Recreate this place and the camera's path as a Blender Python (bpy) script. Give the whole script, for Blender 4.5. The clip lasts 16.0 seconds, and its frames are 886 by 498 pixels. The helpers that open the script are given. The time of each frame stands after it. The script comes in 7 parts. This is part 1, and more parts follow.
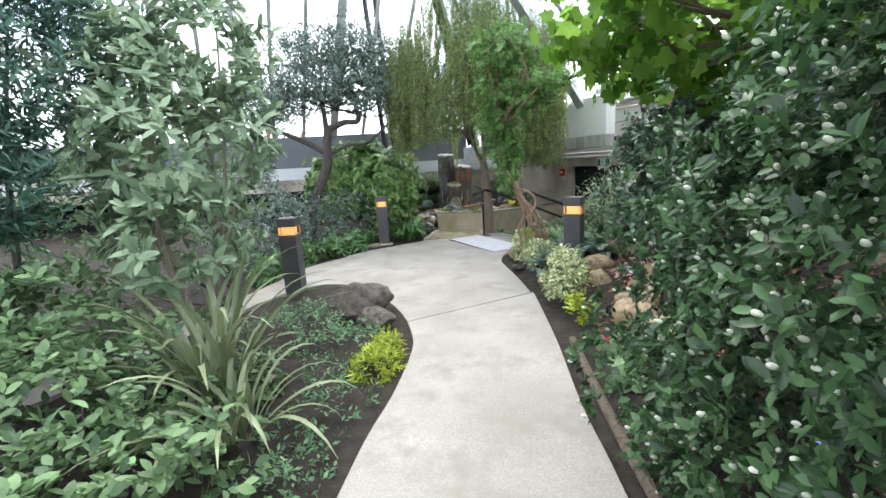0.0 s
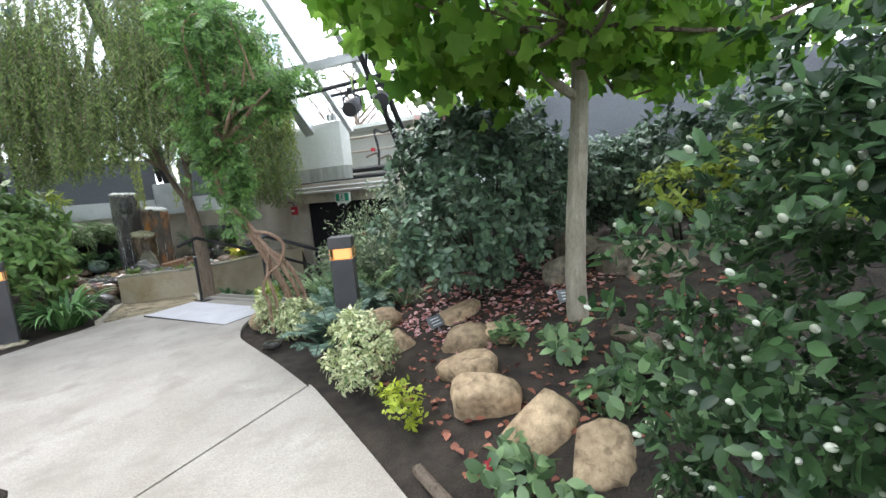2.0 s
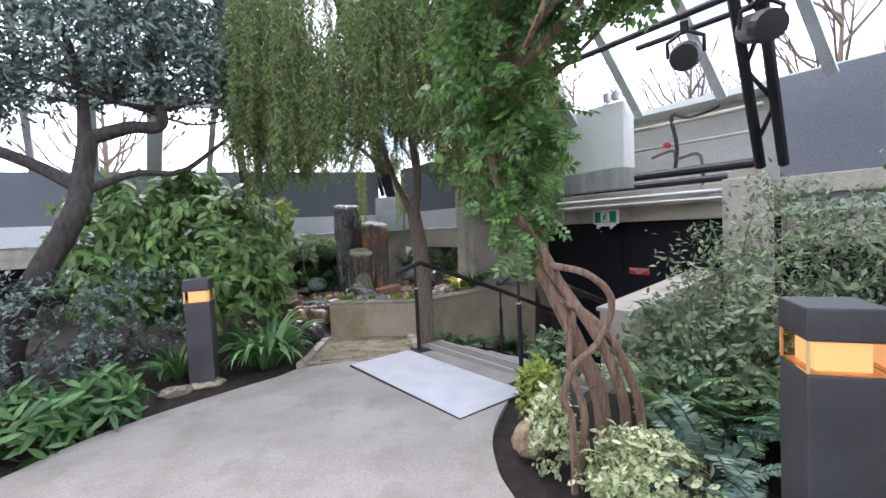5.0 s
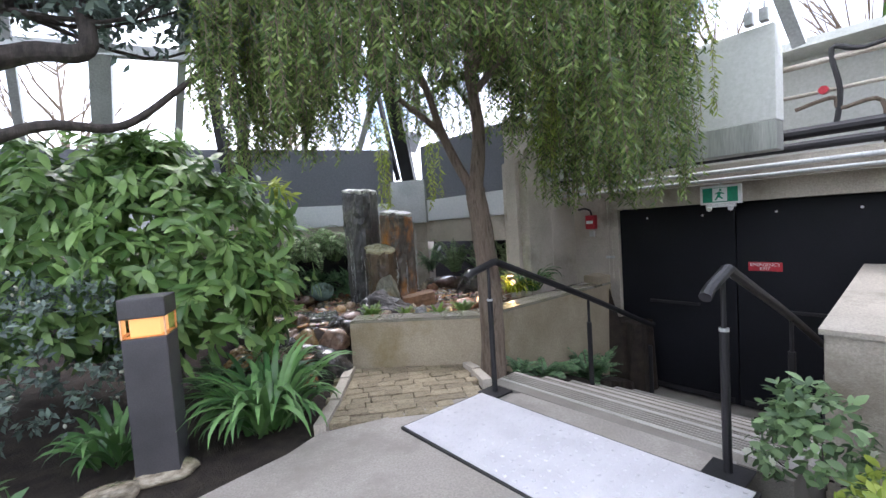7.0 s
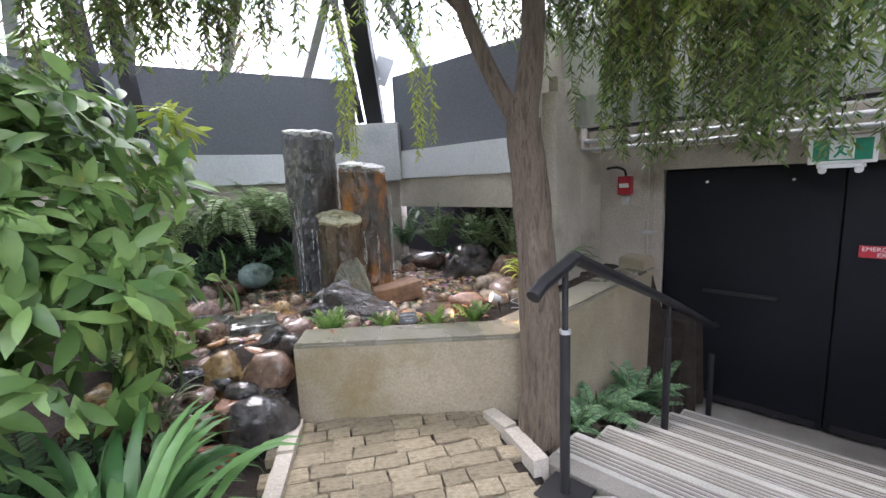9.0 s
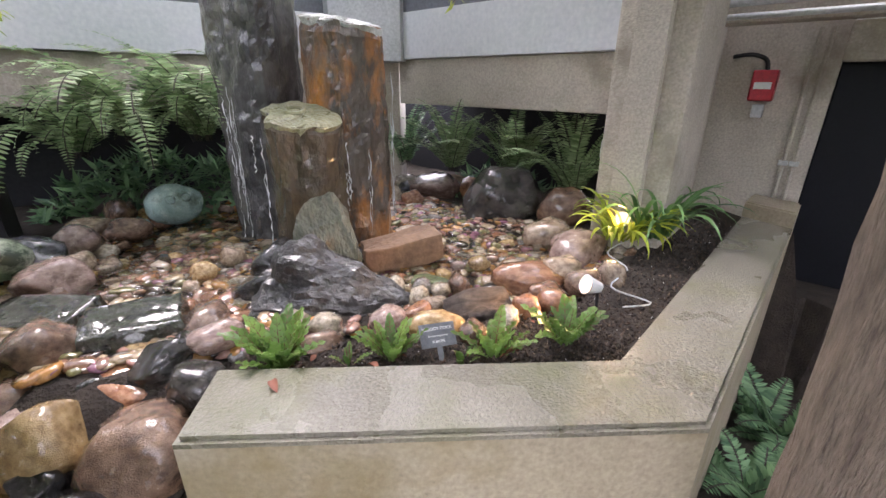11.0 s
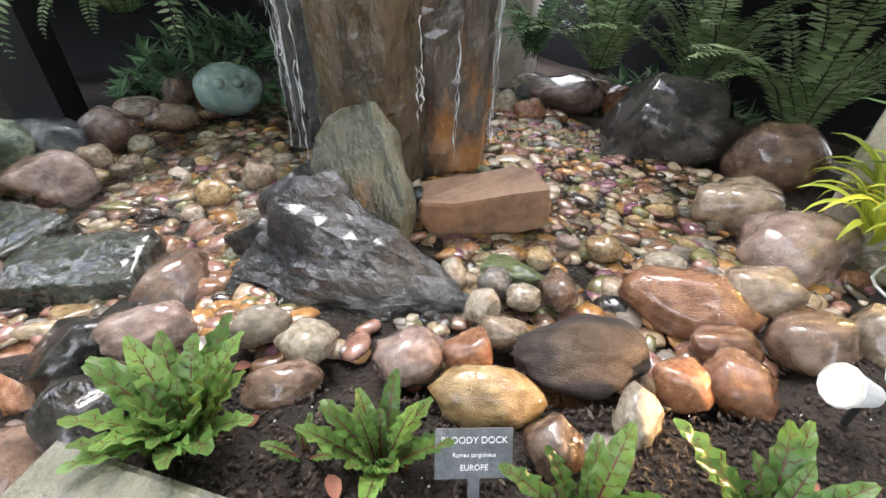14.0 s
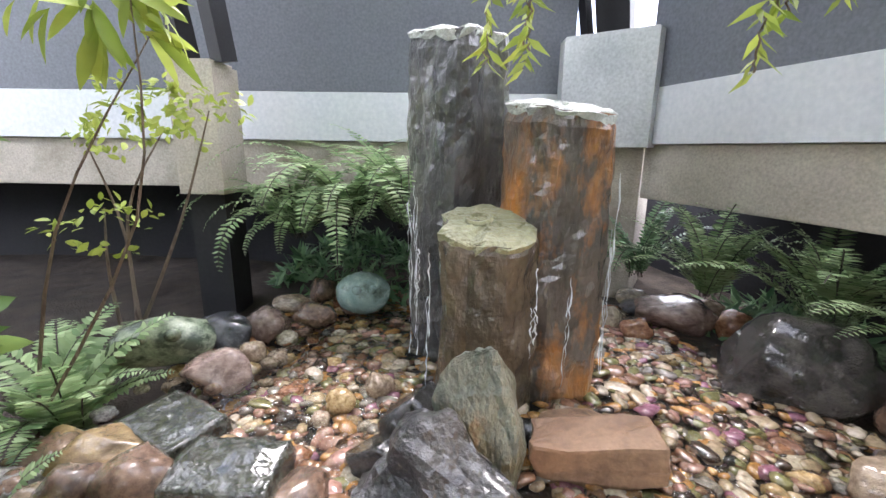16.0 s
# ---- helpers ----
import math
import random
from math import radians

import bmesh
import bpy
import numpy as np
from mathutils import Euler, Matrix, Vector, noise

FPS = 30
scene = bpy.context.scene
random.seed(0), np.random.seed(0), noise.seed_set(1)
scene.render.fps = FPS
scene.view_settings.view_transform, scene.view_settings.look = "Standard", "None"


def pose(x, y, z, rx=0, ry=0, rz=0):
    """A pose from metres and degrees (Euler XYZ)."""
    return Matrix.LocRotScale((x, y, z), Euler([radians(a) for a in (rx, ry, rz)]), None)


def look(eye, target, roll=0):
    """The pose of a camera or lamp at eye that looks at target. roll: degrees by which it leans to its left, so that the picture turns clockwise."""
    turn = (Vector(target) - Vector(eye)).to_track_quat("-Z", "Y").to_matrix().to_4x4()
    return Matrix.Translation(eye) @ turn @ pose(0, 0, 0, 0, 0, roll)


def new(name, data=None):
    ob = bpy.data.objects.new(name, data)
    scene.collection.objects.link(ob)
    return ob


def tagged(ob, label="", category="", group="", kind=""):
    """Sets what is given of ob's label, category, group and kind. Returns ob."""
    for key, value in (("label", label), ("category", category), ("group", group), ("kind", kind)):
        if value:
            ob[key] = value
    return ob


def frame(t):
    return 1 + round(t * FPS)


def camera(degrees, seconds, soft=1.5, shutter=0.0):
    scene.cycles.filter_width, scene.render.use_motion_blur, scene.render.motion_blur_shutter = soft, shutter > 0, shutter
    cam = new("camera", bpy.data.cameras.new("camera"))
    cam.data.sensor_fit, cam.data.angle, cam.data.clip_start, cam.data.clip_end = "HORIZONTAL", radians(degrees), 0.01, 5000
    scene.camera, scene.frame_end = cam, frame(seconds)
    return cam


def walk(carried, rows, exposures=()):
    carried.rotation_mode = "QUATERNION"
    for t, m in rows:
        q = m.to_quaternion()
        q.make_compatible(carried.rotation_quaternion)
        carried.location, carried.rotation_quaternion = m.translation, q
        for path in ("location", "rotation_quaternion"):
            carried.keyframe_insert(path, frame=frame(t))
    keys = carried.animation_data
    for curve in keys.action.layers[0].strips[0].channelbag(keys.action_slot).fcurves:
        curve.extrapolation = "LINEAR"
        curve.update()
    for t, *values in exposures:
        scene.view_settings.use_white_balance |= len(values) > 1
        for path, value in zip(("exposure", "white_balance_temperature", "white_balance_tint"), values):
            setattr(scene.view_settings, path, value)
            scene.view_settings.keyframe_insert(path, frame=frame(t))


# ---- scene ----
cam = camera(92.2, 16.0)
PATH = [
    (0, (1.504, -0.028, 1.447), (1.217, 1.913, 1.059), -3.3),
    (0.5, (1.394, 0.365, 1.409), (1.552, 2.327, 1.058), -4.0),
    (1, (1.304, 0.761, 1.378), (1.799, 2.668, 1.033), -4.7),
    (1.5, (1.299, 1.137, 1.348), (2.071, 2.953, 1.024), -4.9),
    (2, (1.31, 1.55, 1.34), (2.256, 3.289, 1.051), -4.8),
    (2.5, (1.308, 1.973, 1.319), (2.321, 3.68, 1.074), -5.1),
    (3, (1.311, 2.444, 1.296), (2.201, 4.223, 1.089), -5.8),
    (3.5, (1.256, 2.924, 1.28), (1.959, 4.788, 1.106), -5.8),
    (4, (1.206, 3.37, 1.277), (1.703, 5.301, 1.124), -5.1),
    (4.5, (1.178, 3.814, 1.281), (1.448, 5.791, 1.159), -3.9),
    (5, (1.039, 4.24, 1.256), (1.192, 6.232, 1.158), -2.7),
    (7.5, (0.362, 6.232, 1.173), (0.631, 8.21, 1.049), -4.3),
    (8, (0.322, 6.616, 1.223), (0.655, 8.578, 1.022), -4.4),
    (8.5, (0.276, 7.048, 1.214), (0.657, 8.997, 0.98), -3.4),
    (8.7, (0.291, 7.202, 1.203), (0.689, 9.145, 0.943), -3.0),
    (10.8, (0.361, 8.825, 1.116), (0.827, 10.65, 0.444), 0.2),
    (11, (0.361, 8.935, 1.09), (0.829, 10.738, 0.364), 0.5),
    (11.5, (0.424, 9.214, 1.038), (0.879, 10.93, 0.116), 1.3),
    (12, (0.484, 9.412, 1.004), (0.881, 11.027, -0.106), 2.2),
    (12.5, (0.492, 9.572, 0.971), (0.771, 11.093, -0.297), 2.5),
    (13, (0.53, 9.664, 0.928), (0.684, 11.136, -0.417), 2.2),
    (13.5, (0.589, 9.699, 0.918), (0.621, 11.211, -0.391), 1.9),
    (14, (0.6, 9.702, 0.967), (0.515, 11.34, -0.178), 1.6),
    (14.5, (0.562, 9.691, 1.078), (0.368, 11.448, 0.143), 1.6),
    (15, (0.534, 9.683, 1.173), (0.245, 11.526, 0.454), 1.3),
    (15.5, (0.532, 9.679, 1.207), (0.135, 11.561, 0.659), 1.0),
    (16, (0.528, 9.666, 1.217), (-0.027, 11.532, 0.759), 0.8),
]
walk(cam, [(t, look(eye, target, roll)) for t, eye, target, roll in PATH], [(0, 1.38, 6500, 10), (2.5, 1.42, 6480, 12), (3.5, 1.45, 6400, 18), (5, 1.28, 6250, 20), (8, 1.64, 6300, 20), (10.8, 2.1, 6650, 25), (12.5, 1.98, 6700, 22), (14, 2.2, 6600, 16), (16, 2.45, 6550, 20)])


# ---- world and light ----
world = bpy.data.worlds.new("world")
scene.world = world
world.use_nodes = True
wn, wl = world.node_tree.nodes, world.node_tree.links
wn.clear()
w_out = wn.new("ShaderNodeOutputWorld")
w_bg = wn.new("ShaderNodeBackground")
w_sky = wn.new("ShaderNodeTexSky")
w_sky.sky_type, w_sky.sun_disc = "NISHITA", False
w_sky.sun_elevation, w_sky.sun_rotation = radians(61), radians(343)
w_co = wn.new("ShaderNodeTexCoord")
w_cl = wn.new("ShaderNodeTexNoise")
w_cl.inputs["Scale"].default_value, w_cl.inputs["Detail"].default_value, w_cl.inputs["Roughness"].default_value = 2.6, 6.0, 0.55
w_rp = wn.new("ShaderNodeValToRGB")
w_rp.color_ramp.elements[0].position, w_rp.color_ramp.elements[1].position = 0.36, 0.52
w_mx = wn.new("ShaderNodeMix")
w_mx.data_type = "RGBA"
w_mx.inputs["B"].default_value = (11.8, 12.6, 13.6, 1)
wl.new(w_co.outputs["Generated"], w_cl.inputs["Vector"])
wl.new(w_cl.outputs["Fac"], w_rp.inputs["Fac"])
wl.new(w_rp.outputs["Color"], w_mx.inputs["Factor"])
wl.new(w_sky.outputs["Color"], w_mx.inputs["A"])
wl.new(w_mx.outputs["Result"], w_bg.inputs["Color"])
w_bg.inputs["Strength"].default_value = 0.135
wl.new(w_bg.outputs["Background"], w_out.inputs["Surface"])
sun_data = bpy.data.lights.new("sun", "SUN")
sun_data.energy, sun_data.angle, sun_data.color = 1.15, radians(28), (1.0, 0.97, 0.92)
sun = new("sun", sun_data)
sun.matrix_world = look((-6, 26, 38), (0, 6, 0))

# ---- materials ----
def nodes_of(name):
    m = bpy.data.materials.new(name)
    m.use_nodes = True
    nt = m.node_tree
    return m, nt.nodes, nt.links, nt.nodes["Principled BSDF"]


def ramp(nodes, stops):
    r = nodes.new("ShaderNodeValToRGB")
    while len(r.color_ramp.elements) < len(stops):
        r.color_ramp.elements.new(0.5)
    for e, (p, c) in zip(r.color_ramp.elements, stops):
        e.position, e.color = p, (*c, 1)
    return r


def tint(c, k):
    return tuple(min(1.0, max(0.0, v * k)) for v in c)


def surface(name, c1, c2, scale=6.0, fine=60.0, rough=0.8, bump=0.3, metal=0.0, coords="Object", stain=None, stain_scale=1.2,
            stain_at=0.6, stretch=(1, 1, 1), spread=0.0, gloss_var=0.1):
    """Two-scale mottled surface with bump; stain: a third colour in large patches; spread: brightness change from object to object."""
    m, n, l, p = nodes_of(name)
    co = n.new("ShaderNodeTexCoord")
    mp = n.new("ShaderNodeMapping")
    mp.inputs["Scale"].default_value = stretch
    l.new(co.outputs[coords], mp.inputs["Vector"])
    a = n.new("ShaderNodeTexNoise")
    a.inputs["Scale"].default_value, a.inputs["Detail"].default_value = scale, 6.0
    b = n.new("ShaderNodeTexNoise")
    b.inputs["Scale"].default_value, b.inputs["Detail"].default_value = fine, 4.0
    l.new(mp.outputs["Vector"], a.inputs["Vector"])
    l.new(mp.outputs["Vector"], b.inputs["Vector"])
    r = ramp(n, [(0.3, c1), (0.7, c2)])
    l.new(a.outputs["Fac"], r.inputs["Fac"])
    mx = n.new("ShaderNodeMix")
    mx.data_type, mx.blend_type = "RGBA", "OVERLAY"
    mx.inputs["Factor"].default_value = 0.55
    l.new(r.outputs["Color"], mx.inputs["A"])
    l.new(b.outputs["Color"], mx.inputs["B"])
    bw = n.new("ShaderNodeRGBToBW")
    l.new(b.outputs["Color"], bw.inputs["Color"])
    l.new(bw.outputs["Val"], mx.inputs["B"])
    out = mx.outputs["Result"]
    if stain:
        c = n.new("ShaderNodeTexNoise")
        c.inputs["Scale"].default_value, c.inputs["Detail"].default_value, c.inputs["Roughness"].default_value = stain_scale, 5.0, 0.65
        l.new(mp.outputs["Vector"], c.inputs["Vector"])
        sr = ramp(n, [(stain_at - 0.1, (0, 0, 0)), (stain_at + 0.08, (1, 1, 1))])
        l.new(c.outputs["Fac"], sr.inputs["Fac"])
        ms = n.new("ShaderNodeMix")
        ms.data_type = "RGBA"
        ms.inputs["B"].default_value = (*stain, 1)
        l.new(sr.outputs["Color"], ms.inputs["Factor"])
        l.new(out, ms.inputs["A"])
        out = ms.outputs["Result"]
    if spread:
        oi = n.new("ShaderNodeObjectInfo")
        hv = n.new("ShaderNodeHueSaturation")
        mr = n.new("ShaderNodeMapRange")
        mr.inputs["To Min"].default_value, mr.inputs["To Max"].default_value = 1 - spread, 1 + spread
        l.new(oi.outputs["Random"], mr.inputs["Value"])
        l.new(mr.outputs["Result"], hv.inputs["Value"])
        l.new(out, hv.inputs["Color"])
        out = hv.outputs["Color"]
    l.new(out, p.inputs["Base Color"])
    p.inputs["Metallic"].default_value = metal
    rr = n.new("ShaderNodeMapRange")
    rr.inputs["To Min"].default_value, rr.inputs["To Max"].default_value = max(0.02, rough - gloss_var), min(1, rough + gloss_var)
    l.new(a.outputs["Fac"], rr.inputs["Value"])
    l.new(rr.outputs["Result"], p.inputs["Roughness"])
    if bump:
        bp = n.new("ShaderNodeBump")
        bp.inputs["Strength"].default_value, bp.inputs["Distance"].default_value = bump, 0.02
        ad = n.new("ShaderNodeMath")
        ad.operation = "ADD"
        l.new(a.outputs["Fac"], ad.inputs[0])
        l.new(b.outputs["Fac"], ad.inputs[1])
        l.new(ad.outputs["Value"], bp.inputs["Height"])
        l.new(bp.outputs["Normal"], p.inputs["Normal"])
    return m


def leaf(name, dark, light, rough=0.42, trans=0.35, mottle=None):
    """Leaf: colour drawn leaf by leaf, light passing through; mottle: a second colour in blotches."""
    m, n, l, p = nodes_of(name)
    g = n.new("ShaderNodeNewGeometry")
    r = ramp(n, [(0.0, dark), (0.75, light), (1.0, tint(light, 1.35))])
    oi = n.new("ShaderNodeObjectInfo")
    ad = n.new("ShaderNodeMath")
    ad.operation = "ADD"
    fr = n.new("ShaderNodeMath")
    fr.operation = "FRACT"
    l.new(g.outputs["Random Per Island"], ad.inputs[0])
    l.new(oi.outputs["Random"], ad.inputs[1])
    l.new(ad.outputs["Value"], fr.inputs[0])
    l.new(fr.outputs["Value"], r.inputs["Fac"])
    out = r.outputs["Color"]
    co = n.new("ShaderNodeTexCoord")
    nz = n.new("ShaderNodeTexNoise")
    nz.inputs["Scale"].default_value = 55.0 if mottle else 18.0
    l.new(co.outputs["Object"], nz.inputs["Vector"])
    mx = n.new("ShaderNodeMix")
    mx.data_type = "RGBA"
    if mottle:
        mr = ramp(n, [(0.52, (0, 0, 0)), (0.62, (1, 1, 1))])
        l.new(nz.outputs["Fac"], mr.inputs["Fac"])
        l.new(mr.outputs["Color"], mx.inputs["Factor"])
        mx.inputs["B"].default_value = (*mottle, 1)
    else:
        mr = n.new("ShaderNodeMapRange")
        mr.inputs["To Max"].default_value = 0.5
        l.new(nz.outputs["Fac"], mr.inputs["Value"])
        l.new(mr.outputs["Result"], mx.inputs["Factor"])
        mx.inputs["B"].default_value = (*tint(dark, 0.7), 1)
    l.new(out, mx.inputs["A"])
    l.new(mx.outputs["Result"], p.inputs["Base Color"])
    p.inputs["Roughness"].default_value = rough
    tr = n.new("ShaderNodeBsdfTranslucent")
    l.new(mx.outputs["Result"], tr.inputs["Color"])
    ms = n.new("ShaderNodeMixShader")
    ms.inputs["Fac"].default_value = trans
    l.new(p.outputs["BSDF"], ms.inputs[1])
    l.new(tr.outputs["BSDF"], ms.inputs[2])
    l.new(ms.outputs["Shader"], n["Material Output"].inputs["Surface"])
    return m


def glass(name, colour=(0.97, 0.985, 0.99)):
    m, n, l, p = nodes_of(name)
    n.remove(p)
    t = n.new("ShaderNodeBsdfTransparent")
    t.inputs["Color"].default_value = (*colour, 1)
    g = n.new("ShaderNodeBsdfGlossy")
    g.inputs["Roughness"].default_value = 0.02
    f = n.new("ShaderNodeFresnel")
    f.inputs["IOR"].default_value = 1.3
    ms = n.new("ShaderNodeMixShader")
    l.new(f.outputs["Fac"], ms.inputs["Fac"])
    l.new(t.outputs["BSDF"], ms.inputs[1])
    l.new(g.outputs["BSDF"], ms.inputs[2])
    l.new(ms.outputs["Shader"], n["Material Output"].inputs["Surface"])
    return m


def glow(name, colour, strength):
    m, n, l, p = nodes_of(name)
    p.inputs["Base Color"].default_value = (*colour, 1)
    p.inputs["Emission Color"].default_value = (*colour, 1)
    p.inputs["Emission Strength"].default_value = strength
    return m


M_path = surface("path_concrete", (0.30, 0.27, 0.237), (0.405, 0.372, 0.337), 1.6, 90, 0.82, 0.12, stain=(0.275, 0.247, 0.215), stain_scale=2.6, stain_at=0.60)
M_conc = surface("cast_concrete", (0.40, 0.36, 0.30), (0.55, 0.505, 0.43), 2.2, 80, 0.85, 0.3, stain=(0.27, 0.235, 0.18), stain_scale=1.5, stain_at=0.62)
M_planter = surface("planter_concrete", (0.29, 0.245, 0.17), (0.42, 0.365, 0.27), 2.0, 70, 0.6, 0.22, stain=(0.22, 0.17, 0.075), stain_scale=1.3, stain_at=0.60)
M_cap = surface("planter_cap_wet", (0.165, 0.155, 0.12), (0.27, 0.25, 0.20), 2.6, 110, 0.30, 0.6, stain=(0.155, 0.155, 0.085), stain_scale=2.0, stain_at=0.56, gloss_var=0.26)
M_step = surface("step_concrete", (0.20, 0.185, 0.16), (0.29, 0.27, 0.24), 3.0, 140, 0.85, 0.25)
M_nosing = surface("nosing_concrete", (0.36, 0.34, 0.31), (0.47, 0.45, 0.415), 4.0, 140, 0.85, 0.25)
M_soil = surface("soil", (0.018, 0.013, 0.010), (0.055, 0.042, 0.032), 9.0, 90, 0.95, 1.0)
M_grey = surface("grey_render", (0.13, 0.142, 0.165), (0.17, 0.183, 0.205), 0.8, 60, 0.6, 0.06)
M_white = surface("white_band", (0.62, 0.65, 0.67), (0.74, 0.76, 0.78), 0.8, 40, 0.55, 0.04)
M_cream = surface("cream_panel", (0.60, 0.62, 0.57), (0.70, 0.72, 0.68), 0.9, 40, 0.55, 0.05, stain=(0.45, 0.45, 0.37), stain_scale=1.2, stain_at=0.72)
M_streak = surface("stained_metal", (0.28, 0.29, 0.26), (0.52, 0.54, 0.50), 1.0, 9, 0.4, 0.05, stretch=(9, 9, 0.8), metal=0.35)
# Near-black colour standing in for the deep shade under the beams.
M_dark = surface("shade_black", (0.012, 0.013, 0.016), (0.024, 0.025, 0.028), 2, 40, 0.9, 0.1)
M_steel = surface("black_steel", (0.008, 0.008, 0.010), (0.02, 0.02, 0.023), 5, 80, 0.5, 0.08)
M_door = surface("black_door", (0.004, 0.005, 0.008), (0.008, 0.009, 0.013), 2, 70, 0.55, 0.05)
M_door.node_tree.nodes["Principled BSDF"].inputs["Specular IOR Level"].default_value = 0.25
M_alu = surface("grey_aluminium", (0.40, 0.42, 0.42), (0.55, 0.57, 0.57), 3, 60, 0.45, 0.03, metal=0.3)
M_bollard = surface("dark_grey_bollard", (0.055, 0.053, 0.058), (0.085, 0.082, 0.088), 5, 160, 0.55, 0.12)
M_mat = surface("white_mat", (0.56, 0.55, 0.58), (0.66, 0.65, 0.68), 5, 300, 0.8, 0.3)
M_black = surface("black_rubber", (0.015, 0.015, 0.016), (0.03, 0.03, 0.03), 10, 100, 0.7, 0.1)
M_glass = glass("roof_glass")
M_lens = glass("lamp_glass", (1.0, 0.86, 0.66))
M_paver = surface("paver_stone", (0.25, 0.205, 0.13), (0.40, 0.34, 0.24), 7, 60, 0.8, 0.5, spread=0.22, stain=(0.13, 0.11, 0.07), stain_scale=5, stain_at=0.64)
M_bark = surface("grey_brown_bark", (0.12, 0.088, 0.064), (0.36, 0.285, 0.22), 9, 60, 0.9, 1.0, stretch=(4.0, 4.0, 0.6), stain=(0.09, 0.065, 0.047), stain_scale=9, stain_at=0.60)
M_bark_dark = surface("dark_bark", (0.035, 0.03, 0.027), (0.10, 0.085, 0.075), 9, 60, 0.9, 0.9, stretch=(3, 3, 0.6))
M_bark_pale = surface("pale_bark", (0.24, 0.21, 0.16), (0.40, 0.36, 0.29), 7, 50, 0.85, 0.5, stretch=(2, 2, 0.6))
M_bark_vine = surface("peeling_vine_bark", (0.22, 0.13, 0.085), (0.48, 0.33, 0.24), 10, 40, 0.9, 1.0, stretch=(5, 5, 0.5))
M_grass = surface("winter_grass", (0.10, 0.10, 0.06), (0.19, 0.18, 0.12), 0.4, 8, 0.95, 0.3)
M_red = surface("red_paint", (0.42, 0.016, 0.03), (0.50, 0.025, 0.04), 6, 60, 0.4, 0.03)
M_green_sign = surface("green_sign", (0.0, 0.20, 0.11), (0.0, 0.24, 0.135), 6, 60, 0.4, 0.02)
M_whitep = surface("white_plastic", (0.72, 0.73, 0.72), (0.80, 0.81, 0.80), 6, 60, 0.4, 0.02)
M_plate = surface("engraved_plate", (0.09, 0.10, 0.11), (0.17, 0.18, 0.19), 14, 120, 0.3, 0.08, stain=(0.07, 0.075, 0.08), stain_scale=40, stain_at=0.66)
# Glow of the bollards' lamp-lit interior, put into one block.
M_amber = glow("amber_interior_glow", (0.90, 0.55, 0.29), 0.42)

# ---- building helpers ----
def bm_mesh(name, bm, material, smooth=False):
    me = bpy.data.meshes.new(name)
    bm.to_mesh(me)
    bm.free()
    me.materials.append(material)
    if smooth:
        me.polygons.foreach_set("use_smooth", [True] * len(me.polygons))
    return me


def empty(name, label, category, m=None, group="", kind=""):
    ob = new(name)
    ob.empty_display_size = 0.1
    if m is not None:
        ob.matrix_world = m
    return tagged(ob, label, category, group, kind)


def part(name, bm, material, parent, label="", smooth=False):
    ob = new(name, bm_mesh(name, bm, material, smooth))
    ob.parent = parent
    return tagged(ob, label)


def thing(name, bm, material, label, category, m=None, group="", kind="", smooth=False):
    ob = new(name, bm_mesh(name, bm, material, smooth))
    if m is not None:
        ob.matrix_world = m
    return tagged(ob, label, category, group, kind)


def box(x0, x1, y0, y1, z0, z1, bevel=0.0, bm=None):
    bm = bm or bmesh.new()
    got = bmesh.ops.create_cube(bm, size=1, matrix=Matrix.Translation(((x0 + x1) / 2, (y0 + y1) / 2, (z0 + z1) / 2)) @ Matrix.Diagonal((x1 - x0, y1 - y0, z1 - z0, 1)))
    if bevel:
        vs = set(got["verts"])
        bmesh.ops.bevel(bm, geom=[e for e in bm.edges if e.verts[0] in vs], offset=bevel, segments=2, affect="EDGES", profile=0.6)
    return bm


def bar(p, q, r, sides=8, bm=None, r2=None):
    """A round rod from p to q."""
    bm = bm or bmesh.new()
    p, q = Vector(p), Vector(q)
    turn = (q - p).to_track_quat("Z", "Y").to_matrix().to_4x4()
    bmesh.ops.create_cone(bm, cap_ends=True, segments=sides, radius1=r, radius2=r if r2 is None else r2, depth=(q - p).length,
                          matrix=Matrix.Translation((p + q) / 2) @ turn)
    return bm


def beam(p, q, w, h, bm=None, up=(0, 0, 1)):
    """A square bar from p to q, w wide and h deep."""
    bm = bm or bmesh.new()
    p, q = Vector(p), Vector(q)
    z = (q - p).normalized()
    x = Vector(up).cross(z).normalized()
    y = z.cross(x)
    m = Matrix((x, y, z)).transposed().to_4x4()
    bmesh.ops.create_cube(bm, size=1, matrix=Matrix.Translation((p + q) / 2) @ m @ Matrix.Diagonal((w, h, (q - p).length, 1)))
    return bm


def tube(points, radii, sides=8, bm=None, wobble=0.0, seed=0):
    """A bent limb through the points with the radius given at each."""
    bm = bm or bmesh.new()
    rnd = random.Random(seed)
    pts = [Vector(p) for p in points]
    rings = []
    for i, p in enumerate(pts):
        d = (pts[min(i + 1, len(pts) - 1)] - pts[max(i - 1, 0)]).normalized()
        x = d.orthogonal().normalized() if i == 0 else (x - d * x.dot(d)).normalized()
        y = d.cross(x)
        rings.append([bm.verts.new(p + (x * math.cos(a) + y * math.sin(a)) * radii[i] * (1 + wobble * rnd.uniform(-1, 1)))
                      for a in [2 * math.pi * k / sides for k in range(sides)]])
    for a, b in zip(rings, rings[1:]):
        for k in range(sides):
            bm.faces.new((a[k], a[(k + 1) % sides], b[(k + 1) % sides], b[k]))
    bm.faces.new(list(reversed(rings[0])))
    bm.faces.new(rings[-1])
    return bm


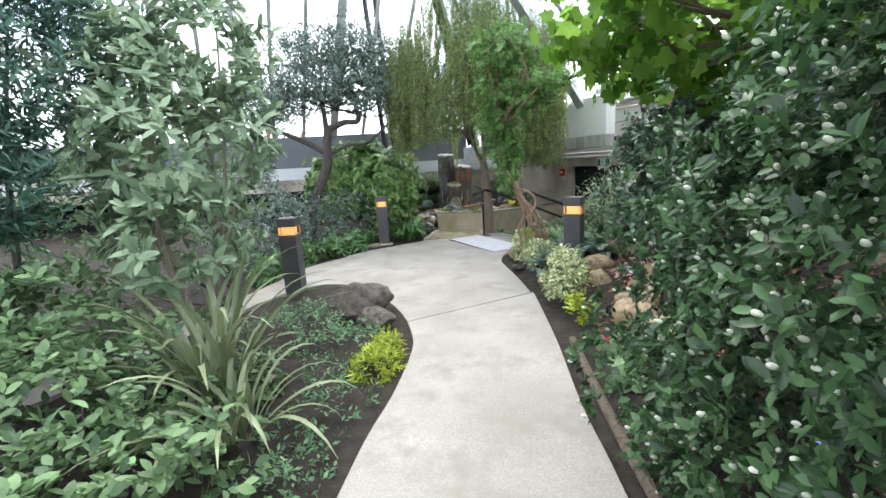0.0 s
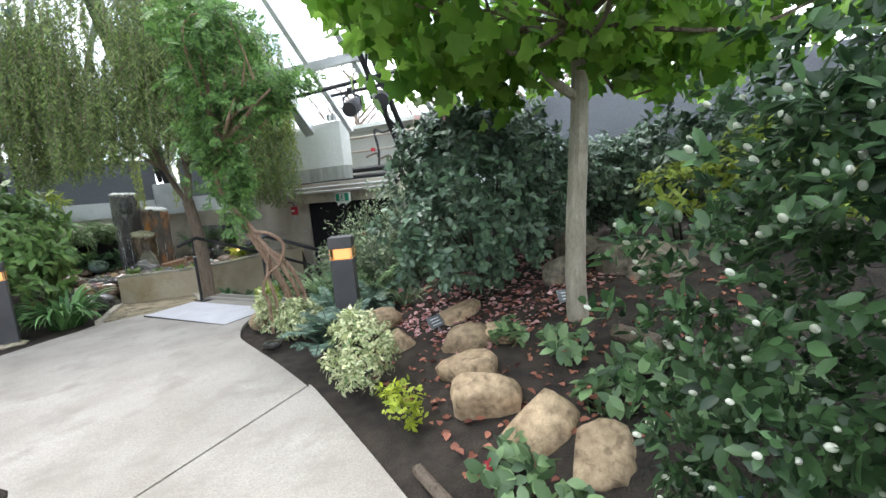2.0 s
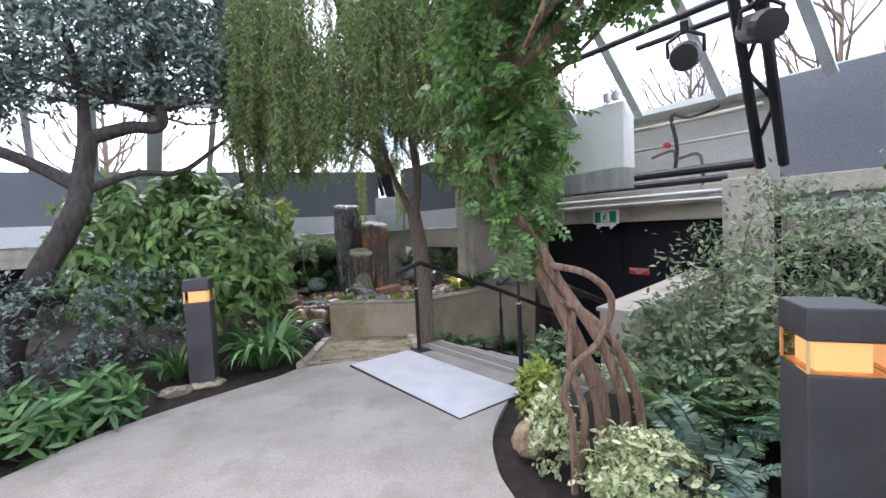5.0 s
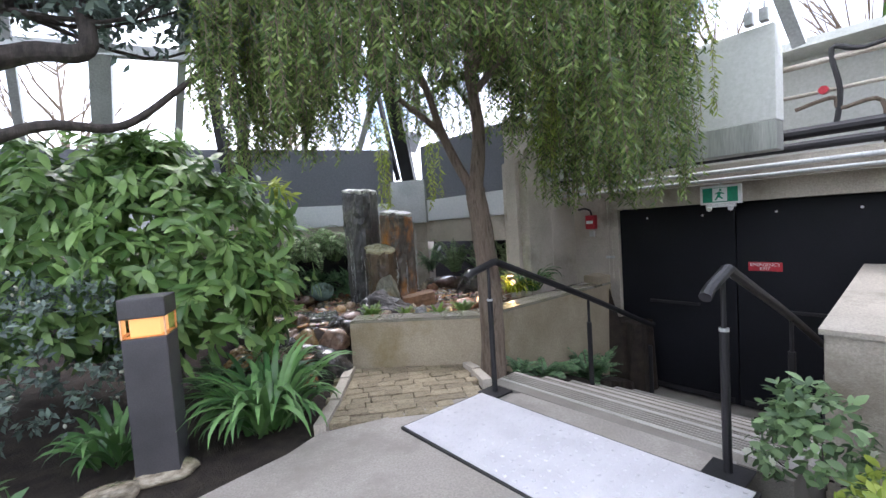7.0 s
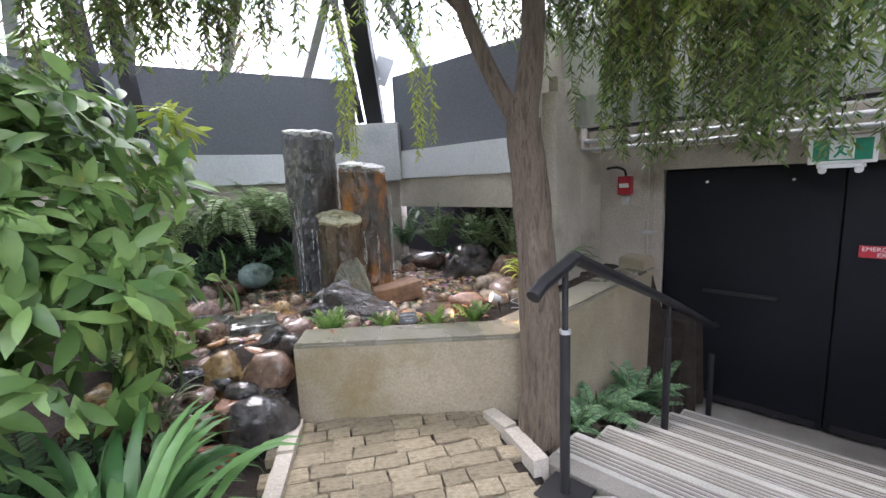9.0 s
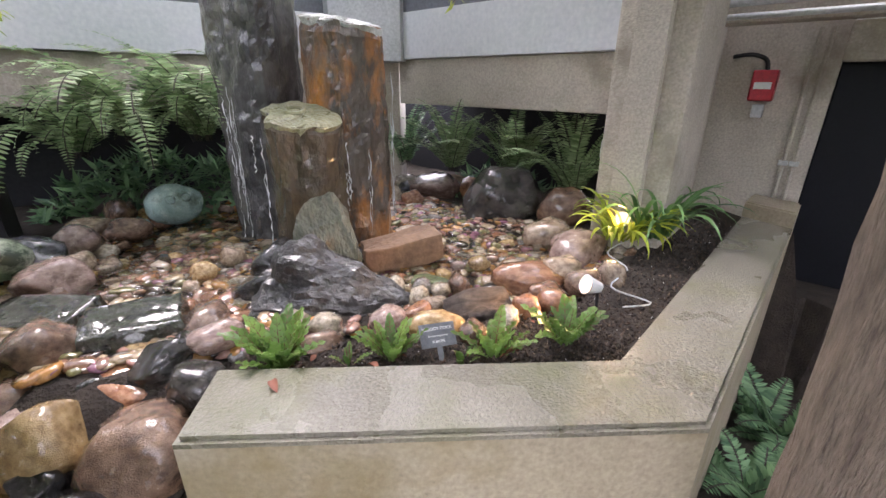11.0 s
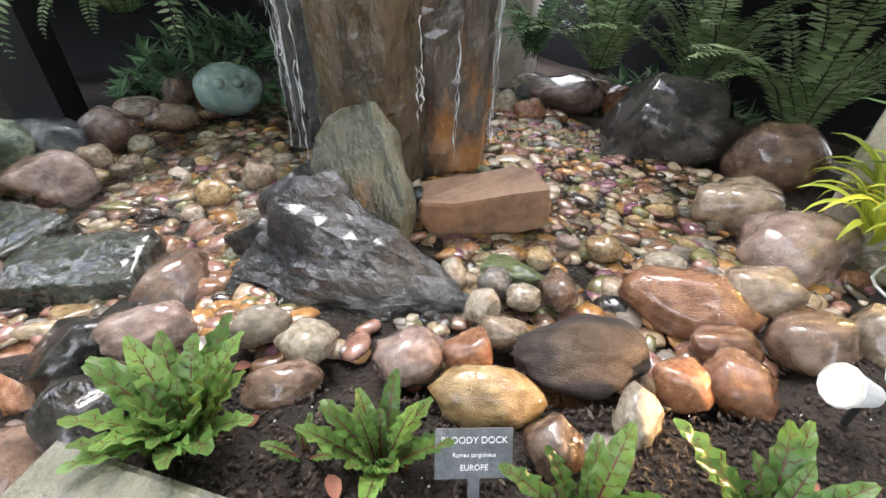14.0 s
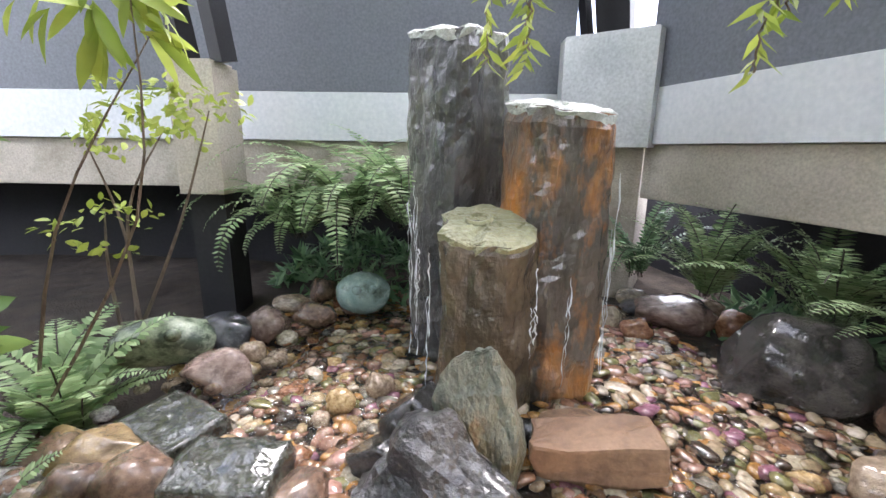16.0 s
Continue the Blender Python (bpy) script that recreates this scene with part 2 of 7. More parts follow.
def smooth_line(pts, n=6):
    """Catmull-Rom through the points."""
    P = [Vector(p) for p in pts]
    out = []
    for i in range(len(P) - 1):
        a, b, c, d = P[max(i - 1, 0)], P[i], P[i + 1], P[min(i + 2, len(P) - 1)]
        for k in range(n):
            t = k / n
            out.append(0.5 * ((2 * b) + (c - a) * t + (2 * a - 5 * b + 4 * c - d) * t * t + (3 * b - a - 3 * c + d) * t ** 3))
    return out + [P[-1]]


def level(y):
    """The gentle fall of the walk towards the pond."""
    return -0.012 * (y - 3.0)


def slab(outline, thick, top=None, bm=None):
    """A slab over a closed outline of (x, y)."""
    bm = bm or bmesh.new()
    f = bm.faces.new([bm.verts.new((x, y, (level(y) if top is None else top))) for x, y in outline])
    f.normal_update()
    if f.normal.z < 0:
        f.normal_flip()
    got = bmesh.ops.extrude_face_region(bm, geom=[f])
    lower = [e for e in got["geom"] if isinstance(e, bmesh.types.BMVert)]
    bmesh.ops.translate(bm, verts=lower, vec=(0, 0, -thick))
    bmesh.ops.recalc_face_normals(bm, faces=bm.faces[:])
    bmesh.ops.triangulate(bm, faces=[g for g in bm.faces if len(g.verts) > 4])
    return bm


U, W = Vector((0.831, 0.556, 0)), Vector((0.556, -0.831, 0))      # down the stair; along the door wall
STAIR = Vector((1.08, 8.85, 0))                                    # foot of the first rail post


def st(u, w, z=0.0):
    """Stair coordinates to the world."""
    return STAIR + U * u + W * w + Vector((0, 0, z))


STM = Matrix(((U.x, -W.x, 0, STAIR.x), (U.y, -W.y, 0, STAIR.y), (0, 0, 1, 0), (0, 0, 0, 1)))   # x down the stair, y away from the walk's right

# ---- ground, walk, planter, stair ----
PF, PO, PI, PIL = Vector((-0.03, 9.77, 0)), Vector((1.157, 9.525, 0)), Vector((1.115, 9.8, 0)), Vector((0.008, 10.025, 0))


def in_stair(x, y):
    d = Vector((x, y, 0)) - STAIR
    return -0.05 < d.dot(U) < 4.2 and -1.97 < -d.dot(W) < 0.16


def soil_height(x, y):
    h = level(y) - 0.035
    n = noise.noise(Vector((x * 1.7, y * 1.7, 0))) * 0.05 + noise.noise(Vector((x * 6, y * 6, 3))) * 0.015
    right = max(0.0, min(1.0, (x - 1.95) / 0.5)) if y < 7.2 else 0.0
    h += right * (0.03 + n + 0.235 * max(0, min(2.6, x - 2.1)))
    left = max(0.0, min(1.0, (-1.9 - x) / 0.6))
    h += left * (0.05 + n + 0.06 * min(3.0, -1.9 - x))
    if y > 9.8 and x < 3.0:
        k = max(0.0, min(1.0, (y - 9.85) / 0.35)) * max(0.0, min(1.0, (x + 1.1) / 0.5))
        if x > 0.0:
            k = max(0.0, min(1.0, (y - 9.75) / 0.12))
        side = -(Vector((x, y, 0)) - PI).dot(W)
        bed = 0.06 if x > 0.05 and (y < 10.2 or side < 0.34) else 0.0
        h = h * (1 - k) + k * (0.22 + bed + n * 0.4)
    if 10.0 < y and x < -0.5:
        k = max(0.0, min(1.0, (y - 10.2) / 1.2)) * max(0.0, min(1.0, (-0.5 - x) / 0.5))
        h = h * (1 - k) + k * (0.16 + n)
    d = Vector((x, y, 0)) - STAIR
    if 0.0 < d.dot(U) < 2.6 and 0.1 < -d.dot(W) < 0.56:
        h = -0.10 - 0.3 * max(0.0, d.dot(U) - 0.3)
    if in_stair(x, y):
        h = -1.3
    return h


def ground_mesh():
    xs = np.concatenate([np.arange(-16, -4, 0.8), np.arange(-4, 5.6, 0.08), np.arange(5.6, 13, 0.8)])
    ys = np.concatenate([np.arange(-9, -2, 0.8), np.arange(-2, 13.9, 0.08), np.arange(13.9, 15, 0.5)])
    verts = [(x, y, soil_height(x, y)) for y in ys for x in xs]
    nx = len(xs)
    faces = [(j * nx + i, j * nx + i + 1, (j + 1) * nx + i + 1, (j + 1) * nx + i) for j in range(len(ys) - 1) for i in range(nx - 1)]
    me = bpy.data.meshes.new("ground")
    me.from_pydata(verts, [], faces)
    me.materials.append(M_soil)
    return me


tagged(new("ground", ground_mesh()), "dark brown garden soil of the planting beds", "ground", kind="structure")

ISLAND = smooth_line([(0.76, -5, 0), (0.75, 0, 0), (0.73, 1.55, 0), (0.73, 2.0, 0), (0.76, 2.49, 0), (0.73, 3.21, 0), (0.565, 3.75, 0)], 5)
ISLAND_N = smooth_line([(0.56, 3.765, 0), (0.3, 4.25, 0), (-0.16, 4.85, 0), (-0.6, 5.15, 0), (-1.0, 5.12, 0), (-1.31, 4.58, 0), (-1.48, 3.44, 0), (-1.9, 1.6, 0), (-3.4, -1.0, 0)], 5)
RIGHT = smooth_line([(2.12, -5, 0), (2.08, 0, 0), (1.99, 1.64, 0), (1.93, 2.34, 0), (1.9, 3.33, 0), (1.82, 4.56, 0), (1.785, 4.655, 0)], 5)
RIGHT_N = smooth_line([(1.78, 4.675, 0), (1.65, 5.38, 0), (1.47, 6.2, 0), (1.45, 6.5, 0), (1.51, 6.87, 0), (1.73, 7.36, 0), (1.9, 7.55, 0)], 5)
LEFT = smooth_line([(-4.6, -1.0, 0), (-2.5, 2.4, 0), (-1.84, 3.91, 0), (-1.67, 5.22, 0), (-1.62, 6.19, 0), (-1.35, 6.79, 0), (-1.23, 7.16, 0), (-0.99, 7.54, 0), (-0.6, 7.97, 0), (-0.26, 8.3, 0)], 5)
south = [(p.x, p.y) for p in ISLAND] + [(p.x, p.y) for p in reversed(RIGHT)]
thing("path", slab(south, 0.1), M_path, "pale stained concrete garden path", "path", kind="structure")
north = [(p.x, p.y) for p in RIGHT_N] + [tuple(st(0.12, 1.47).xy), tuple(st(0.12, 0.15).xy), (0.93, 8.88), (0.55, 8.72), (-0.12, 8.52)] + [(p.x, p.y) for p in reversed(LEFT)] + [(p.x, p.y) for p in reversed(ISLAND_N)]
thing("path", slab(north, 0.1), M_path, "pale concrete path slab widening at the stair", "path", kind="structure")

# planter: front wall, side wall beside the stair, wet cap
PEND = PO + U * 2.22
PENDI = PI + U * 2.1


def prism(outline, z0, z1, bevel=0.0):
    bm = bmesh.new()
    f = bm.faces.new([bm.verts.new((p[0], p[1], z1)) for p in outline])
    f.normal_update()
    if f.normal.z < 0:
        f.normal_flip()
    got = bmesh.ops.extrude_face_region(bm, geom=[f])
    bmesh.ops.translate(bm, verts=[e for e in got["geom"] if isinstance(e, bmesh.types.BMVert)], vec=(0, 0, z0 - z1))
    bmesh.ops.recalc_face_normals(bm, faces=bm.faces[:])
    if bevel:
        bmesh.ops.bevel(bm, geom=[e for e in bm.edges if all(v.co.z > z1 - 1e-4 for v in e.verts)], offset=bevel, segments=2, affect="EDGES")
    return bm


M_cap.node_tree.nodes["Principled BSDF"].inputs["Coat Weight"].default_value, M_cap.node_tree.nodes["Principled BSDF"].inputs["Coat Roughness"].default_value = 0.5, 0.18
planter = empty("planter_wall", "cast concrete planter wall, wet and mossy on top", "planter", kind="structure")
part("wall_body", prism([PF, PO, PEND, PENDI, PI, PIL], -1.0, 0.335), M_planter, planter)
part("wall_cap", prism([PF, PO, PEND, PENDI, PI, PIL], 0.335, 0.36, 0.012), M_cap, planter, "damp concrete coping with green algae")
part("end_block", prism([PEND - U * 0.28, PEND, PENDI + U * 0.1, PENDI - U * 0.18], 0.36, 0.45, 0.01), M_planter, planter)

# stair of six risers between the planter and the cheek wall
RISE, TREAD = 0.15, 0.40
stair = empty("stair", "concrete stair with ribbed nosings going down to the doors", "stair", STM, kind="structure")
for i in range(6):
    z1 = level(8.4) - RISE * i
    if i == 0:
        bm = box(0.125, 0.42, -1.69, 0.17, -1.2, z1 - 0.001, 0.006)
    else:
        bm = box(0.42 + TREAD * (i - 1) + 0.002, 0.42 + TREAD * i, -1.69, 0.17, -1.2, z1, 0.006)
    s_ob = part("step", bm, M_step, stair)
    edge = 0.42 + TREAD * i
    part("nosing", box(edge - 0.20, edge + 0.004, -1.68, 0.16, z1 - 0.012, z1 + 0.003, 0.002), M_nosing, s_ob, "pale nosing strip")
    for k in range(5):
        part("ridge", box(edge - 0.055 - 0.028 * k, edge - 0.042 - 0.028 * k, -1.64, 0.15, z1 + 0.0, z1 + 0.008), M_step, s_ob)
part("landing", box(0.42 + TREAD * 5, 4.4, -1.69, 0.42, -1.2, level(8.4) - RISE * 6, 0), M_step, stair)
cheek = empty("cheek_wall", "low concrete wall beside the stair", "wall", STM, kind="structure")
for nm, dz0, dz1, grow in (("wall_body", -1.2, 0.0, 0.0), ("wall_cap", 0.0, 0.03, 0.02)):
    bm = bmesh.new()
    ends = [(0.80 - grow, 0.46), (2.75, 0.60)]
    ring = [[bm.verts.new((u, w, z)) for w, z in ((-1.98 - grow, dz0 if nm == "wall_body" else top), (-1.70 + grow, dz0 if nm == "wall_body" else top), (-1.70 + grow, top + dz1), (-1.98 - grow, top + dz1))] for u, top in ends]
    for k in range(4):
        bm.faces.new((ring[0][k], ring[0][(k + 1) % 4], ring[1][(k + 1) % 4], ring[1][k]))
    bm.faces.new(ring[0])
    bm.faces.new(ring[1])
    bmesh.ops.recalc_face_normals(bm, faces=bm.faces[:])
    part(nm, bm, M_conc, cheek)

# ---- outer walls: left facade, right facade, door recess ----
CORNER = Vector((0.75, 12.85, 0))
DL = Vector((-0.965, -0.262, 0))        # along the left facade, away from the corner
DR = W                                   # along the right facade, away from the corner


def facade(name, origin, along, inward, a0, a1, top=2.42, colour=None):
    """A raised wall: dark grey panel over a white band over a concrete beam, and a recess with its shade painted
    near-black.
    """
    m = Matrix(((along.x, inward.x, 0, origin.x), (along.y, inward.y, 0, origin.y), (0, 0, 1, 0), (0, 0, 0, 1)))
    w = empty(name, "dark grey wall panel over a white band and concrete beam", "wall", m, kind="structure")
    part("panel", box(a0, a1, -0.25, 0, 1.58, top, 0.006), M_grey if colour is None else colour, w, "dark grey painted panel")
    part("band", box(a0, a1, -0.25, 0.012, 1.26, 1.578, 0.004), M_white, w, "white painted band")
    part("edge_beam", box(a0, a1, -0.3, -0.03, 0.93, 1.258, 0.01), M_conc, w, "stained concrete beam")
    # The void's shade is put into these near-black walls.
    part("recess_wall", box(a0 - 1.5, a1, -1.0, -0.9, -0.3, 0.93), M_dark, w, "recess wall coloured near-black for the deep shade")
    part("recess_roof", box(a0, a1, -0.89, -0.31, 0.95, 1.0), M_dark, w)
    return w


IL = Vector((0.262, -0.965, 0))
IR = -U
facade("wall_left", CORNER, DL, IL, 0.28, 17.0)
facade("wall_right", CORNER, DR, IR, 0.3, 2.05)
facade("wall_far", CORNER + U * 0.85, DR, IR, 6.03, 19.5, 2.6)
B_C = CORNER + DL * 17.0
D_C = CORNER + DR * 19.5 + U * 1.3
C_C = B_C + DR * 19.5
back = empty("wall_back", "plain dark grey rear walls of the glasshouse", "wall", kind="structure")
for nm, p, q in (("panel", B_C, C_C), ("panel", C_C, D_C)):
    part(nm, beam(p + Vector((0, 0, 1.1)), q + Vector((0, 0, 1.1)), 0.25, 2.7), M_grey, back)

# glass: mullions, cross beams and panes rising to the apex
APEX = (CORNER + B_C + D_C + C_C) / 4 + Vector((0, 0, 15.5))


def glazing(name, p, q, top, step, mullion_w=0.055):
    g = empty(name, "sloping glass roof side with pale metal mullions", "glazing", kind="structure")
    p, q = p + Vector((0, 0, top)), q + Vector((0, 0, top))
    n = max(2, round((q - p).length / step))
    bm = bmesh.new()
    f = bm.faces.new([bm.verts.new(v) for v in (p, q, APEX)])
    ob = part("pane", bm, M_glass, g)
    ob.visible_shadow = False
    side = (q - p).normalized()
    mid = (p + q) / 2
    rise = APEX - mid
    for i in range(n + 1):
        t = i / n
        a = p.lerp(q, t)
        reach = 1 - abs(2 * t - 1)
        b = a + rise * max(0.02, min(1, reach))
        w = 0.13 if i % 5 == 0 else mullion_w
        part("mullion", beam(a, b, w, w * 1.6, up=side), M_alu, g)
    for h in (0.075, 0.28, 0.5, 0.7):
        part("cross_beam", beam(p.lerp(APEX, h), q.lerp(APEX, h), 0.10, 0.13), M_alu, g)
    return g


glazing("roof_glass_left", CORNER, B_C, 2.42, 0.8)
glazing("roof_glass_right", CORNER, D_C, 2.42, 0.8)
glazing("roof_glass_back", B_C, C_C, 2.42, 1.6)
glazing("roof_glass_side", C_C, D_C, 2.42, 1.6)

# ---- corner column, pillars, door recess ----
def frame_matrix(o, along, inward):
    return Matrix(((along.x, inward.x, 0, o.x), (along.y, inward.y, 0, o.y), (0, 0, 1, o.z), (0, 0, 0, 1)))


FR = frame_matrix(CORNER, DR, IR)           # x along the right facade, y into the house
corner = empty("corner_column", "black steel corner column rising from a grey metal box", "column", kind="structure")
part("base_box", prism([(0.42, 12.62), (0.93, 12.45), (1.05, 12.68), (1.0, 13.3), (0.3, 13.1)], 1.24, 1.9, 0.01), M_alu, corner, "brushed grey metal box")
part("footing", prism([(0.45, 12.78), (0.95, 12.7), (1.1, 13.3), (0.3, 13.2)], 0.0, 1.24), M_conc, corner)
part("post", beam((0.74, 12.95, 1.9), Vector((0.74, 12.95, 1.9)).lerp(APEX, 0.4), 0.2, 0.2), M_steel, corner)
part("brace", beam((0.55, 12.9, 1.95), Vector((0.3, 12.6, 3.4)), 0.06, 0.06), M_steel, corner)

left_col = empty("left_column", "twin black steel columns on a tapered concrete pier", "column", kind="structure")
part("pier", prism([(-1.66, 11.62), (-1.40, 11.68), (-1.47, 11.95), (-1.72, 11.9)], 0.94, 1.68, 0.02), M_conc, left_col, "tapered concrete pier")
# Foot added in shade black to sink into the dark below the pier.
part("pier_foot", prism([(-1.64, 11.66), (-1.43, 11.71), (-1.49, 11.93), (-1.69, 11.88)], 0.0, 0.938), M_dark, left_col, "near-black foot added under the pier")
for dx in (-0.1, 0.16):
    a = Vector((-1.58 + dx, 11.8, 1.68))
    part("post", beam(a, a + Vector((-0.02, -0.16, 1)) * 6.0, 0.09, 0.11), M_steel, left_col)
for k in range(5):
    a = Vector((-1.68, 11.8, 1.68)) + Vector((-0.02, -0.16, 1)) * (1.0 + k * 1.1)
    part("brace", beam(a, a + Vector((0.26, 0, 0.5)), 0.035, 0.035), M_alu, left_col)

pier = empty("pier", "worn concrete pier beside the doors", "pier", FR, kind="structure")
part("shaft", box(2.1, 2.48, -0.3, 0.16, -0.2, 1.88, 0.02), M_conc, pier)
part("head", prism([(2.14, -0.25), (2.44, -0.25), (2.44, 0.05), (2.14, 0.05)], 1.88, 2.02, 0.02), M_conc, pier)
pier2 = empty("pier", "concrete pier under a black roof truss", "pier", FR, kind="structure")
part("shaft", box(5.74, 6.06, -0.55, -0.15, -1.2, 1.60, 0.02), M_conc, pier2)
part("head", prism([(5.78, -0.5), (6.02, -0.5), (6.02, -0.2), (5.78, -0.2)], 1.60, 1.68, 0.02), M_conc, pier2)

DOOR_U = 2.93
door_wall = empty("wall_door", "rough concrete wall round the black doors", "wall", STM, kind="structure")
part("side_panel", box(DOOR_U - 1.2, DOOR_U + 0.0, 1.15, 1.3, -1.2, 2.4), M_conc, door_wall)
part("jamb_panel", box(DOOR_U, DOOR_U + 0.25, 0.545, 1.3, -1.2, 2.4), M_conc, door_wall)
part("lintel", box(DOOR_U - 0.12, DOOR_U + 0.25, -3.3, 0.545, 1.222, 1.42, 0.01), M_conc, door_wall)
part("lintel_beam", box(DOOR_U - 0.3, DOOR_U - 0.13, -3.3, 1.14, 1.422, 1.6, 0.01), M_conc, door_wall)
part("far_panel", box(DOOR_U, DOOR_U + 0.25, -3.3, -1.96, -1.2, 1.22), M_door, door_wall)
part("upper_wall", box(DOOR_U + 0.3, DOOR_U + 0.5, -3.6, 1.4, 1.42, 2.55), M_cream, door_wall, "pale service wall behind the pipes")
part("end_wall", box(0.85, DOOR_U + 0.25, -2.09, -1.99, -1.2, 0.2), M_conc, door_wall)
part("soffit", box(DOOR_U - 0.1, DOOR_U + 0.5, -3.6, 1.4, 2.55, 2.62), M_cream, door_wall)
# Unseen dark board added behind the doors to stop daylight in the gaps.
part("gap_blocker", box(DOOR_U + 0.13, DOOR_U + 0.2, -3.3, 0.6, -1.2, 1.3), M_dark, door_wall)
for y0, z0 in ((1.02, 0.36), (1.075, 0.36)):
    part("conduit", bar((DOOR_U - 0.015, y0 - 0.4, z0), (DOOR_U - 0.015, y0 - 0.4, 1.40), 0.011, 8), M_conc, door_wall, "painted conduit")
    part("conduit_clip", box(DOOR_U - 0.03, DOOR_U - 0.001, y0 - 0.425, y0 - 0.375, 0.62, 0.65, 0.003), M_alu, door_wall)
doors = empty("double_door", "black double emergency exit doors, shut", "door", STM, kind="structure")
for w0, w1 in ((-0.70, 0.54), (-1.95, -0.712)):
    leaf_ob = part("door_leaf", box(DOOR_U + 0.06, DOOR_U + 0.12, w0, w1, -0.94, 1.215, 0.004), M_door, doors)
    part("kick_strip", box(DOOR_U + 0.045, DOOR_U + 0.058, w0 + 0.04, w1 - 0.04, -0.93, -0.87), M_steel, leaf_ob)
    part("pull_bar", box(DOOR_U + 0.02, DOOR_U + 0.058, w0 + 0.35, w1 - 0.35, 0.10, 0.13, 0.004), M_steel, leaf_ob)
    for dw in (0.3, 0.9):
        part("screw", bar((DOOR_U + 0.05, w0 + dw, 1.1), (DOOR_U + 0.06, w0 + dw, 1.1), 0.012), M_whitep, leaf_ob)


def lettering(text, size, material, m, name="writing", parent=None):
    cu = bpy.data.curves.new(name, "FONT")
    cu.body, cu.size, cu.extrude = text, size, 0.0008
    cu.align_x, cu.align_y = "CENTER", "CENTER"
    cu.materials.append(material)
    ob = new(name, cu)
    if parent is None:
        ob.matrix_world = m
    else:
        ob.parent = parent
        ob.matrix_local = m
    return ob


FACE = Matrix(((0, 0, -1, 0), (-1, 0, 0, 0), (0, 1, 0, 0), (0, 0, 0, 1)))    # upright writing that faces up the stair
esign = empty("emergency_sign", "small red plate with white emergency exit lettering on the door", "sign", STM @ Matrix.Translation((DOOR_U + 0.052, -0.95, 0.555)))
part("plate", box(-0.004, 0.004, -0.14, 0.14, -0.045, 0.045, 0.002), M_red, esign)
lettering("EMERGENCY", 0.044, M_whitep, Matrix.Translation((-0.006, 0, 0.018)) @ FACE, parent=esign)
lettering("EXIT", 0.042, M_whitep, Matrix.Translation((-0.006, 0, -0.022)) @ FACE, parent=esign)

exits = empty("exit_sign", "green and white running figure exit sign with twin lamps below", "sign", STM @ Matrix.Translation((DOOR_U - 0.25, -0.67, 1.30)) @ Matrix.Diagonal((0.85, 0.85, 0.85, 1)))
part("case", box(-0.03, 0.03, -0.21, 0.21, -0.11, 0.11, 0.008), M_whitep, exits)
part("face", box(-0.034, -0.031, -0.18, 0.18, -0.085, 0.085), M_green_sign, exits)
fig = bmesh.new()
box(-0.038, -0.0345, -0.075, 0.075, -0.075, 0.08, bm=fig)
part("door_symbol", fig, M_whitep, exits)
fig = bmesh.new()
beam((-0.040, 0.0, 0.035), (-0.040, 0.012, -0.015), 0.004, 0.03, bm=fig)
beam((-0.040, 0.012, -0.012), (-0.040, -0.03, -0.045), 0.004, 0.018, bm=fig)
beam((-0.040, 0.012, -0.012), (-0.040, 0.045, -0.06), 0.004, 0.018, bm=fig)
beam((-0.040, 0.0, 0.03), (-0.040, -0.045, 0.01), 0.004, 0.013, bm=fig)
beam((-0.040, 0.0, 0.03), (-0.040, 0.045, 0.012), 0.004, 0.013, bm=fig)
bar((-0.042, -0.008, 0.055), (-0.038, -0.008, 0.055), 0.013, 10, bm=fig)
part("figure_symbol", fig, M_green_sign, exits)
part("lamp_bar", box(-0.035, 0.03, -0.15, 0.15, -0.145, -0.112, 0.006), M_whitep, exits)
for y in (-0.11, 0.11):
    part("lamp_head", bar((-0.03, y, -0.15), (-0.06, y, -0.165), 0.028, 12), M_whitep, exits)
part("hanger", bar((0, 0, 0.11), (0, 0, 0.2), 0.012), M_alu, exits)

alarm = empty("fire_alarm", "red fire alarm horn with a small white label on concrete", "alarm", STM @ Matrix.Translation((DOOR_U - 0.03, 0.88, 1.09)))
part("horn", box(-0.05, 0.03, -0.065, 0.065, -0.09, 0.09, 0.012), M_red, alarm)
part("label_plate", box(-0.056, -0.051, -0.045, 0.045, -0.02, 0.02), M_whitep, alarm)
part("junction_box", box(-0.02, 0.03, -0.03, 0.03, -0.19, -0.11, 0.006), M_alu, alarm)
part("cable", tube(smooth_line([(0, 0, 0.09), (0, 0.02, 0.15), (0.01, 0.1, 0.18), (0.02, 0.2, 0.17)], 4), [0.012] * 13), M_black, alarm)

# cream panel over the doors, with stained metal foot
panel = empty("overhead_panel", "cream wall panel above the doors with a water-stained metal lower edge", "wall panel", FR, kind="structure")
part("panel", box(2.15, 4.75, -0.42, -0.18, 1.86, 2.62, 0.008), M_cream, panel)
part("metal_edge", box(2.15, 4.75, -0.4, -0.17, 1.62, 1.857, 0.006), M_streak, panel)
for x in (4.6, 4.7):
    part("junction_box", box(x - 0.03, x + 0.03, -0.15, -0.07, 2.62, 2.72, 0.006), M_alu, panel)
    part("conduit", bar((x, -0.11, 2.72), (x, -0.11, 3.6), 0.008), M_alu, panel)

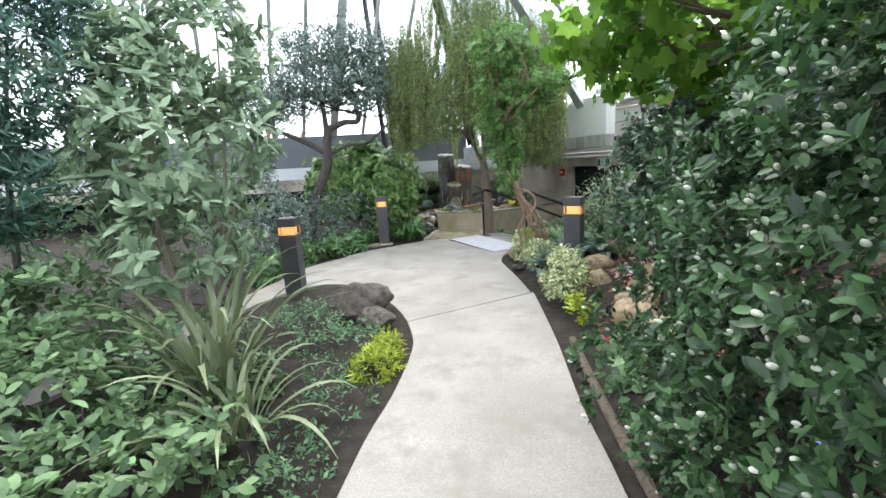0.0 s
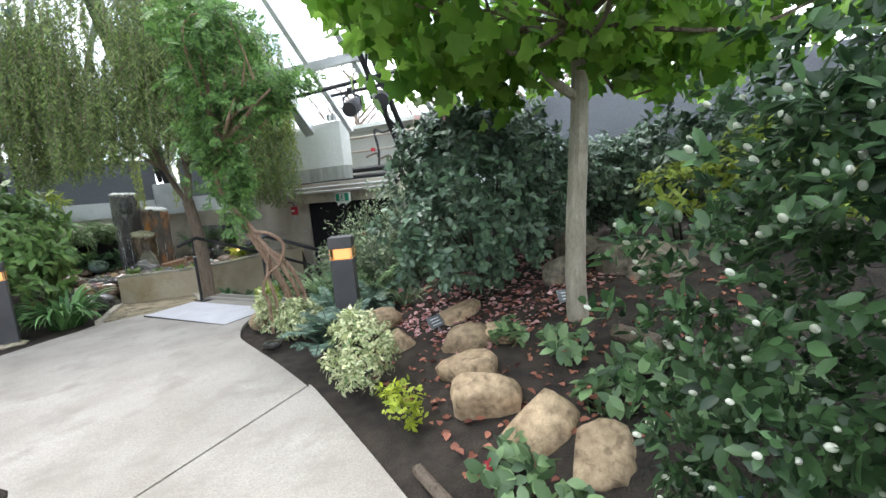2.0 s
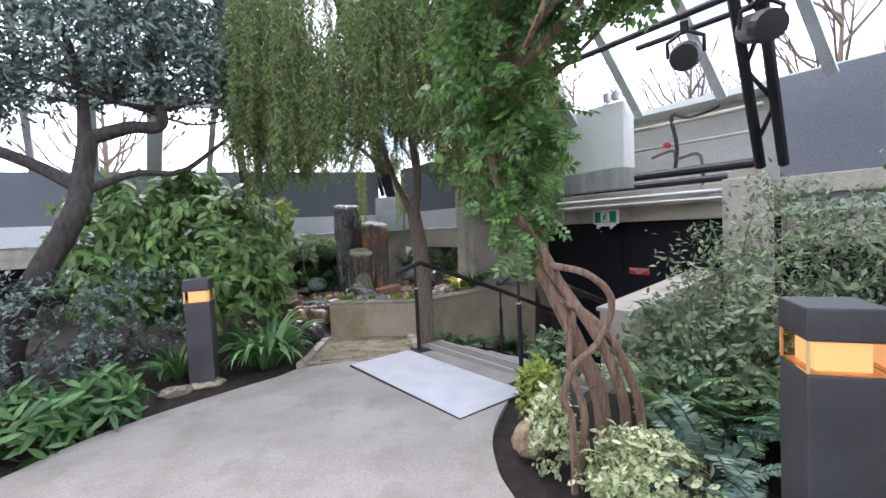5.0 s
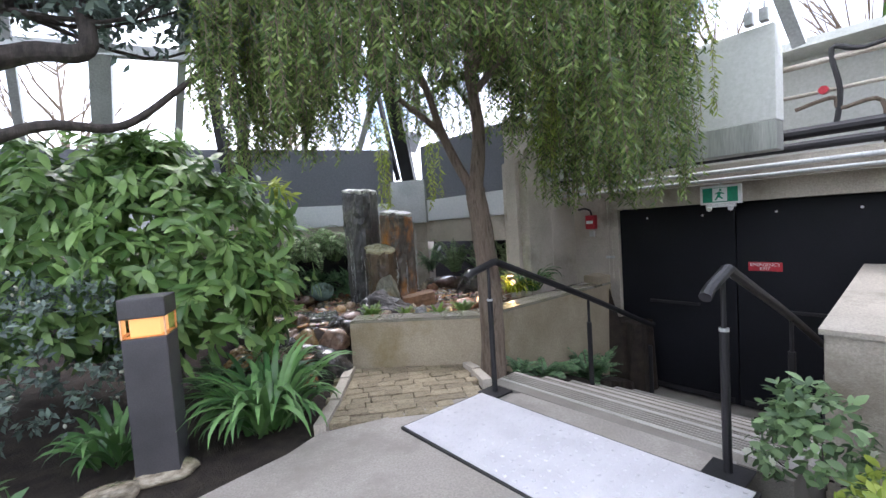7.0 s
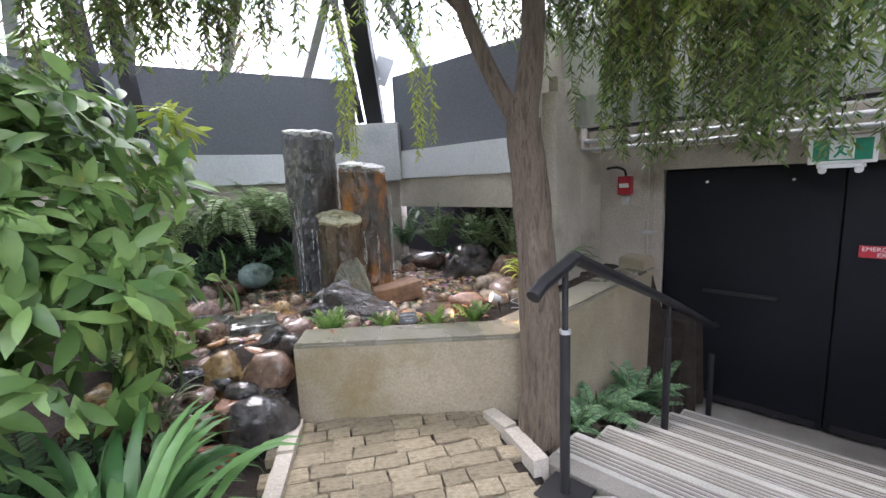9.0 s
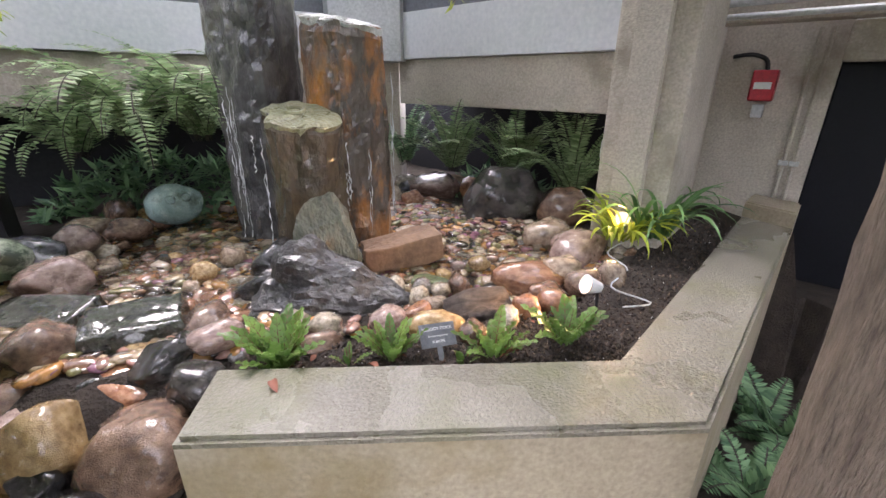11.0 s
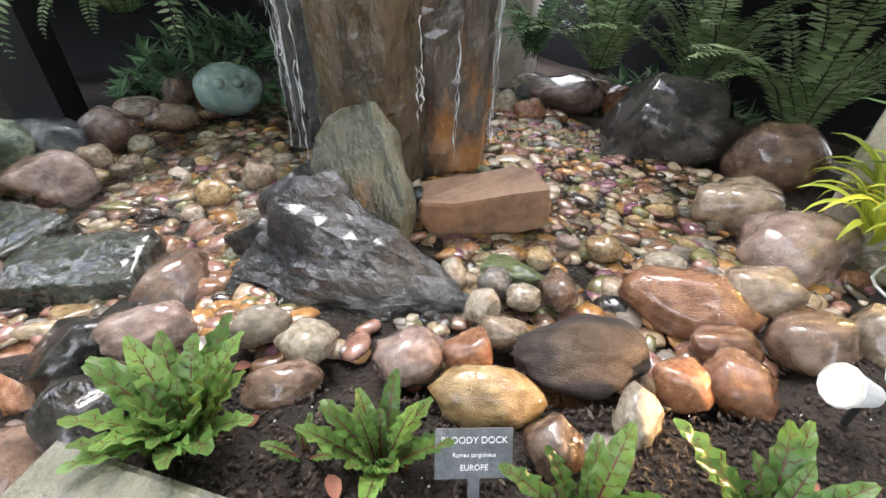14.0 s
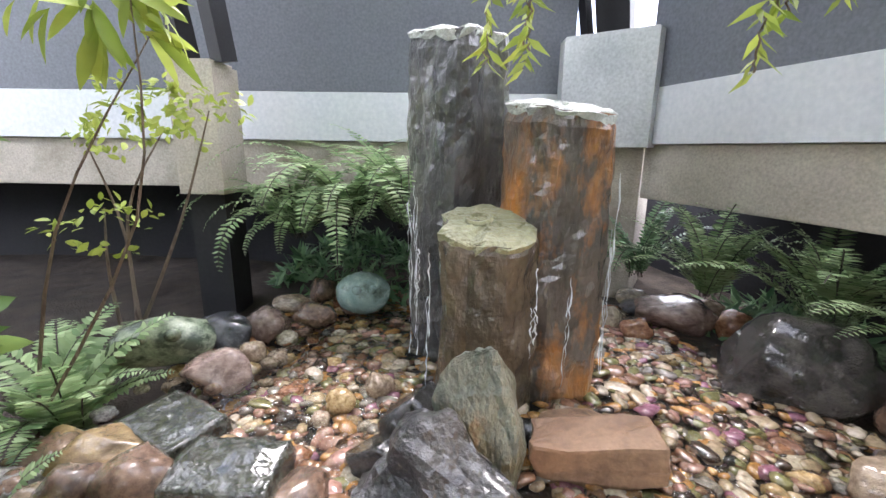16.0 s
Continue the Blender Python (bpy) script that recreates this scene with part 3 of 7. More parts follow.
pipes = empty("service_pipes", "black and grey service pipes along the wall above the doors", "pipes", FR)
for i, (y, z, r, mt) in enumerate(((-0.75, 1.78, 0.05, M_steel), (-0.7, 1.66, 0.04, M_steel), (-0.62, 1.52, 0.022, M_alu), (-0.85, 2.12, 0.018, M_conc), (-0.85, 2.38, 0.025, M_conc), (-0.55, 1.44, 0.016, M_alu))):
    part("pipe", bar((1.9, y, z), (5.9, y, z), r, 10), mt, pipes)
part("pipe", tube(smooth_line([(5.5, -0.84, 2.46), (5.2, -0.84, 2.4), (5.0, -0.84, 2.46), (5.05, -0.84, 2.1), (5.02, -0.84, 1.8)], 5), [0.022] * 21), M_black, pipes)
part("pipe", tube(smooth_line([(4.75, -0.84, 2.0), (5.0, -0.84, 2.05), (5.05, -0.84, 1.95), (5.3, -0.84, 1.95), (5.32, -0.84, 1.5)], 5), [0.018] * 21), M_bark, pipes)
part("valve", bar((4.95, -0.84, 2.12), (4.95, -0.78, 2.12), 0.035, 12), M_red, pipes, "red valve wheel")

truss = empty("roof_truss", "black steel roof truss carrying spotlights", "truss", kind="structure")
foot, up = Vector((4.27, 7.93, 1.68)), (Vector((3.52, 7.29, 2.99)) - Vector((4.28, 7.91, 1.72))).normalized()
sidev = Vector((W.x, W.y, 0))
for off in (-0.0, 0.17):
    part("chord", bar(foot + sidev * off, foot + sidev * off + up * 7, 0.042, 10), M_steel, truss)
for k in range(9):
    a = foot + up * (0.25 + 0.7 * k)
    part("web", bar(a, a + sidev * 0.17 + up * 0.35, 0.018, 6), M_steel, truss)
    part("web", bar(a + sidev * 0.17 + up * 0.35, a + up * 0.7, 0.018, 6), M_steel, truss)
part("purlin", bar(foot + up * 1.55 + sidev * 0.6, foot + up * 1.45 - sidev * 5, 0.03, 8), M_steel, truss)


def spotlight(p, aim):
    s = empty("stage_spotlight", "black theatre spotlight clamped to the roof truss", "spotlight", look(p, aim), group="roof spotlights")
    part("housing", bar((0, 0, 0.16), (0, 0, -0.1), 0.105, 16), M_steel, s, smooth=False)
    part("hood", bar((0, 0, -0.1), (0, 0, -0.2), 0.115, 16, r2=0.10), M_steel, s)
    part("yoke", tube([(-0.13, 0, 0), (-0.13, 0.12, 0), (0, 0.19, 0), (0.13, 0.12, 0), (0.13, 0, 0)], [0.016] * 5, 6), M_steel, s)
    part("clamp", box(-0.03, 0.03, 0.17, 0.26, -0.03, 0.03, 0.005), M_steel, s)
    return s


tie = Vector((3.60, 7.42, 2.80))
part("lamp_arm", bar(tie + sidev * 0.35, tie - sidev * 0.75, 0.025, 8), M_steel, truss)
spotlight((3.36, 7.62, 2.57), (1.2, 5.0, 1.2))
spotlight((3.60, 7.16, 2.58), (2.6, 4.5, 1.6))

# ---- handrails, mat, pavers, bollards ----
def handrail(y, label):
    r = empty("handrail", label, "handrail", STM @ Matrix.Translation((0, y, 0)), group="stair handrails")
    z0 = level(8.6)
    part("post", bar((0, 0, z0), (0, 0, 0.62), 0.020, 12), M_steel, r)
    part("collar", bar((0, 0, 0.61), (0, 0, 0.625), 0.022, 12), M_alu, r)
    part("post_tip", bar((0, 0, 0.62), (0, 0, 0.86), 0.012, 10), M_steel, r)
    part("base_plate", box(-0.09, 0.09, -0.09, 0.09, z0, z0 + 0.014, 0.003), M_steel, r)
    part("post", bar((1.29, 0, -0.5), (1.29, 0, 0.2), 0.022, 12), M_steel, r)
    part("post_tip", bar((1.29, 0, 0.2), (1.29, 0, 0.42), 0.012, 10), M_steel, r)
    part("post", bar((2.5, 0, -0.96), (2.5, 0, -0.3), 0.022, 12), M_steel, r)
    part("rail", tube(smooth_line([(-0.22, 0, 0.80), (-0.16, 0, 0.83), (0.0, 0, 0.87), (0.08, 0, 0.885), (0.2, 0, 0.84), (1.29, 0, 0.43), (2.4, 0, -0.02), (2.6, 0, -0.08)], 4), [0.026] * 29, 10), M_steel, r)
    return r


handrail(0.0, "black steel handrail with round posts beside the planter")
handrail(-1.47, "black steel handrail at the cheek wall side of the stair")

mat_ob = empty("door_mat", "white tactile mat with a dark rubber border at the stair head", "mat", STM)
zm = level(8.0)
part("border", box(-0.80, -0.09, -1.62, 0.05, zm - 0.02, zm + 0.012, 0.003), M_black, mat_ob)
mat_top = part("surface", box(-0.785, -0.105, -1.605, 0.035, zm + 0.0125, zm + 0.016), M_mat, mat_ob)
knobs = bmesh.new()
for i in range(11):
    for j in range(26):
        bmesh.ops.create_cone(knobs, cap_ends=True, segments=6, radius1=0.012, radius2=0.008, depth=0.005, matrix=Matrix.Translation((-0.75 + 0.061 * i, -1.575 + 0.063 * j, zm + 0.018)))
tagged(part("studs", knobs, M_mat, mat_ob), kind="stuff")

paving = empty("paving", "small patch of uneven brown stone setts before the planter", "paving", kind="structure")
part("bed", prism([(-0.2, 8.5), (0.55, 8.7), (0.92, 8.87), (1.06, 9.0), (1.05, 9.5), (-0.04, 9.72), (-0.06, 9.0)], -0.2, -0.105), M_soil, paving)
rnd = random.Random(4)
setts = []
for k in range(6):
    bm = box(-0.5, 0.5, -0.5, 0.5, -0.5, 0.5, 0.06)
    for v in bm.verts:
        v.co += Vector((rnd.uniform(-1, 1), rnd.uniform(-1, 1), rnd.uniform(-1, 1))) * 0.05
    setts.append(bm_mesh("paver", bm, M_paver))
for row in range(11):
    y = 8.62 + row * 0.1
    x = -0.16 + (row % 2) * 0.07
    while x < 1.05:
        w = rnd.uniform(0.11, 0.22)
        lim = 0.55 + (y - 8.62) * 2.2
        if x + w < min(1.07, lim + 0.2):
            ob = new("paver", rnd.choice(setts))
            ob.parent = paving
            ob.matrix_world = pose(x + w / 2, y + 0.05 + rnd.uniform(-0.006, 0.006), level(y) - 0.035 + rnd.uniform(-0.006, 0.006), rnd.uniform(-2, 2), rnd.uniform(-2, 2), rnd.uniform(-4, 4)) @ Matrix.Diagonal((w - 0.008, 0.092, 0.08, 1))
        x += w
for i, (p, q) in enumerate((((-0.12, 8.55), (-0.08, 8.95)), ((-0.08, 8.96), (-0.06, 9.4)), ((-0.06, 9.41), (-0.04, 9.7)), ((1.06, 9.02), (1.03, 9.3)), ((1.03, 9.31), (0.98, 9.5)))):
    part("edging_stone", beam((*p, -0.09), (*q, -0.10), 0.075, 0.13), M_conc, paving)

def bollard(x, y, z, turn, label):
    b = empty("bollard_light", label, "bollard light", pose(x, y, z, 0, 0, turn), group="path bollard lights")
    part("body", box(-0.105, 0.105, -0.105, 0.105, -0.03, 0.72, 0.008), M_bollard, b, "dark grey metal post")
    part("cap", box(-0.108, 0.108, -0.108, 0.108, 0.825, 0.93, 0.008), M_bollard, b)
    part("window", box(-0.103, 0.103, -0.103, 0.103, 0.722, 0.823), M_lens, b, "clear glass band")
    # Added glowing block in place of the lit interior behind the glass.
    part("interior_glow", box(-0.072, 0.072, -0.072, 0.072, 0.7245, 0.8212, 0.004), M_amber, b, "glowing amber block standing in for the lamp-lit interior")
    for cx in (-0.1, 0.1):
        for cy in (-0.1, 0.1):
            part("corner_bead", box(cx - 0.004, cx + 0.004, cy - 0.004, cy + 0.004, 0.722, 0.823), M_amberplate, b)
    part("reflector", box(-0.095, 0.095, -0.095, 0.095, 0.7205, 0.724), M_amberplate, b)
    part("reflector", box(-0.095, 0.095, -0.095, 0.095, 0.8215, 0.8245), M_amberplate, b)
    return b


M_amberplate = surface("amber_reflector", (0.75, 0.45, 0.24), (0.85, 0.55, 0.32), 5, 40, 0.5, 0.02)
bollard(-0.93, 8.33, level(8.3) + 0.03, 12, "dark grey square bollard light with an amber band, on a stone")
bollard(2.38, 5.50, 0.03, -24, "dark grey square bollard light glowing amber among ferns")
bollard(-1.15, 4.92, -0.02, 8, "dark grey square bollard light with amber band on the island")

# ---- stones ----
TONES = {
    "cream": ((0.40, 0.33, 0.23), (0.60, 0.52, 0.39)), "tan": ((0.33, 0.23, 0.15), (0.50, 0.38, 0.26)), "pink": ((0.33, 0.21, 0.17), (0.50, 0.36, 0.30)),
    "rust": ((0.33, 0.13, 0.06), (0.50, 0.25, 0.13)), "ochre": ((0.40, 0.24, 0.09), (0.60, 0.42, 0.20)), "brown": ((0.17, 0.095, 0.06), (0.32, 0.20, 0.13)),
    "grey": ((0.20, 0.19, 0.175), (0.34, 0.32, 0.29)), "dark": ((0.045, 0.042, 0.042), (0.13, 0.115, 0.10)), "wet": ((0.025, 0.026, 0.028), (0.09, 0.085, 0.08)),
    "basalt": ((0.09, 0.07, 0.06), (0.20, 0.16, 0.14)), "brick": ((0.24, 0.13, 0.075), (0.44, 0.27, 0.16)), "moss": ((0.10, 0.14, 0.04), (0.24, 0.30, 0.10)),
    "field": ((0.15, 0.125, 0.095), (0.27, 0.23, 0.175)), "sand": ((0.36, 0.25, 0.15), (0.54, 0.40, 0.26)), "slate": ((0.03, 0.035, 0.042), (0.07, 0.075, 0.085)), "island": ((0.11, 0.09, 0.075), (0.27, 0.225, 0.19)),
}
WETNESS = {"field": 0.8, "wet": 0.14, "dark": 0.24, "slate": 0.2, "sand": 0.75, "island": 0.8, "basalt": 0.55, "brick": 0.6, "moss": 0.5}
STONE = {k: surface("stone_" + k, tint(a, 0.6) if k not in ("sand", "field", "island") else tint(a, 0.75), tint(b, 0.85) if k not in ("sand", "field", "island") else b, 3.6, 34, WETNESS.get(k, 0.24), 1.0 if k in ("wet", "basalt", "island", "dark") else 0.45, coords="Object",
                    spread=0.30, stain=tint(a, 0.45), stain_scale=2.6, stain_at=0.60) for k, (a, b) in TONES.items()}


def wet_film(m, weight=0.9):
    """A thin film of water over a stone."""
    p = m.node_tree.nodes["Principled BSDF"]
    p.inputs["Coat Weight"].default_value, p.inputs["Coat Roughness"].default_value = weight, 0.05


for tone, m in STONE.items():
    if tone not in ("sand", "island", "field", "basalt", "brick"):
        wet_film(m)


def rock_bm(seed, detail=3, rough=0.22, angular=0.0, squash=(1, 1, 1)):
    """A stone of about unit half-size: rounded, or cut by random planes where angular."""
    rnd = random.Random(seed)
    bm = bmesh.new()
    bmesh.ops.create_icosphere(bm, subdivisions=detail, radius=1.0)
    o = Vector((rnd.uniform(-50, 50), rnd.uniform(-50, 50), rnd.uniform(-50, 50)))
    cuts = []
    for _ in range(int(angular * 14)):
        d = Vector((rnd.gauss(0, 1), rnd.gauss(0, 1), rnd.gauss(0, 1))).normalized()
        cuts.append((d, rnd.uniform(0.55, 0.85)))
    for v in bm.verts:
        n = v.co.normalized()
        r = 1 + rough * noise.noise(n * 1.3 + o) + rough * 0.35 * noise.noise(n * 3.5 + o) + (rough * 0.2 * noise.noise(n * 9 + o) if angular else 0)
        p = n * r
        for d, k in cuts:
            e = p.dot(d) - k
            if e > 0:
                p -= d * e * 0.92
        v.co = Vector((p.x * squash[0], p.y * squash[1], p.z * squash[2]))
    return bm


ROCKS = {}


def rock_mesh(tone, k, angular=0.0, detail=3):
    key = (tone, k, angular, detail)
    if key not in ROCKS:
        ROCKS[key] = bm_mesh("stone", rock_bm(sum(map(ord, tone)) * 7 + k, 4 if angular > 0.3 else 3, 0.26, angular), STONE[tone], True)
    return ROCKS[key]


WORDS = {"cream": "smooth cream cobble", "tan": "smooth tan cobble", "pink": "pinkish rounded cobble", "rust": "wet rust-brown cobble", "ochre": "ochre yellow cobble",
         "brown": "wet brown rounded cobble", "grey": "grey rounded cobble", "dark": "dark wet boulder", "wet": "black glistening wet rock", "basalt": "dark pitted volcanic slab",
         "brick": "squared rust-brown block", "moss": "flat green algae-covered stone", "field": "dull grey-brown boulder", "sand": "sandy tan boulder", "slate": "smooth black slate stone", "island": "grey-brown rough boulder"}


def stone(tone, x, y, z, sx, sy, sz, turn=0.0, k=0, angular=0.0, where="in the pond", name="stone", group="pond stones"):
    ob = new(name, rock_mesh(tone, k, angular))
    ob.matrix_world = pose(x, y, z, 0, 0, turn) @ Matrix.Diagonal((sx, sy, sz, 1))
    return tagged(ob, WORDS[tone] + " lying " + where, "stone", group)


S = stone
S("cream", 0.17, 10.34, 0.29, 0.065, 0.05, 0.045, 20, 0); S("cream", 0.29, 10.30, 0.29, 0.06, 0.055, 0.045, -30, 1); S("brown", 0.27, 10.21, 0.27, 0.08, 0.06, 0.05, 10, 0, 0.3)
S("pink", 0.51, 10.28, 0.29, 0.075, 0.065, 0.055, 40, 0); S("rust", 0.63, 10.31, 0.29, 0.062, 0.05, 0.05, 0, 0, 0.3); S("ochre", 0.66, 10.20, 0.29, 0.095, 0.065, 0.06, -5, 0)
S("brown", 0.77, 10.10, 0.30, 0.05, 0.05, 0.055, 0, 1); S("cream", 0.93, 10.18, 0.30, 0.042, 0.065, 0.05, -20, 2, 0.3); S("basalt", 0.88, 10.34, 0.29, 0.16, 0.10, 0.065, 12, 0, 0.5)
S("grey", 0.86, 10.10, 0.28, 0.05, 0.04, 0.035, 0, 0); S("rust", 1.04, 10.26, 0.29, 0.055, 0.06, 0.05, 30, 1, 0.3); S("rust", 1.15, 10.27, 0.29, 0.06, 0.07, 0.055, 5, 2)
S("rust", 1.17, 10.53, 0.27, 0.165, 0.10, 0.08, -8, 3, 0.2); S("tan", 1.36, 10.58, 0.28, 0.11, 0.08, 0.065, 15, 0); S("pink", 1.59, 10.82, 0.27, 0.19, 0.14, 0.11, 30, 1)
S("tan", 1.53, 11.05, 0.27, 0.15, 0.12, 0.10, 10, 1); S("brown", 1.85, 11.42, 0.30, 0.19, 0.16, 0.17, 0, 2); S("dark", 1.50, 11.72, 0.30, 0.34, 0.26, 0.25, 10, 0, 0.35, name="boulder")
S("ochre", 1.02, 10.76, 0.26, 0.055, 0.05, 0.04, 0, 1); S("cream", 1.18, 10.72, 0.25, 0.06, 0.045, 0.03, 0, 0); S("rust", 1.18, 10.38, 0.28, 0.075, 0.05, 0.045, 0, 0)
S("brown", 1.38, 10.40, 0.29, 0.105, 0.075, 0.06, 20, 0); S("tan", 1.51, 10.40, 0.30, 0.06, 0.07, 0.07, 0, 2); S("brown", 0.85, 10.54, 0.27, 0.045, 0.06, 0.05, 10, 1)
S("cream", 0.76, 10.51, 0.27, 0.045, 0.04, 0.035, 0, 1); S("grey", 0.69, 10.56, 0.27, 0.05, 0.045, 0.04, 40, 1); S("cream", 0.66, 10.47, 0.27, 0.05, 0.042, 0.045, 60, 2)
S("tan", 0.70, 10.38, 0.28, 0.055, 0.04, 0.035, 0, 0); S("cream", 0.58, 10.57, 0.28, 0.035, 0.05, 0.045, 20, 0); S("moss", 0.73, 10.64, 0.26, 0.10, 0.06, 0.02, -10, 0, 0.4)
S("pink", -0.06, 10.31, 0.29, 0.10, 0.065, 0.05, 15, 2); S("ochre", -0.26, 10.96, 0.26, 0.055, 0.05, 0.055, 0, 0); S("tan", -0.16, 11.10, 0.27, 0.06, 0.055, 0.055, 0, 0)
S("pink", 1.14, 12.28, 0.29, 0.22, 0.17, 0.13, 0, 0, 0.2); S("rust", 1.45, 12.22, 0.28, 0.10, 0.09, 0.10, 0, 1); S("tan", 1.70, 12.05, 0.32, 0.10, 0.08, 0.075, 0, 2); S("tan", 1.36, 12.42, 0.30, 0.10, 0.08, 0.07, 30, 0)
S("cream", 0.95, 12.50, 0.30, 0.10, 0.08, 0.07, 0, 1); S("slate", 0.98, 12.36, 0.28, 0.11, 0.08, 0.06, 0, 0); S("rust", 0.92, 12.05, 0.27, 0.09, 0.08, 0.07, 20, 0); S("cream", 0.80, 12.15, 0.27, 0.07, 0.08, 0.08, 0, 2)
S("pink", -0.86, 10.97, 0.27, 0.14, 0.11, 0.11, 20, 0, 0.25); S("slate", -1.10, 11.27, 0.29, 0.18, 0.12, 0.10, -20, 1); S("pink", -0.95, 11.42, 0.30, 0.11, 0.10, 0.10, 0, 1); S("brown", -0.80, 11.63, 0.29, 0.12, 0.09, 0.075, 0, 0)
S("tan", -0.84, 11.16, 0.28, 0.07, 0.06, 0.055, 0, 1); S("brown", -0.72, 11.9, 0.26, 0.08, 0.07, 0.06, 0, 1); S("tan", -1.05, 11.75, 0.29, 0.12, 0.07, 0.05, 10, 2); S("brown", -0.98, 12.0, 0.30, 0.10, 0.09, 0.09, 0, 2, 0.3)
S("brown", -0.62, 10.42, 0.25, 0.11, 0.10, 0.10, 30, 1)
S("brown", -0.79, 10.36, 0.24, 0.08, 0.10, 0.08, 0, 0, 0.3); S("dark", -0.09, 10.12, 0.24, 0.08, 0.08, 0.08, 0, 1, 0.3); S("wet", -0.22, 10.30, 0.22, 0.13, 0.10, 0.09, 45, 2, 0.4)
C = "on the wet cascade beside the planter"
S("ochre", -0.50, 10.10, 0.14, 0.14, 0.12, 0.11, 0, 1, 0.25, C); S("brown", -0.20, 10.00, 0.12, 0.16, 0.14, 0.15, 20, 2, 0.3, C); S("brown", -0.79, 10.48, 0.12, 0.13, 0.11, 0.10, 0, 0, 0.2, C)
S("wet", -0.34, 9.90, 0.04, 0.14, 0.11, 0.10, 0, 0, 0.4, C); S("wet", -0.41, 10.24, 0.13, 0.10, 0.10, 0.10, 0, 1, 0.3, C); S("wet", -0.46, 10.50, 0.14, 0.13, 0.11, 0.10, 60, 2, 0.3, C); S("dark", -0.61, 10.30, 0.12, 0.11, 0.10, 0.09, 0, 0, 0.3, C)
S("wet", -0.22, 9.66, -0.02, 0.20, 0.17, 0.18, 15, 0, 0.35, C); S("ochre", -0.55, 10.02, 0.0, 0.14, 0.12, 0.10, 0, 0, 0.25, C); S("brown", -0.60, 9.75, -0.04, 0.19, 0.13, 0.10, 0, 0, 0.3, C); S("rust", -0.42, 9.50, -0.08, 0.13, 0.10, 0.08, 0, 1, 0.3, C)
S("brown", -0.85, 10.1, 0.06, 0.16, 0.13, 0.12, 30, 1, 0.3, C); S("tan", -1.0, 10.5, 0.16, 0.14, 0.12, 0.10, 0, 0, 0.3, C)
rnd = random.Random(31)
for _ in range(34):
    x, y = rnd.uniform(-1.15, -0.12), rnd.uniform(9.72, 10.62)
    r = rnd.uniform(0.06, 0.125)
    slope_z = -0.02 + 0.24 * max(0.0, min(1.0, (y - 9.75) / 0.7))
    S(rnd.choice(["brown", "wet", "dark", "ochre", "rust", "wet", "pink", "brown"]), x, y, slope_z + rnd.uniform(-0.02, 0.04), r * rnd.uniform(1.0, 1.4), r, r * rnd.uniform(0.6, 0.85), rnd.uniform(0, 180), rnd.randrange(3), rnd.choice((0.2, 0.3, 0.45)), C)
# stones on the island, along the right bed and under the bollard
G = "right bed boulders"
S("island", 0.02, 3.98, 0.10, 0.34, 0.26, 0.22, 25, 0, 0.9, "at the tip of the island bed", "boulder", "island boulders"); S("island", 0.28, 3.72, 0.05, 0.20, 0.16, 0.13, -20, 1, 0.9, "at the tip of the island bed", "boulder", "island boulders")
B = "in the flower bed beside the path"
S("sand", 2.60, 3.08, 0.11, 0.24, 0.19, 0.17, 35, 0, 0.2, B, "boulder", G); S("sand", 2.57, 3.50, 0.11, 0.22, 0.20, 0.18, 75, 1, 0.2, B, "boulder", G); S("sand", 2.68, 3.86, 0.13, 0.16, 0.21, 0.16, 15, 2, 0.2, B, "boulder", G); S("sand", 2.88, 4.14, 0.17, 0.20, 0.16, 0.16, -20, 0, 0.2, B, "boulder", G)
S("sand", 3.08, 4.02, 0.20, 0.17, 0.15, 0.14, 60, 1, 0.2, B, "boulder", G); S("sand", 3.15, 4.73, 0.20, 0.24, 0.16, 0.15, 20, 2, 0.2, B, "boulder", G); S("sand", 2.62, 5.27, 0.12, 0.20, 0.16, 0.14, 0, 0, 0.2, B, "boulder", G)
S("sand", 2.53, 4.64, 0.10, 0.14, 0.13, 0.16, 30, 1, 0.2, B, "boulder", G); S("sand", 2.66, 2.76, 0.10, 0.20, 0.17, 0.15, 60, 2, 0.2, B, "boulder", G)
S("field", 4.05, 4.35, 0.46, 0.20, 0.17, 0.17, 0, 0, 0.35, B, "boulder", G)
S("field", 4.55, 4.05, 0.50, 0.36, 0.28, 0.27, 40, 1, 0.35, B, "boulder", G); S("field", 4.55, 3.72, 0.50, 0.34, 0.27, 0.27, 10, 2, 0.35, B, "boulder", G); S("field", 5.15, 3.62, 0.58, 0.30, 0.26, 0.24, 10, 0, 0.35, B, "boulder", G); S("field", 4.75, 4.75, 0.55, 0.34, 0.28, 0.25, 0, 1, 0.35, B, "boulder", G)
S("sand", 1.68, 6.55, 0.05, 0.12, 0.11, 0.10, 0, 0, 0.2, B, "boulder", G); S("sand", 2.25, 6.05, 0.08, 0.16, 0.13, 0.11, 0, 1, 0.2, B, "boulder", G); S("dark", 1.68, 5.75, 0.0, 0.09, 0.07, 0.05, 0, 1, 0.3, B, "boulder", G)
S("cream", -0.93, 8.31, level(8.3) - 0.02, 0.17, 0.15, 0.055, 10, 0, 0.3, "under the bollard", "footing_stone", ""); S("cream", -1.08, 8.08, level(8.1) - 0.01, 0.15, 0.11, 0.06, 30, 1, 0.3, "beside the bollard", "footing_stone", "")

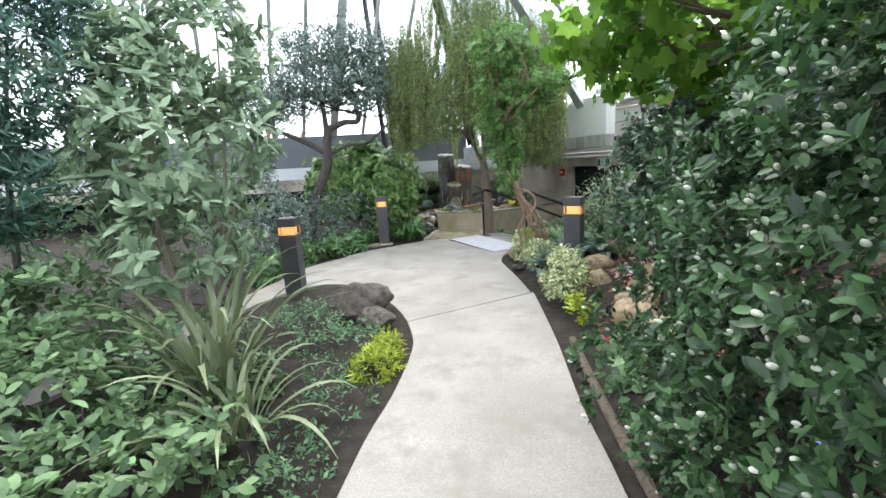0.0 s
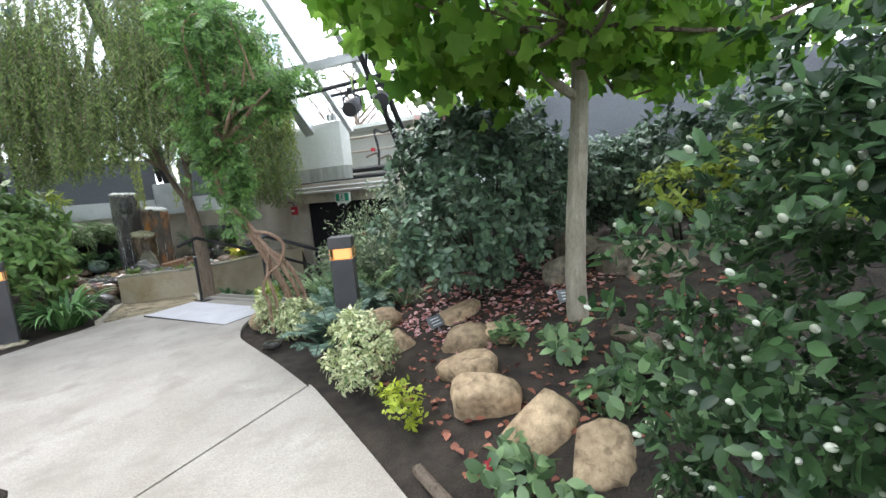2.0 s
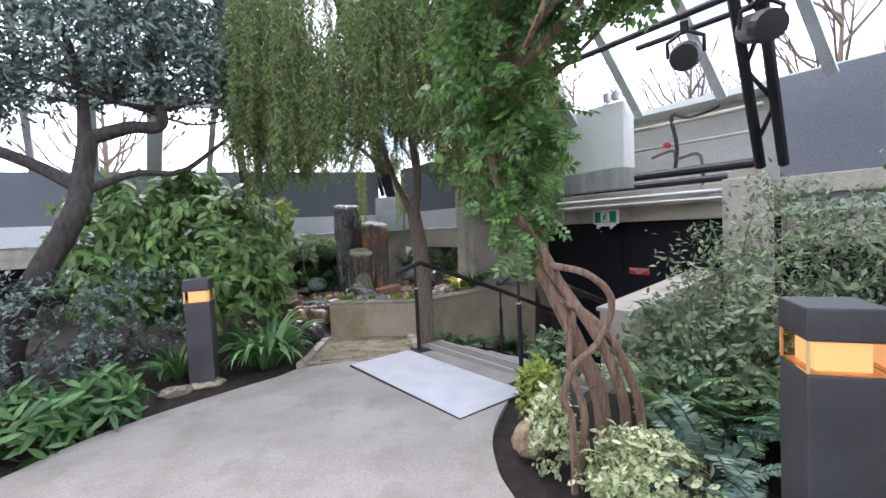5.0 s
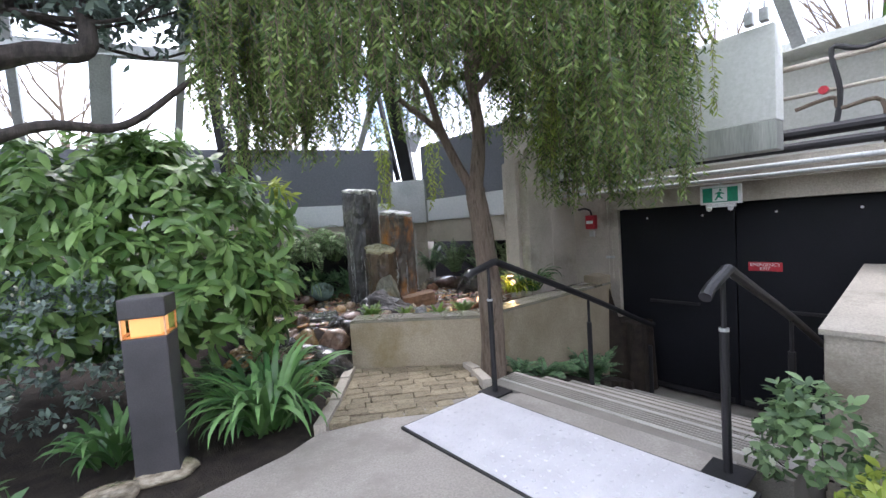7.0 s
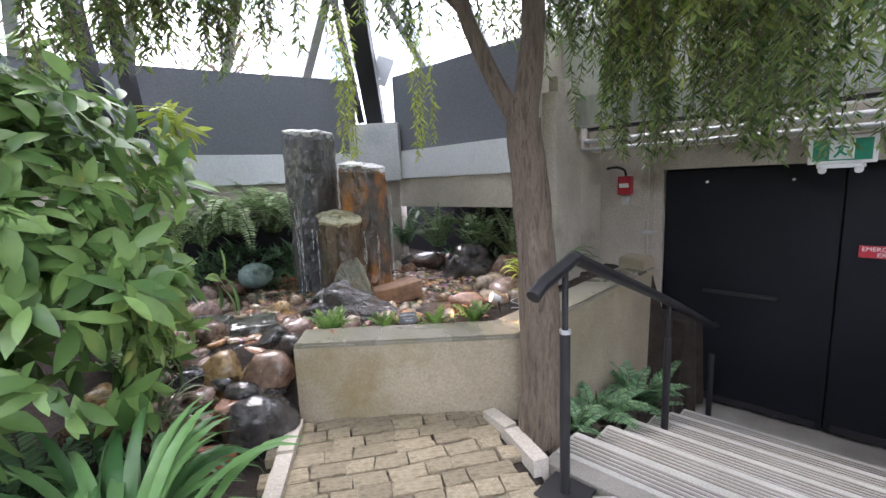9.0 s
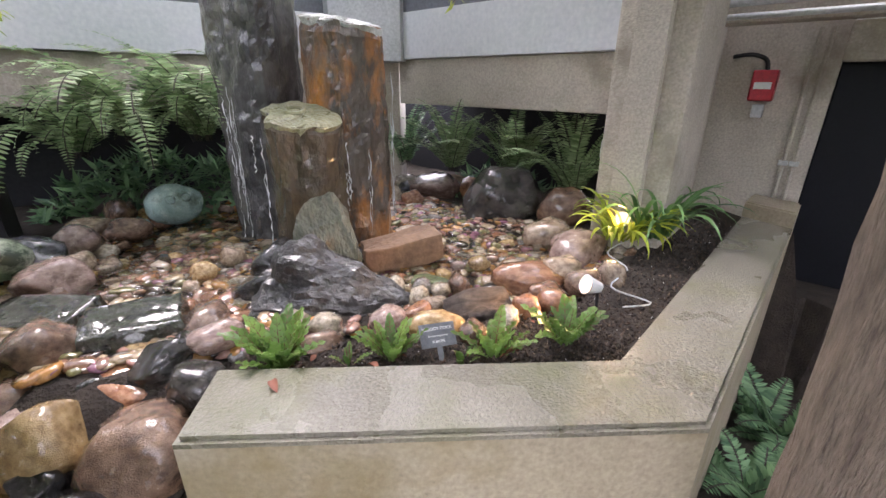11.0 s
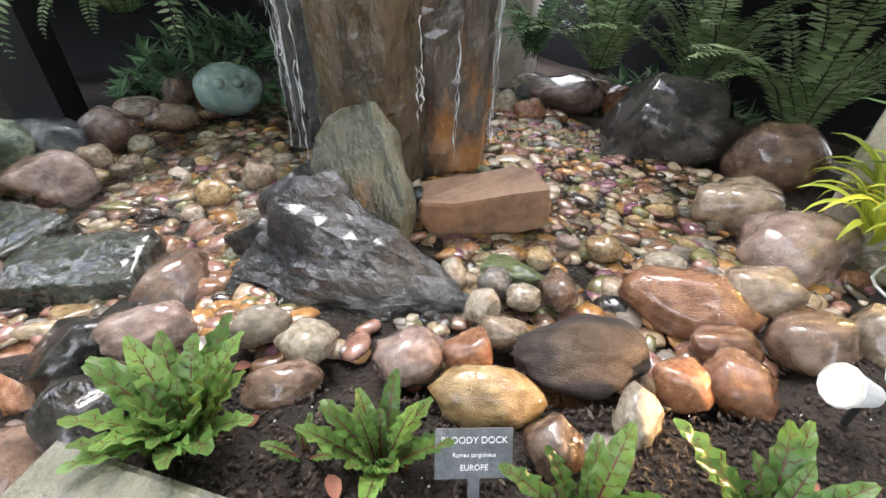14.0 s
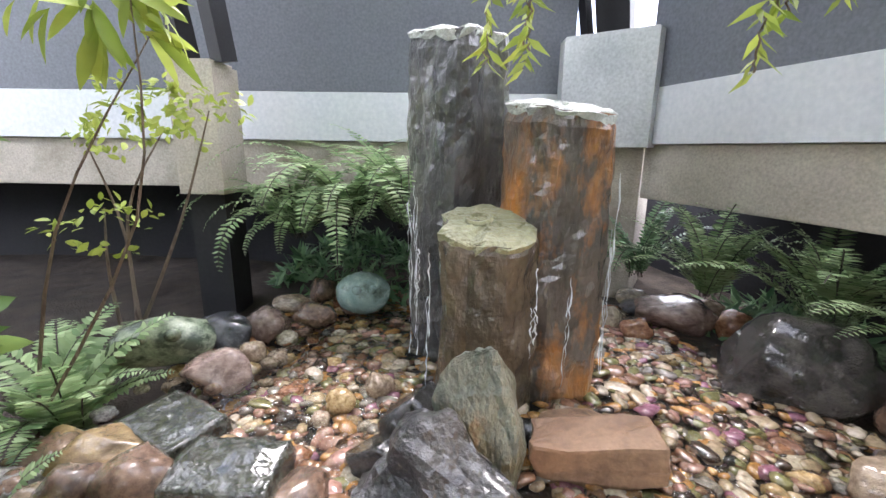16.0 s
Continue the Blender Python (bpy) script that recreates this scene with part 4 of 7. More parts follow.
M_wedge = surface("wet_black_slate", (0.022, 0.023, 0.026), (0.075, 0.072, 0.07), 4.0, 60, 0.36, 0.9, stain=(0.11, 0.105, 0.10), stain_scale=5.0, stain_at=0.64, gloss_var=0.18)
wet_film(M_wedge, 0.6)
M_split = surface("split_grey_stone", (0.085, 0.098, 0.078), (0.215, 0.235, 0.195), 9, 60, 0.4, 0.9, stretch=(1.3, 1, 0.7), stain=(0.28, 0.13, 0.05), stain_scale=3.0, stain_at=0.68)
# leaning dark rock and squared block in front of the stone columns
def split_rock(corners, seed, material, label, m, rough=0.018, strata=(0.3, 0.2, 1.0), smooth=False):
    """A broken rock: the hull of a few corners, finely divided and flaked along its bedding."""
    bm = bmesh.new()
    for c in corners:
        bm.verts.new(c)
    bmesh.ops.convex_hull(bm, input=bm.verts[:])
    bmesh.ops.triangulate(bm, faces=bm.faces[:])
    for cuts in (2, 2, 1):
        bmesh.ops.subdivide_edges(bm, edges=[e for e in bm.edges if e.calc_length() > 0.03], cuts=cuts, use_grid_fill=True)
        bmesh.ops.triangulate(bm, faces=bm.faces[:])
    bm.normal_update()
    lie = Vector(strata).normalized()
    for v in bm.verts:
        o = Vector((seed * 3.1, 0, 0))
        ridge = noise.noise(Vector((v.co.dot(lie) * 42, seed, v.co.x * 3)))
        k = noise.noise(v.co * 7 + o) * 1.6 + noise.noise(v.co * 22 + o) * 0.6 + ridge * 0.7
        v.co += v.normal * rough * k
    return thing("boulder", bm, material, label, "stone", m, "pond stones", smooth=smooth)


split_rock([(-0.36, -0.10, -0.14), (0.36, -0.20, -0.14), (0.36, -0.13, 0.02), (0.10, 0.22, -0.14), (-0.30, 0.16, -0.14), (-0.16, 0.03, 0.20), (-0.05, 0.10, 0.23), (-0.22, 0.16, 0.16), (-0.30, -0.08, 0.0)],
           3, M_wedge, "black glistening wedge of wet slate at the fountain foot", pose(0.31, 10.60, 0.26), 0.026)
split_rock([(-0.13, -0.07, -0.2), (0.14, -0.1, -0.2), (0.16, 0.09, -0.2), (-0.12, 0.1, -0.2), (-0.12, -0.03, 0.14), (-0.05, 0.0, 0.22), (0.06, 0.0, 0.24), (0.10, 0.02, 0.15), (0.13, -0.05, 0.0), (0.0, 0.08, 0.2)],
           8, M_split, "upright grey-green split stone with rust on one side", pose(0.30, 10.82, 0.41), 0.016, (1.0, 0.2, 0.35))
M_slab = surface("slab_under_running_water", (0.02, 0.024, 0.02), (0.08, 0.085, 0.065), 26.0, 70, 0.10, 1.0, gloss_var=0.05)
wet_film(M_slab, 1.0)
for x, y, t, sd in ((-0.39, 10.53, 18, 4), (-0.74, 10.65, -10, 6)):
    split_rock([(-0.18, -0.12, -0.08), (0.17, -0.13, -0.08), (0.19, 0.11, -0.08), (-0.16, 0.13, -0.08), (-0.16, -0.10, 0.045), (0.15, -0.11, 0.04), (0.16, 0.09, 0.06), (-0.14, 0.11, 0.065)],
               sd, M_slab, "flat dark slab glistening where the water spills", pose(x, y, 0.245, 0, 0, t), 0.009, smooth=True)
S("wet", 0.10, 10.86, 0.30, 0.13, 0.12, 0.13, 40, 7, 0.5, "at the foot of the fountain", "boulder"); S("wet", 0.02, 10.72, 0.26, 0.12, 0.10, 0.10, 10, 5, 0.5, "at the foot of the fountain", "boulder")
bm = box(-0.19, 0.19, -0.075, 0.075, -0.075, 0.075, 0.012)
bmesh.ops.subdivide_edges(bm, edges=bm.edges[:], cuts=3, use_grid_fill=True)
for v in bm.verts:
    v.co += Vector((noise.noise(v.co * 14), noise.noise(v.co * 14 + Vector((5, 0, 0))), noise.noise(v.co * 14 + Vector((9, 0, 0))))) * 0.018
thing("stone_block", bm, STONE["brick"], "squared rust-brown stone block leaning at the fountain foot", "stone", pose(0.66, 10.90, 0.31, 6, -9, 8))
S("brick", 0.68, 11.05, 0.26, 0.22, 0.11, 0.07, 5, 0, 0.5, "behind the squared block"); S("wet", 0.46, 11.0, 0.25, 0.07, 0.06, 0.06, 0, 0, 0.2)


def column_stone(cx, cy, rx, ry, z0, z1, slope, seed, turn=0.0):
    """A split stone column: many-sided, ragged, with a sloping broken top."""
    rnd = random.Random(seed)
    sides, layers = 32, 44
    ang = [2 * math.pi * k / sides for k in range(sides)]
    flat = [(rnd.uniform(0, 6.28), rnd.uniform(0.8, 0.93)) for _ in range(7)]
    prof = []
    for a in ang:
        r = 1.0
        for fa, fk in flat:
            c = math.cos(a - fa)
            if c > 0.2:
                r = min(r, fk / c)
        prof.append(r)
    bm = bmesh.new()
    rings = []
    for j in range(layers + 1):
        t = j / layers
        row = []
        for a, r in zip(ang, prof):
            x, y = math.cos(a) * r * rx, math.sin(a) * r * ry
            zt = z1 + slope[0] * x + slope[1] * y + 0.02 * noise.noise(Vector((x * 9, y * 9, seed)))
            z = z0 + (zt - z0) * t
            k = 1 + 0.13 * noise.noise(Vector((math.cos(a) * 2, math.sin(a) * 2, z * 2.5 + seed))) + 0.09 * noise.noise(Vector((math.cos(a) * 5, math.sin(a) * 5, z * 11 + seed)))
            if t > 0.97:
                k *= 0.95
            row.append(bm.verts.new((x * k, y * k, z)))
        rings.append(row)
    for a, b in zip(rings, rings[1:]):
        for k in range(sides):
            bm.faces.new((a[k], a[(k + 1) % sides], b[(k + 1) % sides], b[k]))
    bm.faces.new(rings[-1])
    bm.faces.new(list(reversed(rings[0])))
    crust = bmesh.new()
    loops = []
    for k, grow, dz in ((0, 1.0, -0.03), (0, 1.03, -0.004), (1, 0.93, 0.010), (2, 0.6, 0.012), (3, 0.25, 0.014)):
        loops.append([])
        for v in rings[-1]:
            j = 1 + (0.05 * rnd.uniform(-1, 1) if k < 2 else 0.0)
            zz = v.co.z + dz + (rnd.uniform(-0.022, 0.004) if grow == 1.0 else rnd.uniform(-0.005, 0.005))
            x, y = v.co.x * grow * j, v.co.y * grow * j
            loops[-1].append(crust.verts.new((x, y, zz + slope[0] * (x - v.co.x) + slope[1] * (y - v.co.y))))
    for a, b in zip(loops, loops[1:]):
        for k in range(sides):
            crust.faces.new((a[k], a[(k + 1) % sides], b[(k + 1) % sides], b[k]))
    crust.faces.new(loops[-1])
    return bm, crust, pose(cx, cy, 0, 0, 0, turn)


M_colA = surface("column_slate", (0.035, 0.04, 0.045), (0.11, 0.105, 0.10), 3.4, 40, 0.3, 1.0, stretch=(1, 1, 0.6), stain=(0.25, 0.25, 0.19), stain_scale=2.6, stain_at=0.62, gloss_var=0.2)
M_colB = surface("column_rust", (0.06, 0.052, 0.045), (0.17, 0.135, 0.105), 3.4, 40, 0.26, 1.0, stretch=(1, 1, 0.45), stain=(0.50, 0.20, 0.045), stain_scale=4.2, stain_at=0.565, gloss_var=0.2)
M_colC = surface("column_olive", (0.055, 0.045, 0.032), (0.15, 0.115, 0.075), 3.4, 40, 0.24, 1.0, stretch=(1, 1, 0.6), stain=(0.15, 0.15, 0.07), stain_scale=2.4, stain_at=0.62, gloss_var=0.15)
# Pale top tone; the sky's sheen on wet stone is put into it.
M_top_sheen = surface("pale_top_sheen", (0.34, 0.36, 0.32), (0.58, 0.60, 0.56), 9, 60, 0.3, 0.7)
M_crustC = surface("olive_wet_crust", (0.20, 0.20, 0.11), (0.40, 0.39, 0.24), 8, 60, 0.3, 0.7)
for m in (M_colA, M_colB, M_colC):
    wet_film(m, 0.6)
fountain = empty("stone_fountain", "three split slate columns, wet and rust streaked, with running water", "fountain")
for nm, args, mt in (("tall_column", (0.02, 11.62, 0.235, 0.22, 0.1, 1.70, (-0.06, 0.12), 3, 10), M_colA), ("middle_column", (0.475, 11.47, 0.235, 0.21, 0.1, 1.38, (-0.10, 0.12), 8, 0), M_colB), ("short_column", (0.235, 11.25, 0.205, 0.19, 0.1, 0.935, (0.05, 0.30), 12, 20), M_colC)):
    bm, crust, m = column_stone(*args)
    ob = part(nm, bm, mt, fountain)
    ob.matrix_world = m
    o2 = part("broken_top", crust, M_crustC if nm == "short_column" else M_top_sheen, ob, "wet broken top, paler than the column")
    o2.matrix_local = Matrix()
part("spout_rim", tube([(0.20 + 0.045 * math.cos(a * 0.45), 11.25 + 0.04 * math.sin(a * 0.45), 0.957 + 0.012 * math.sin(a * 0.45)) for a in range(15)], [0.011] * 15, 6), M_crustC, fountain)
# No hole is cut; a black plug stands in for its shade.
part("spout", bar((0.20, 11.25, 0.90), (0.20, 11.25, 0.953), 0.04, 14), M_steel, fountain, "near-black plug standing in for the shaded water hole")
M_stream = surface("falling_water", (0.62, 0.65, 0.67), (0.80, 0.83, 0.85), 9, 60, 0.12, 0.2)
rnd = random.Random(17)
for cx, cy, z0, z1, spread, n in ((-0.12, 11.40, 0.27, 1.12, 0.035, 7), (0.03, 11.10, 0.27, 0.86, 0.03, 3), (0.68, 11.31, 0.27, 1.22, 0.02, 3), (0.43, 11.15, 0.27, 0.84, 0.02, 3), (0.56, 11.27, 0.27, 0.9, 0.03, 2)):
    for i in range(n):
        x, y, hi = cx + rnd.uniform(-spread, spread), cy + rnd.uniform(-0.012, 0.012), z1 - rnd.uniform(0, 0.5) * (z1 - z0)
        lo = max(z0, hi - rnd.uniform(0.25, 0.9) * (z1 - z0))
        pts = [(x + rnd.uniform(-0.006, 0.006), y + rnd.uniform(-0.004, 0.004), hi + (lo - hi) * k / 14) for k in range(15)]
        part("water_thread", tube(pts, [rnd.choice((0.0006, 0.0009, 0.0015, 0.0035)) for _ in pts], 5), M_stream, fountain)

bm = rock_bm(5, 3, 0.10, 0, (1, 0.8, 0.8))
for p, r in (((0.45, -0.62, 0.35), 0.17), ((-0.05, -0.74, 0.35), 0.17)):
    bmesh.ops.create_icosphere(bm, subdivisions=2, radius=r, matrix=Matrix.Translation(p))
M_frog = surface("jade_stone", (0.20, 0.31, 0.29), (0.36, 0.48, 0.45), 3, 30, 0.25, 0.1, stain=(0.12, 0.16, 0.13), stain_scale=2, stain_at=0.6)
M_frog2 = surface("pale_jade_stone", (0.17, 0.22, 0.15), (0.42, 0.48, 0.36), 3, 30, 0.2, 0.15, stain=(0.05, 0.07, 0.05), stain_scale=2.2, stain_at=0.52)
thing("frog_statue", bm, M_frog, "rounded jade green stone frog statue among cobbles", "statue", pose(-0.62, 11.86, 0.37, 0, 0, 15) @ Matrix.Diagonal((0.165, 0.17, 0.16, 1)), smooth=True)
bm = rock_bm(9, 3, 0.16, 0.25, (1, 0.75, 0.7))
for p, r in (((0.3, -0.5, 0.45), 0.16), ((-0.25, -0.5, 0.45), 0.16)):
    bmesh.ops.create_icosphere(bm, subdivisions=2, radius=r, matrix=Matrix.Translation(p))
thing("frog_statue", bm, M_frog2, "pale green glazed stone frog statue by the water", "statue", pose(-1.13, 10.97, 0.36, 0, 0, 35) @ Matrix.Diagonal((0.21, 0.19, 0.18, 1)), smooth=True)

# loose cobbles and pebbles of the pond bed
def pond_free(x, y, pad=0.0):
    d = Vector((x, y, 0)) - PI
    side = -d.dot(W)
    if y < 10.28 + pad or side < 0.36 or x < -1.15 or y > 12.55 or side > 3.4:
        return False
    if (Vector((x, y, 0)) - CORNER).dot(IR) < 0.12 or (Vector((x, y, 0)) - CORNER).dot(IL) < 0.12:
        return False
    for cx, cy, r in ((0.09, 11.62, 0.22), (0.47, 11.47, 0.21), (0.17, 11.19, 0.19), (0.32, 10.62, 0.22), (1.5, 11.72, 0.24)):
        if (x - cx) ** 2 + (y - cy) ** 2 < r * r:
            return False
    return True


rnd = random.Random(11)
names = ["cream", "tan", "rust", "rust", "ochre", "brown", "grey", "ochre", "tan", "dark", "pink", "cream"]
count = 0
while count < 270:
    x, y = rnd.uniform(-1.15, 2.4), rnd.uniform(10.25, 12.5)
    edge = y > 12.0 or x > 1.6 or x < -0.75
    if not pond_free(x, y) or (not edge and rnd.random() < 0.55):
        continue
    r = rnd.uniform(0.03, 0.062) if edge else rnd.uniform(0.024, 0.045)
    S(rnd.choice(names), x, y, 0.215 + r * 0.35, r * rnd.uniform(0.9, 1.35), r, r * rnd.uniform(0.55, 0.8), rnd.uniform(0, 180), rnd.randrange(3))
    count += 1


def pebble_material():
    m, n, l, p = nodes_of("river_pebbles")
    g = n.new("ShaderNodeNewGeometry")
    r = ramp(n, [(0.0, (0.06, 0.038, 0.028)), (0.12, (0.21, 0.11, 0.065)), (0.27, (0.30, 0.16, 0.12)), (0.42, (0.38, 0.285, 0.18)), (0.55, (0.18, 0.165, 0.07)), (0.66, (0.42, 0.21, 0.07)), (0.79, (0.22, 0.19, 0.16)), (0.89, (0.52, 0.43, 0.33)), (0.96, (0.26, 0.11, 0.15))])
    r.color_ramp.interpolation = "CONSTANT"
    l.new(g.outputs["Random Per Island"], r.inputs["Fac"])
    co = n.new("ShaderNodeTexCoord")
    nz = n.new("ShaderNodeTexNoise")
    nz.inputs["Scale"].default_value, nz.inputs["Detail"].default_value = 60, 5
    l.new(co.outputs["Object"], nz.inputs["Vector"])
    mx = n.new("ShaderNodeMix")
    mx.data_type, mx.blend_type = "RGBA", "OVERLAY"
    mx.inputs["Factor"].default_value = 0.85
    l.new(r.outputs["Color"], mx.inputs["A"])
    l.new(nz.outputs["Fac"], mx.inputs["B"])
    l.new(mx.outputs["Result"], p.inputs["Base Color"])
    p.inputs["Roughness"].default_value = 0.2
    wet_film(m)
    return m


def np_mesh(name, verts, faces, material, smooth=False):
    me = bpy.data.meshes.new(name)
    verts, faces = np.asarray(verts, np.float32), np.asarray(faces, np.int32)
    k = faces.shape[1]
    me.vertices.add(len(verts))
    me.vertices.foreach_set("co", verts.ravel())
    me.loops.add(faces.size)
    me.loops.foreach_set("vertex_index", faces.ravel())
    me.polygons.add(len(faces))
    me.polygons.foreach_set("loop_start", np.arange(0, faces.size, k, dtype=np.int32))
    me.materials.append(material)
    if smooth:
        me.polygons.foreach_set("use_smooth", np.ones(len(faces), bool))
    me.update(calc_edges=True)
    return me


def spread_mesh(name, tv, tf, mats, pos, material, smooth=False):
    """Copies of one small template (verts, triangles) at many places, joined in one mesh."""
    tv, tf = np.asarray(tv, float), np.asarray(tf, int)
    V = np.einsum("nij,kj->nki", mats, tv) + pos[:, None, :]
    F = tf[None] + (np.arange(len(pos)) * len(tv))[:, None, None]
    return np_mesh(name, V.reshape(-1, 3), F.reshape(-1, 3), material, smooth)


bm = bmesh.new()
bmesh.ops.create_icosphere(bm, subdivisions=2, radius=1.0)
ICO_V = [tuple(v.co) for v in bm.verts]
ICO_F = [[v.index for v in f.verts] for f in bm.faces]
bm.free()
nrs = np.random.RandomState(5)
M_pebble = pebble_material()
for kind in range(3):
    o = Vector((kind * 13.7, 4.2, 1.1))
    shape = [tuple(Vector(v) * (1 + 0.38 * noise.noise(Vector(v) * 1.1 + o) + 0.10 * noise.noise(Vector(v) * 3.0 + o))) for v in ICO_V]
    P, M = [], []
    while len(P) < 1450:
        x, y = nrs.uniform(-1.15, 2.4), nrs.uniform(10.25, 12.5)
        if not pond_free(x, y):
            continue
        r = nrs.uniform(0.012, 0.028) if nrs.random_sample() < 0.72 else nrs.uniform(0.026, 0.042)
        e = Euler((nrs.uniform(-0.3, 0.3), nrs.uniform(-0.3, 0.3), nrs.uniform(0, 6.28))).to_matrix()
        M.append(np.array(e) @ np.diag((r * nrs.uniform(1, 1.7), r, r * nrs.uniform(0.34, 0.58))))
        P.append((x, y, soil_height(x, y) + 0.004 + nrs.uniform(0, 0.014)))
    tagged(new("pebbles", spread_mesh("pebbles", shape, ICO_F, np.array(M), np.array(P), M_pebble, True)), "wet multicoloured river pebbles on the pond bed", "pebbles", kind="stuff")

# shallow water
def water_material():
    m, n, l, p = nodes_of("pond_water")
    n.remove(p)
    t = n.new("ShaderNodeBsdfTransparent")
    t.inputs["Color"].default_value = (0.88, 0.9, 0.86, 1)
    g = n.new("ShaderNodeBsdfGlossy")
    g.inputs["Roughness"].default_value = 0.04
    f = n.new("ShaderNodeFresnel")
    f.inputs["IOR"].default_value = 1.33
    co = n.new("ShaderNodeTexCoord")
    nz = n.new("ShaderNodeTexNoise")
    nz.inputs["Scale"].default_value, nz.inputs["Detail"].default_value = 22, 3
    b = n.new("ShaderNodeBump")
    b.inputs["Strength"].default_value, b.inputs["Distance"].default_value = 0.9, 0.03
    l.new(co.outputs["Object"], nz.inputs["Vector"])
    l.new(nz.outputs["Fac"], b.inputs["Height"])
    l.new(b.outputs["Normal"], g.inputs["Normal"])
    l.new(b.outputs["Normal"], f.inputs["Normal"])
    ms = n.new("ShaderNodeMixShader")
    l.new(f.outputs["Fac"], ms.inputs["Fac"])
    l.new(t.outputs["BSDF"], ms.inputs[1])
    l.new(g.outputs["BSDF"], ms.inputs[2])
    l.new(ms.outputs["Shader"], n["Material Output"].inputs["Surface"])
    return m


bm = bmesh.new()
bm.faces.new([bm.verts.new((x, y, 0.247)) for x, y in ((-0.75, 10.42), (0.9, 10.42), (1.5, 10.85), (1.95, 11.3), (1.5, 11.95), (0.95, 12.2), (-0.5, 12.1), (-0.8, 11.5))])
w_ob = thing("water", bm, water_material(), "clear shallow rippled water over the pebbles", "water", kind="structure")
w_ob.visible_shadow = False

# ---- plants: leaf templates and growth ----
def blade(width, fold=0.12, droop=0.15, tip=0.75):
    """A broad leaf of length 1 along y: verts and triangles."""
    rows = ((0.0, 0.0), (0.28, 0.8), (0.55, 1.0), (tip + 0.06, 0.62), (1.0, 0.0))
    v, f = [], []
    for t, w in rows:
        z = -droop * t * t
        if w == 0:
            v.append((0, t, z))
        else:
            v += [(-width / 2 * w, t, z + fold * width * w), (0, t, z), (width / 2 * w, t, z + fold * width * w)]
    f += [(0, 2, 1), (0, 3, 2)]
    for a in (1, 4):
        f += [(a, a + 1, a + 4), (a, a + 4, a + 3), (a + 1, a + 2, a + 5), (a + 1, a + 5, a + 4)]
    f += [(7, 8, 10), (8, 9, 10)]
    return v, f


def lobed(fold=0.1):
    """A broad vine-like leaf with five points."""
    ring = [(0, 0.05), (0.32, -0.02), (0.52, 0.25), (0.36, 0.42), (0.48, 0.68), (0.2, 0.68), (0, 1.0), (-0.2, 0.68), (-0.48, 0.68), (-0.36, 0.42), (-0.52, 0.25), (-0.32, -0.02)]
    v = [(0, 0.35, 0)] + [(x, y, fold * abs(x) - 0.12 * y * y) for x, y in ring]
    return v, [(0, i + 1, (i + 1) % 12 + 1) for i in range(12)]


SLIM = ([(0, 0, 0), (-0.115, 0.4, 0.02), (0.115, 0.4, 0.02), (0, 1, -0.06)], [(0, 2, 3), (0, 3, 1)])
OVAL = ([(0, 0, 0), (-0.2, 0.3, 0.05), (0.2, 0.3, 0.05), (-0.21, 0.68, 0.03), (0.21, 0.68, 0.03), (0, 1, -0.08), (0, 0.5, -0.01)], [(0, 6, 1), (0, 2, 6), (1, 6, 3), (6, 2, 4), (3, 6, 5), (6, 4, 5)])
SMALL = ([(0, 0, 0), (-0.2, 0.45, 0.05), (0.2, 0.45, 0.05), (0, 1, -0.05), (0, 0.5, 0)], [(0, 4, 1), (1, 4, 3), (0, 2, 4), (4, 2, 3)])


def unit(a):
    return a / np.maximum(np.linalg.norm(a, axis=-1, keepdims=True), 1e-9)


def frames(axis, up, size):
    """Matrices that turn a template's y to axis and its z towards up."""
    y = unit(axis)
    x = unit(np.cross(y, up))
    z = np.cross(x, y)
    return np.stack([x, y, z], axis=-1) * np.asarray(size)[:, None, None]


def tips_on(clumps, n, rs, bumpy=0.3, inner=0.6, low=-0.75):
    """Twig ends over a set of ellipsoids (x, y, z, rx, ry, rz), uneven and a little inside; with outward directions."""
    C = np.array(clumps, float)
    area = C[:, 3] * C[:, 4] + C[:, 4] * C[:, 5] + C[:, 3] * C[:, 5]
    pick = rs.choice(len(C), n * 2, p=area / area.sum())
    d = unit(rs.normal(size=(n * 2, 3)))
    d = np.where((d[:, 2] < low)[:, None], d * np.array([1, 1, -1]), d)
    rad = np.array([1 + bumpy * noise.noise(Vector(v * 2.2) + Vector((float(c) * 9.1, 0, 0))) + bumpy * 0.6 * noise.noise(Vector(v * 5.5) + Vector((0, float(c) * 3.7, 0))) for v, c in zip(d, pick)])
    depth = inner + (1 - inner) * rs.uniform(0, 1, n * 2) ** 0.45
    p = C[pick, :3] + d * C[pick, 3:] * (rad * depth)[:, None]
    keep = np.ones(len(p), bool)
    for k, c in enumerate(C):
        q = (p - c[:3]) / (c[3:] * 0.6)
        keep &= ~(((q * q).sum(1) < 1) & (pick != k))
    return p[keep][:n], unit(d[keep][:n] / C[pick[keep][:n], 3:])


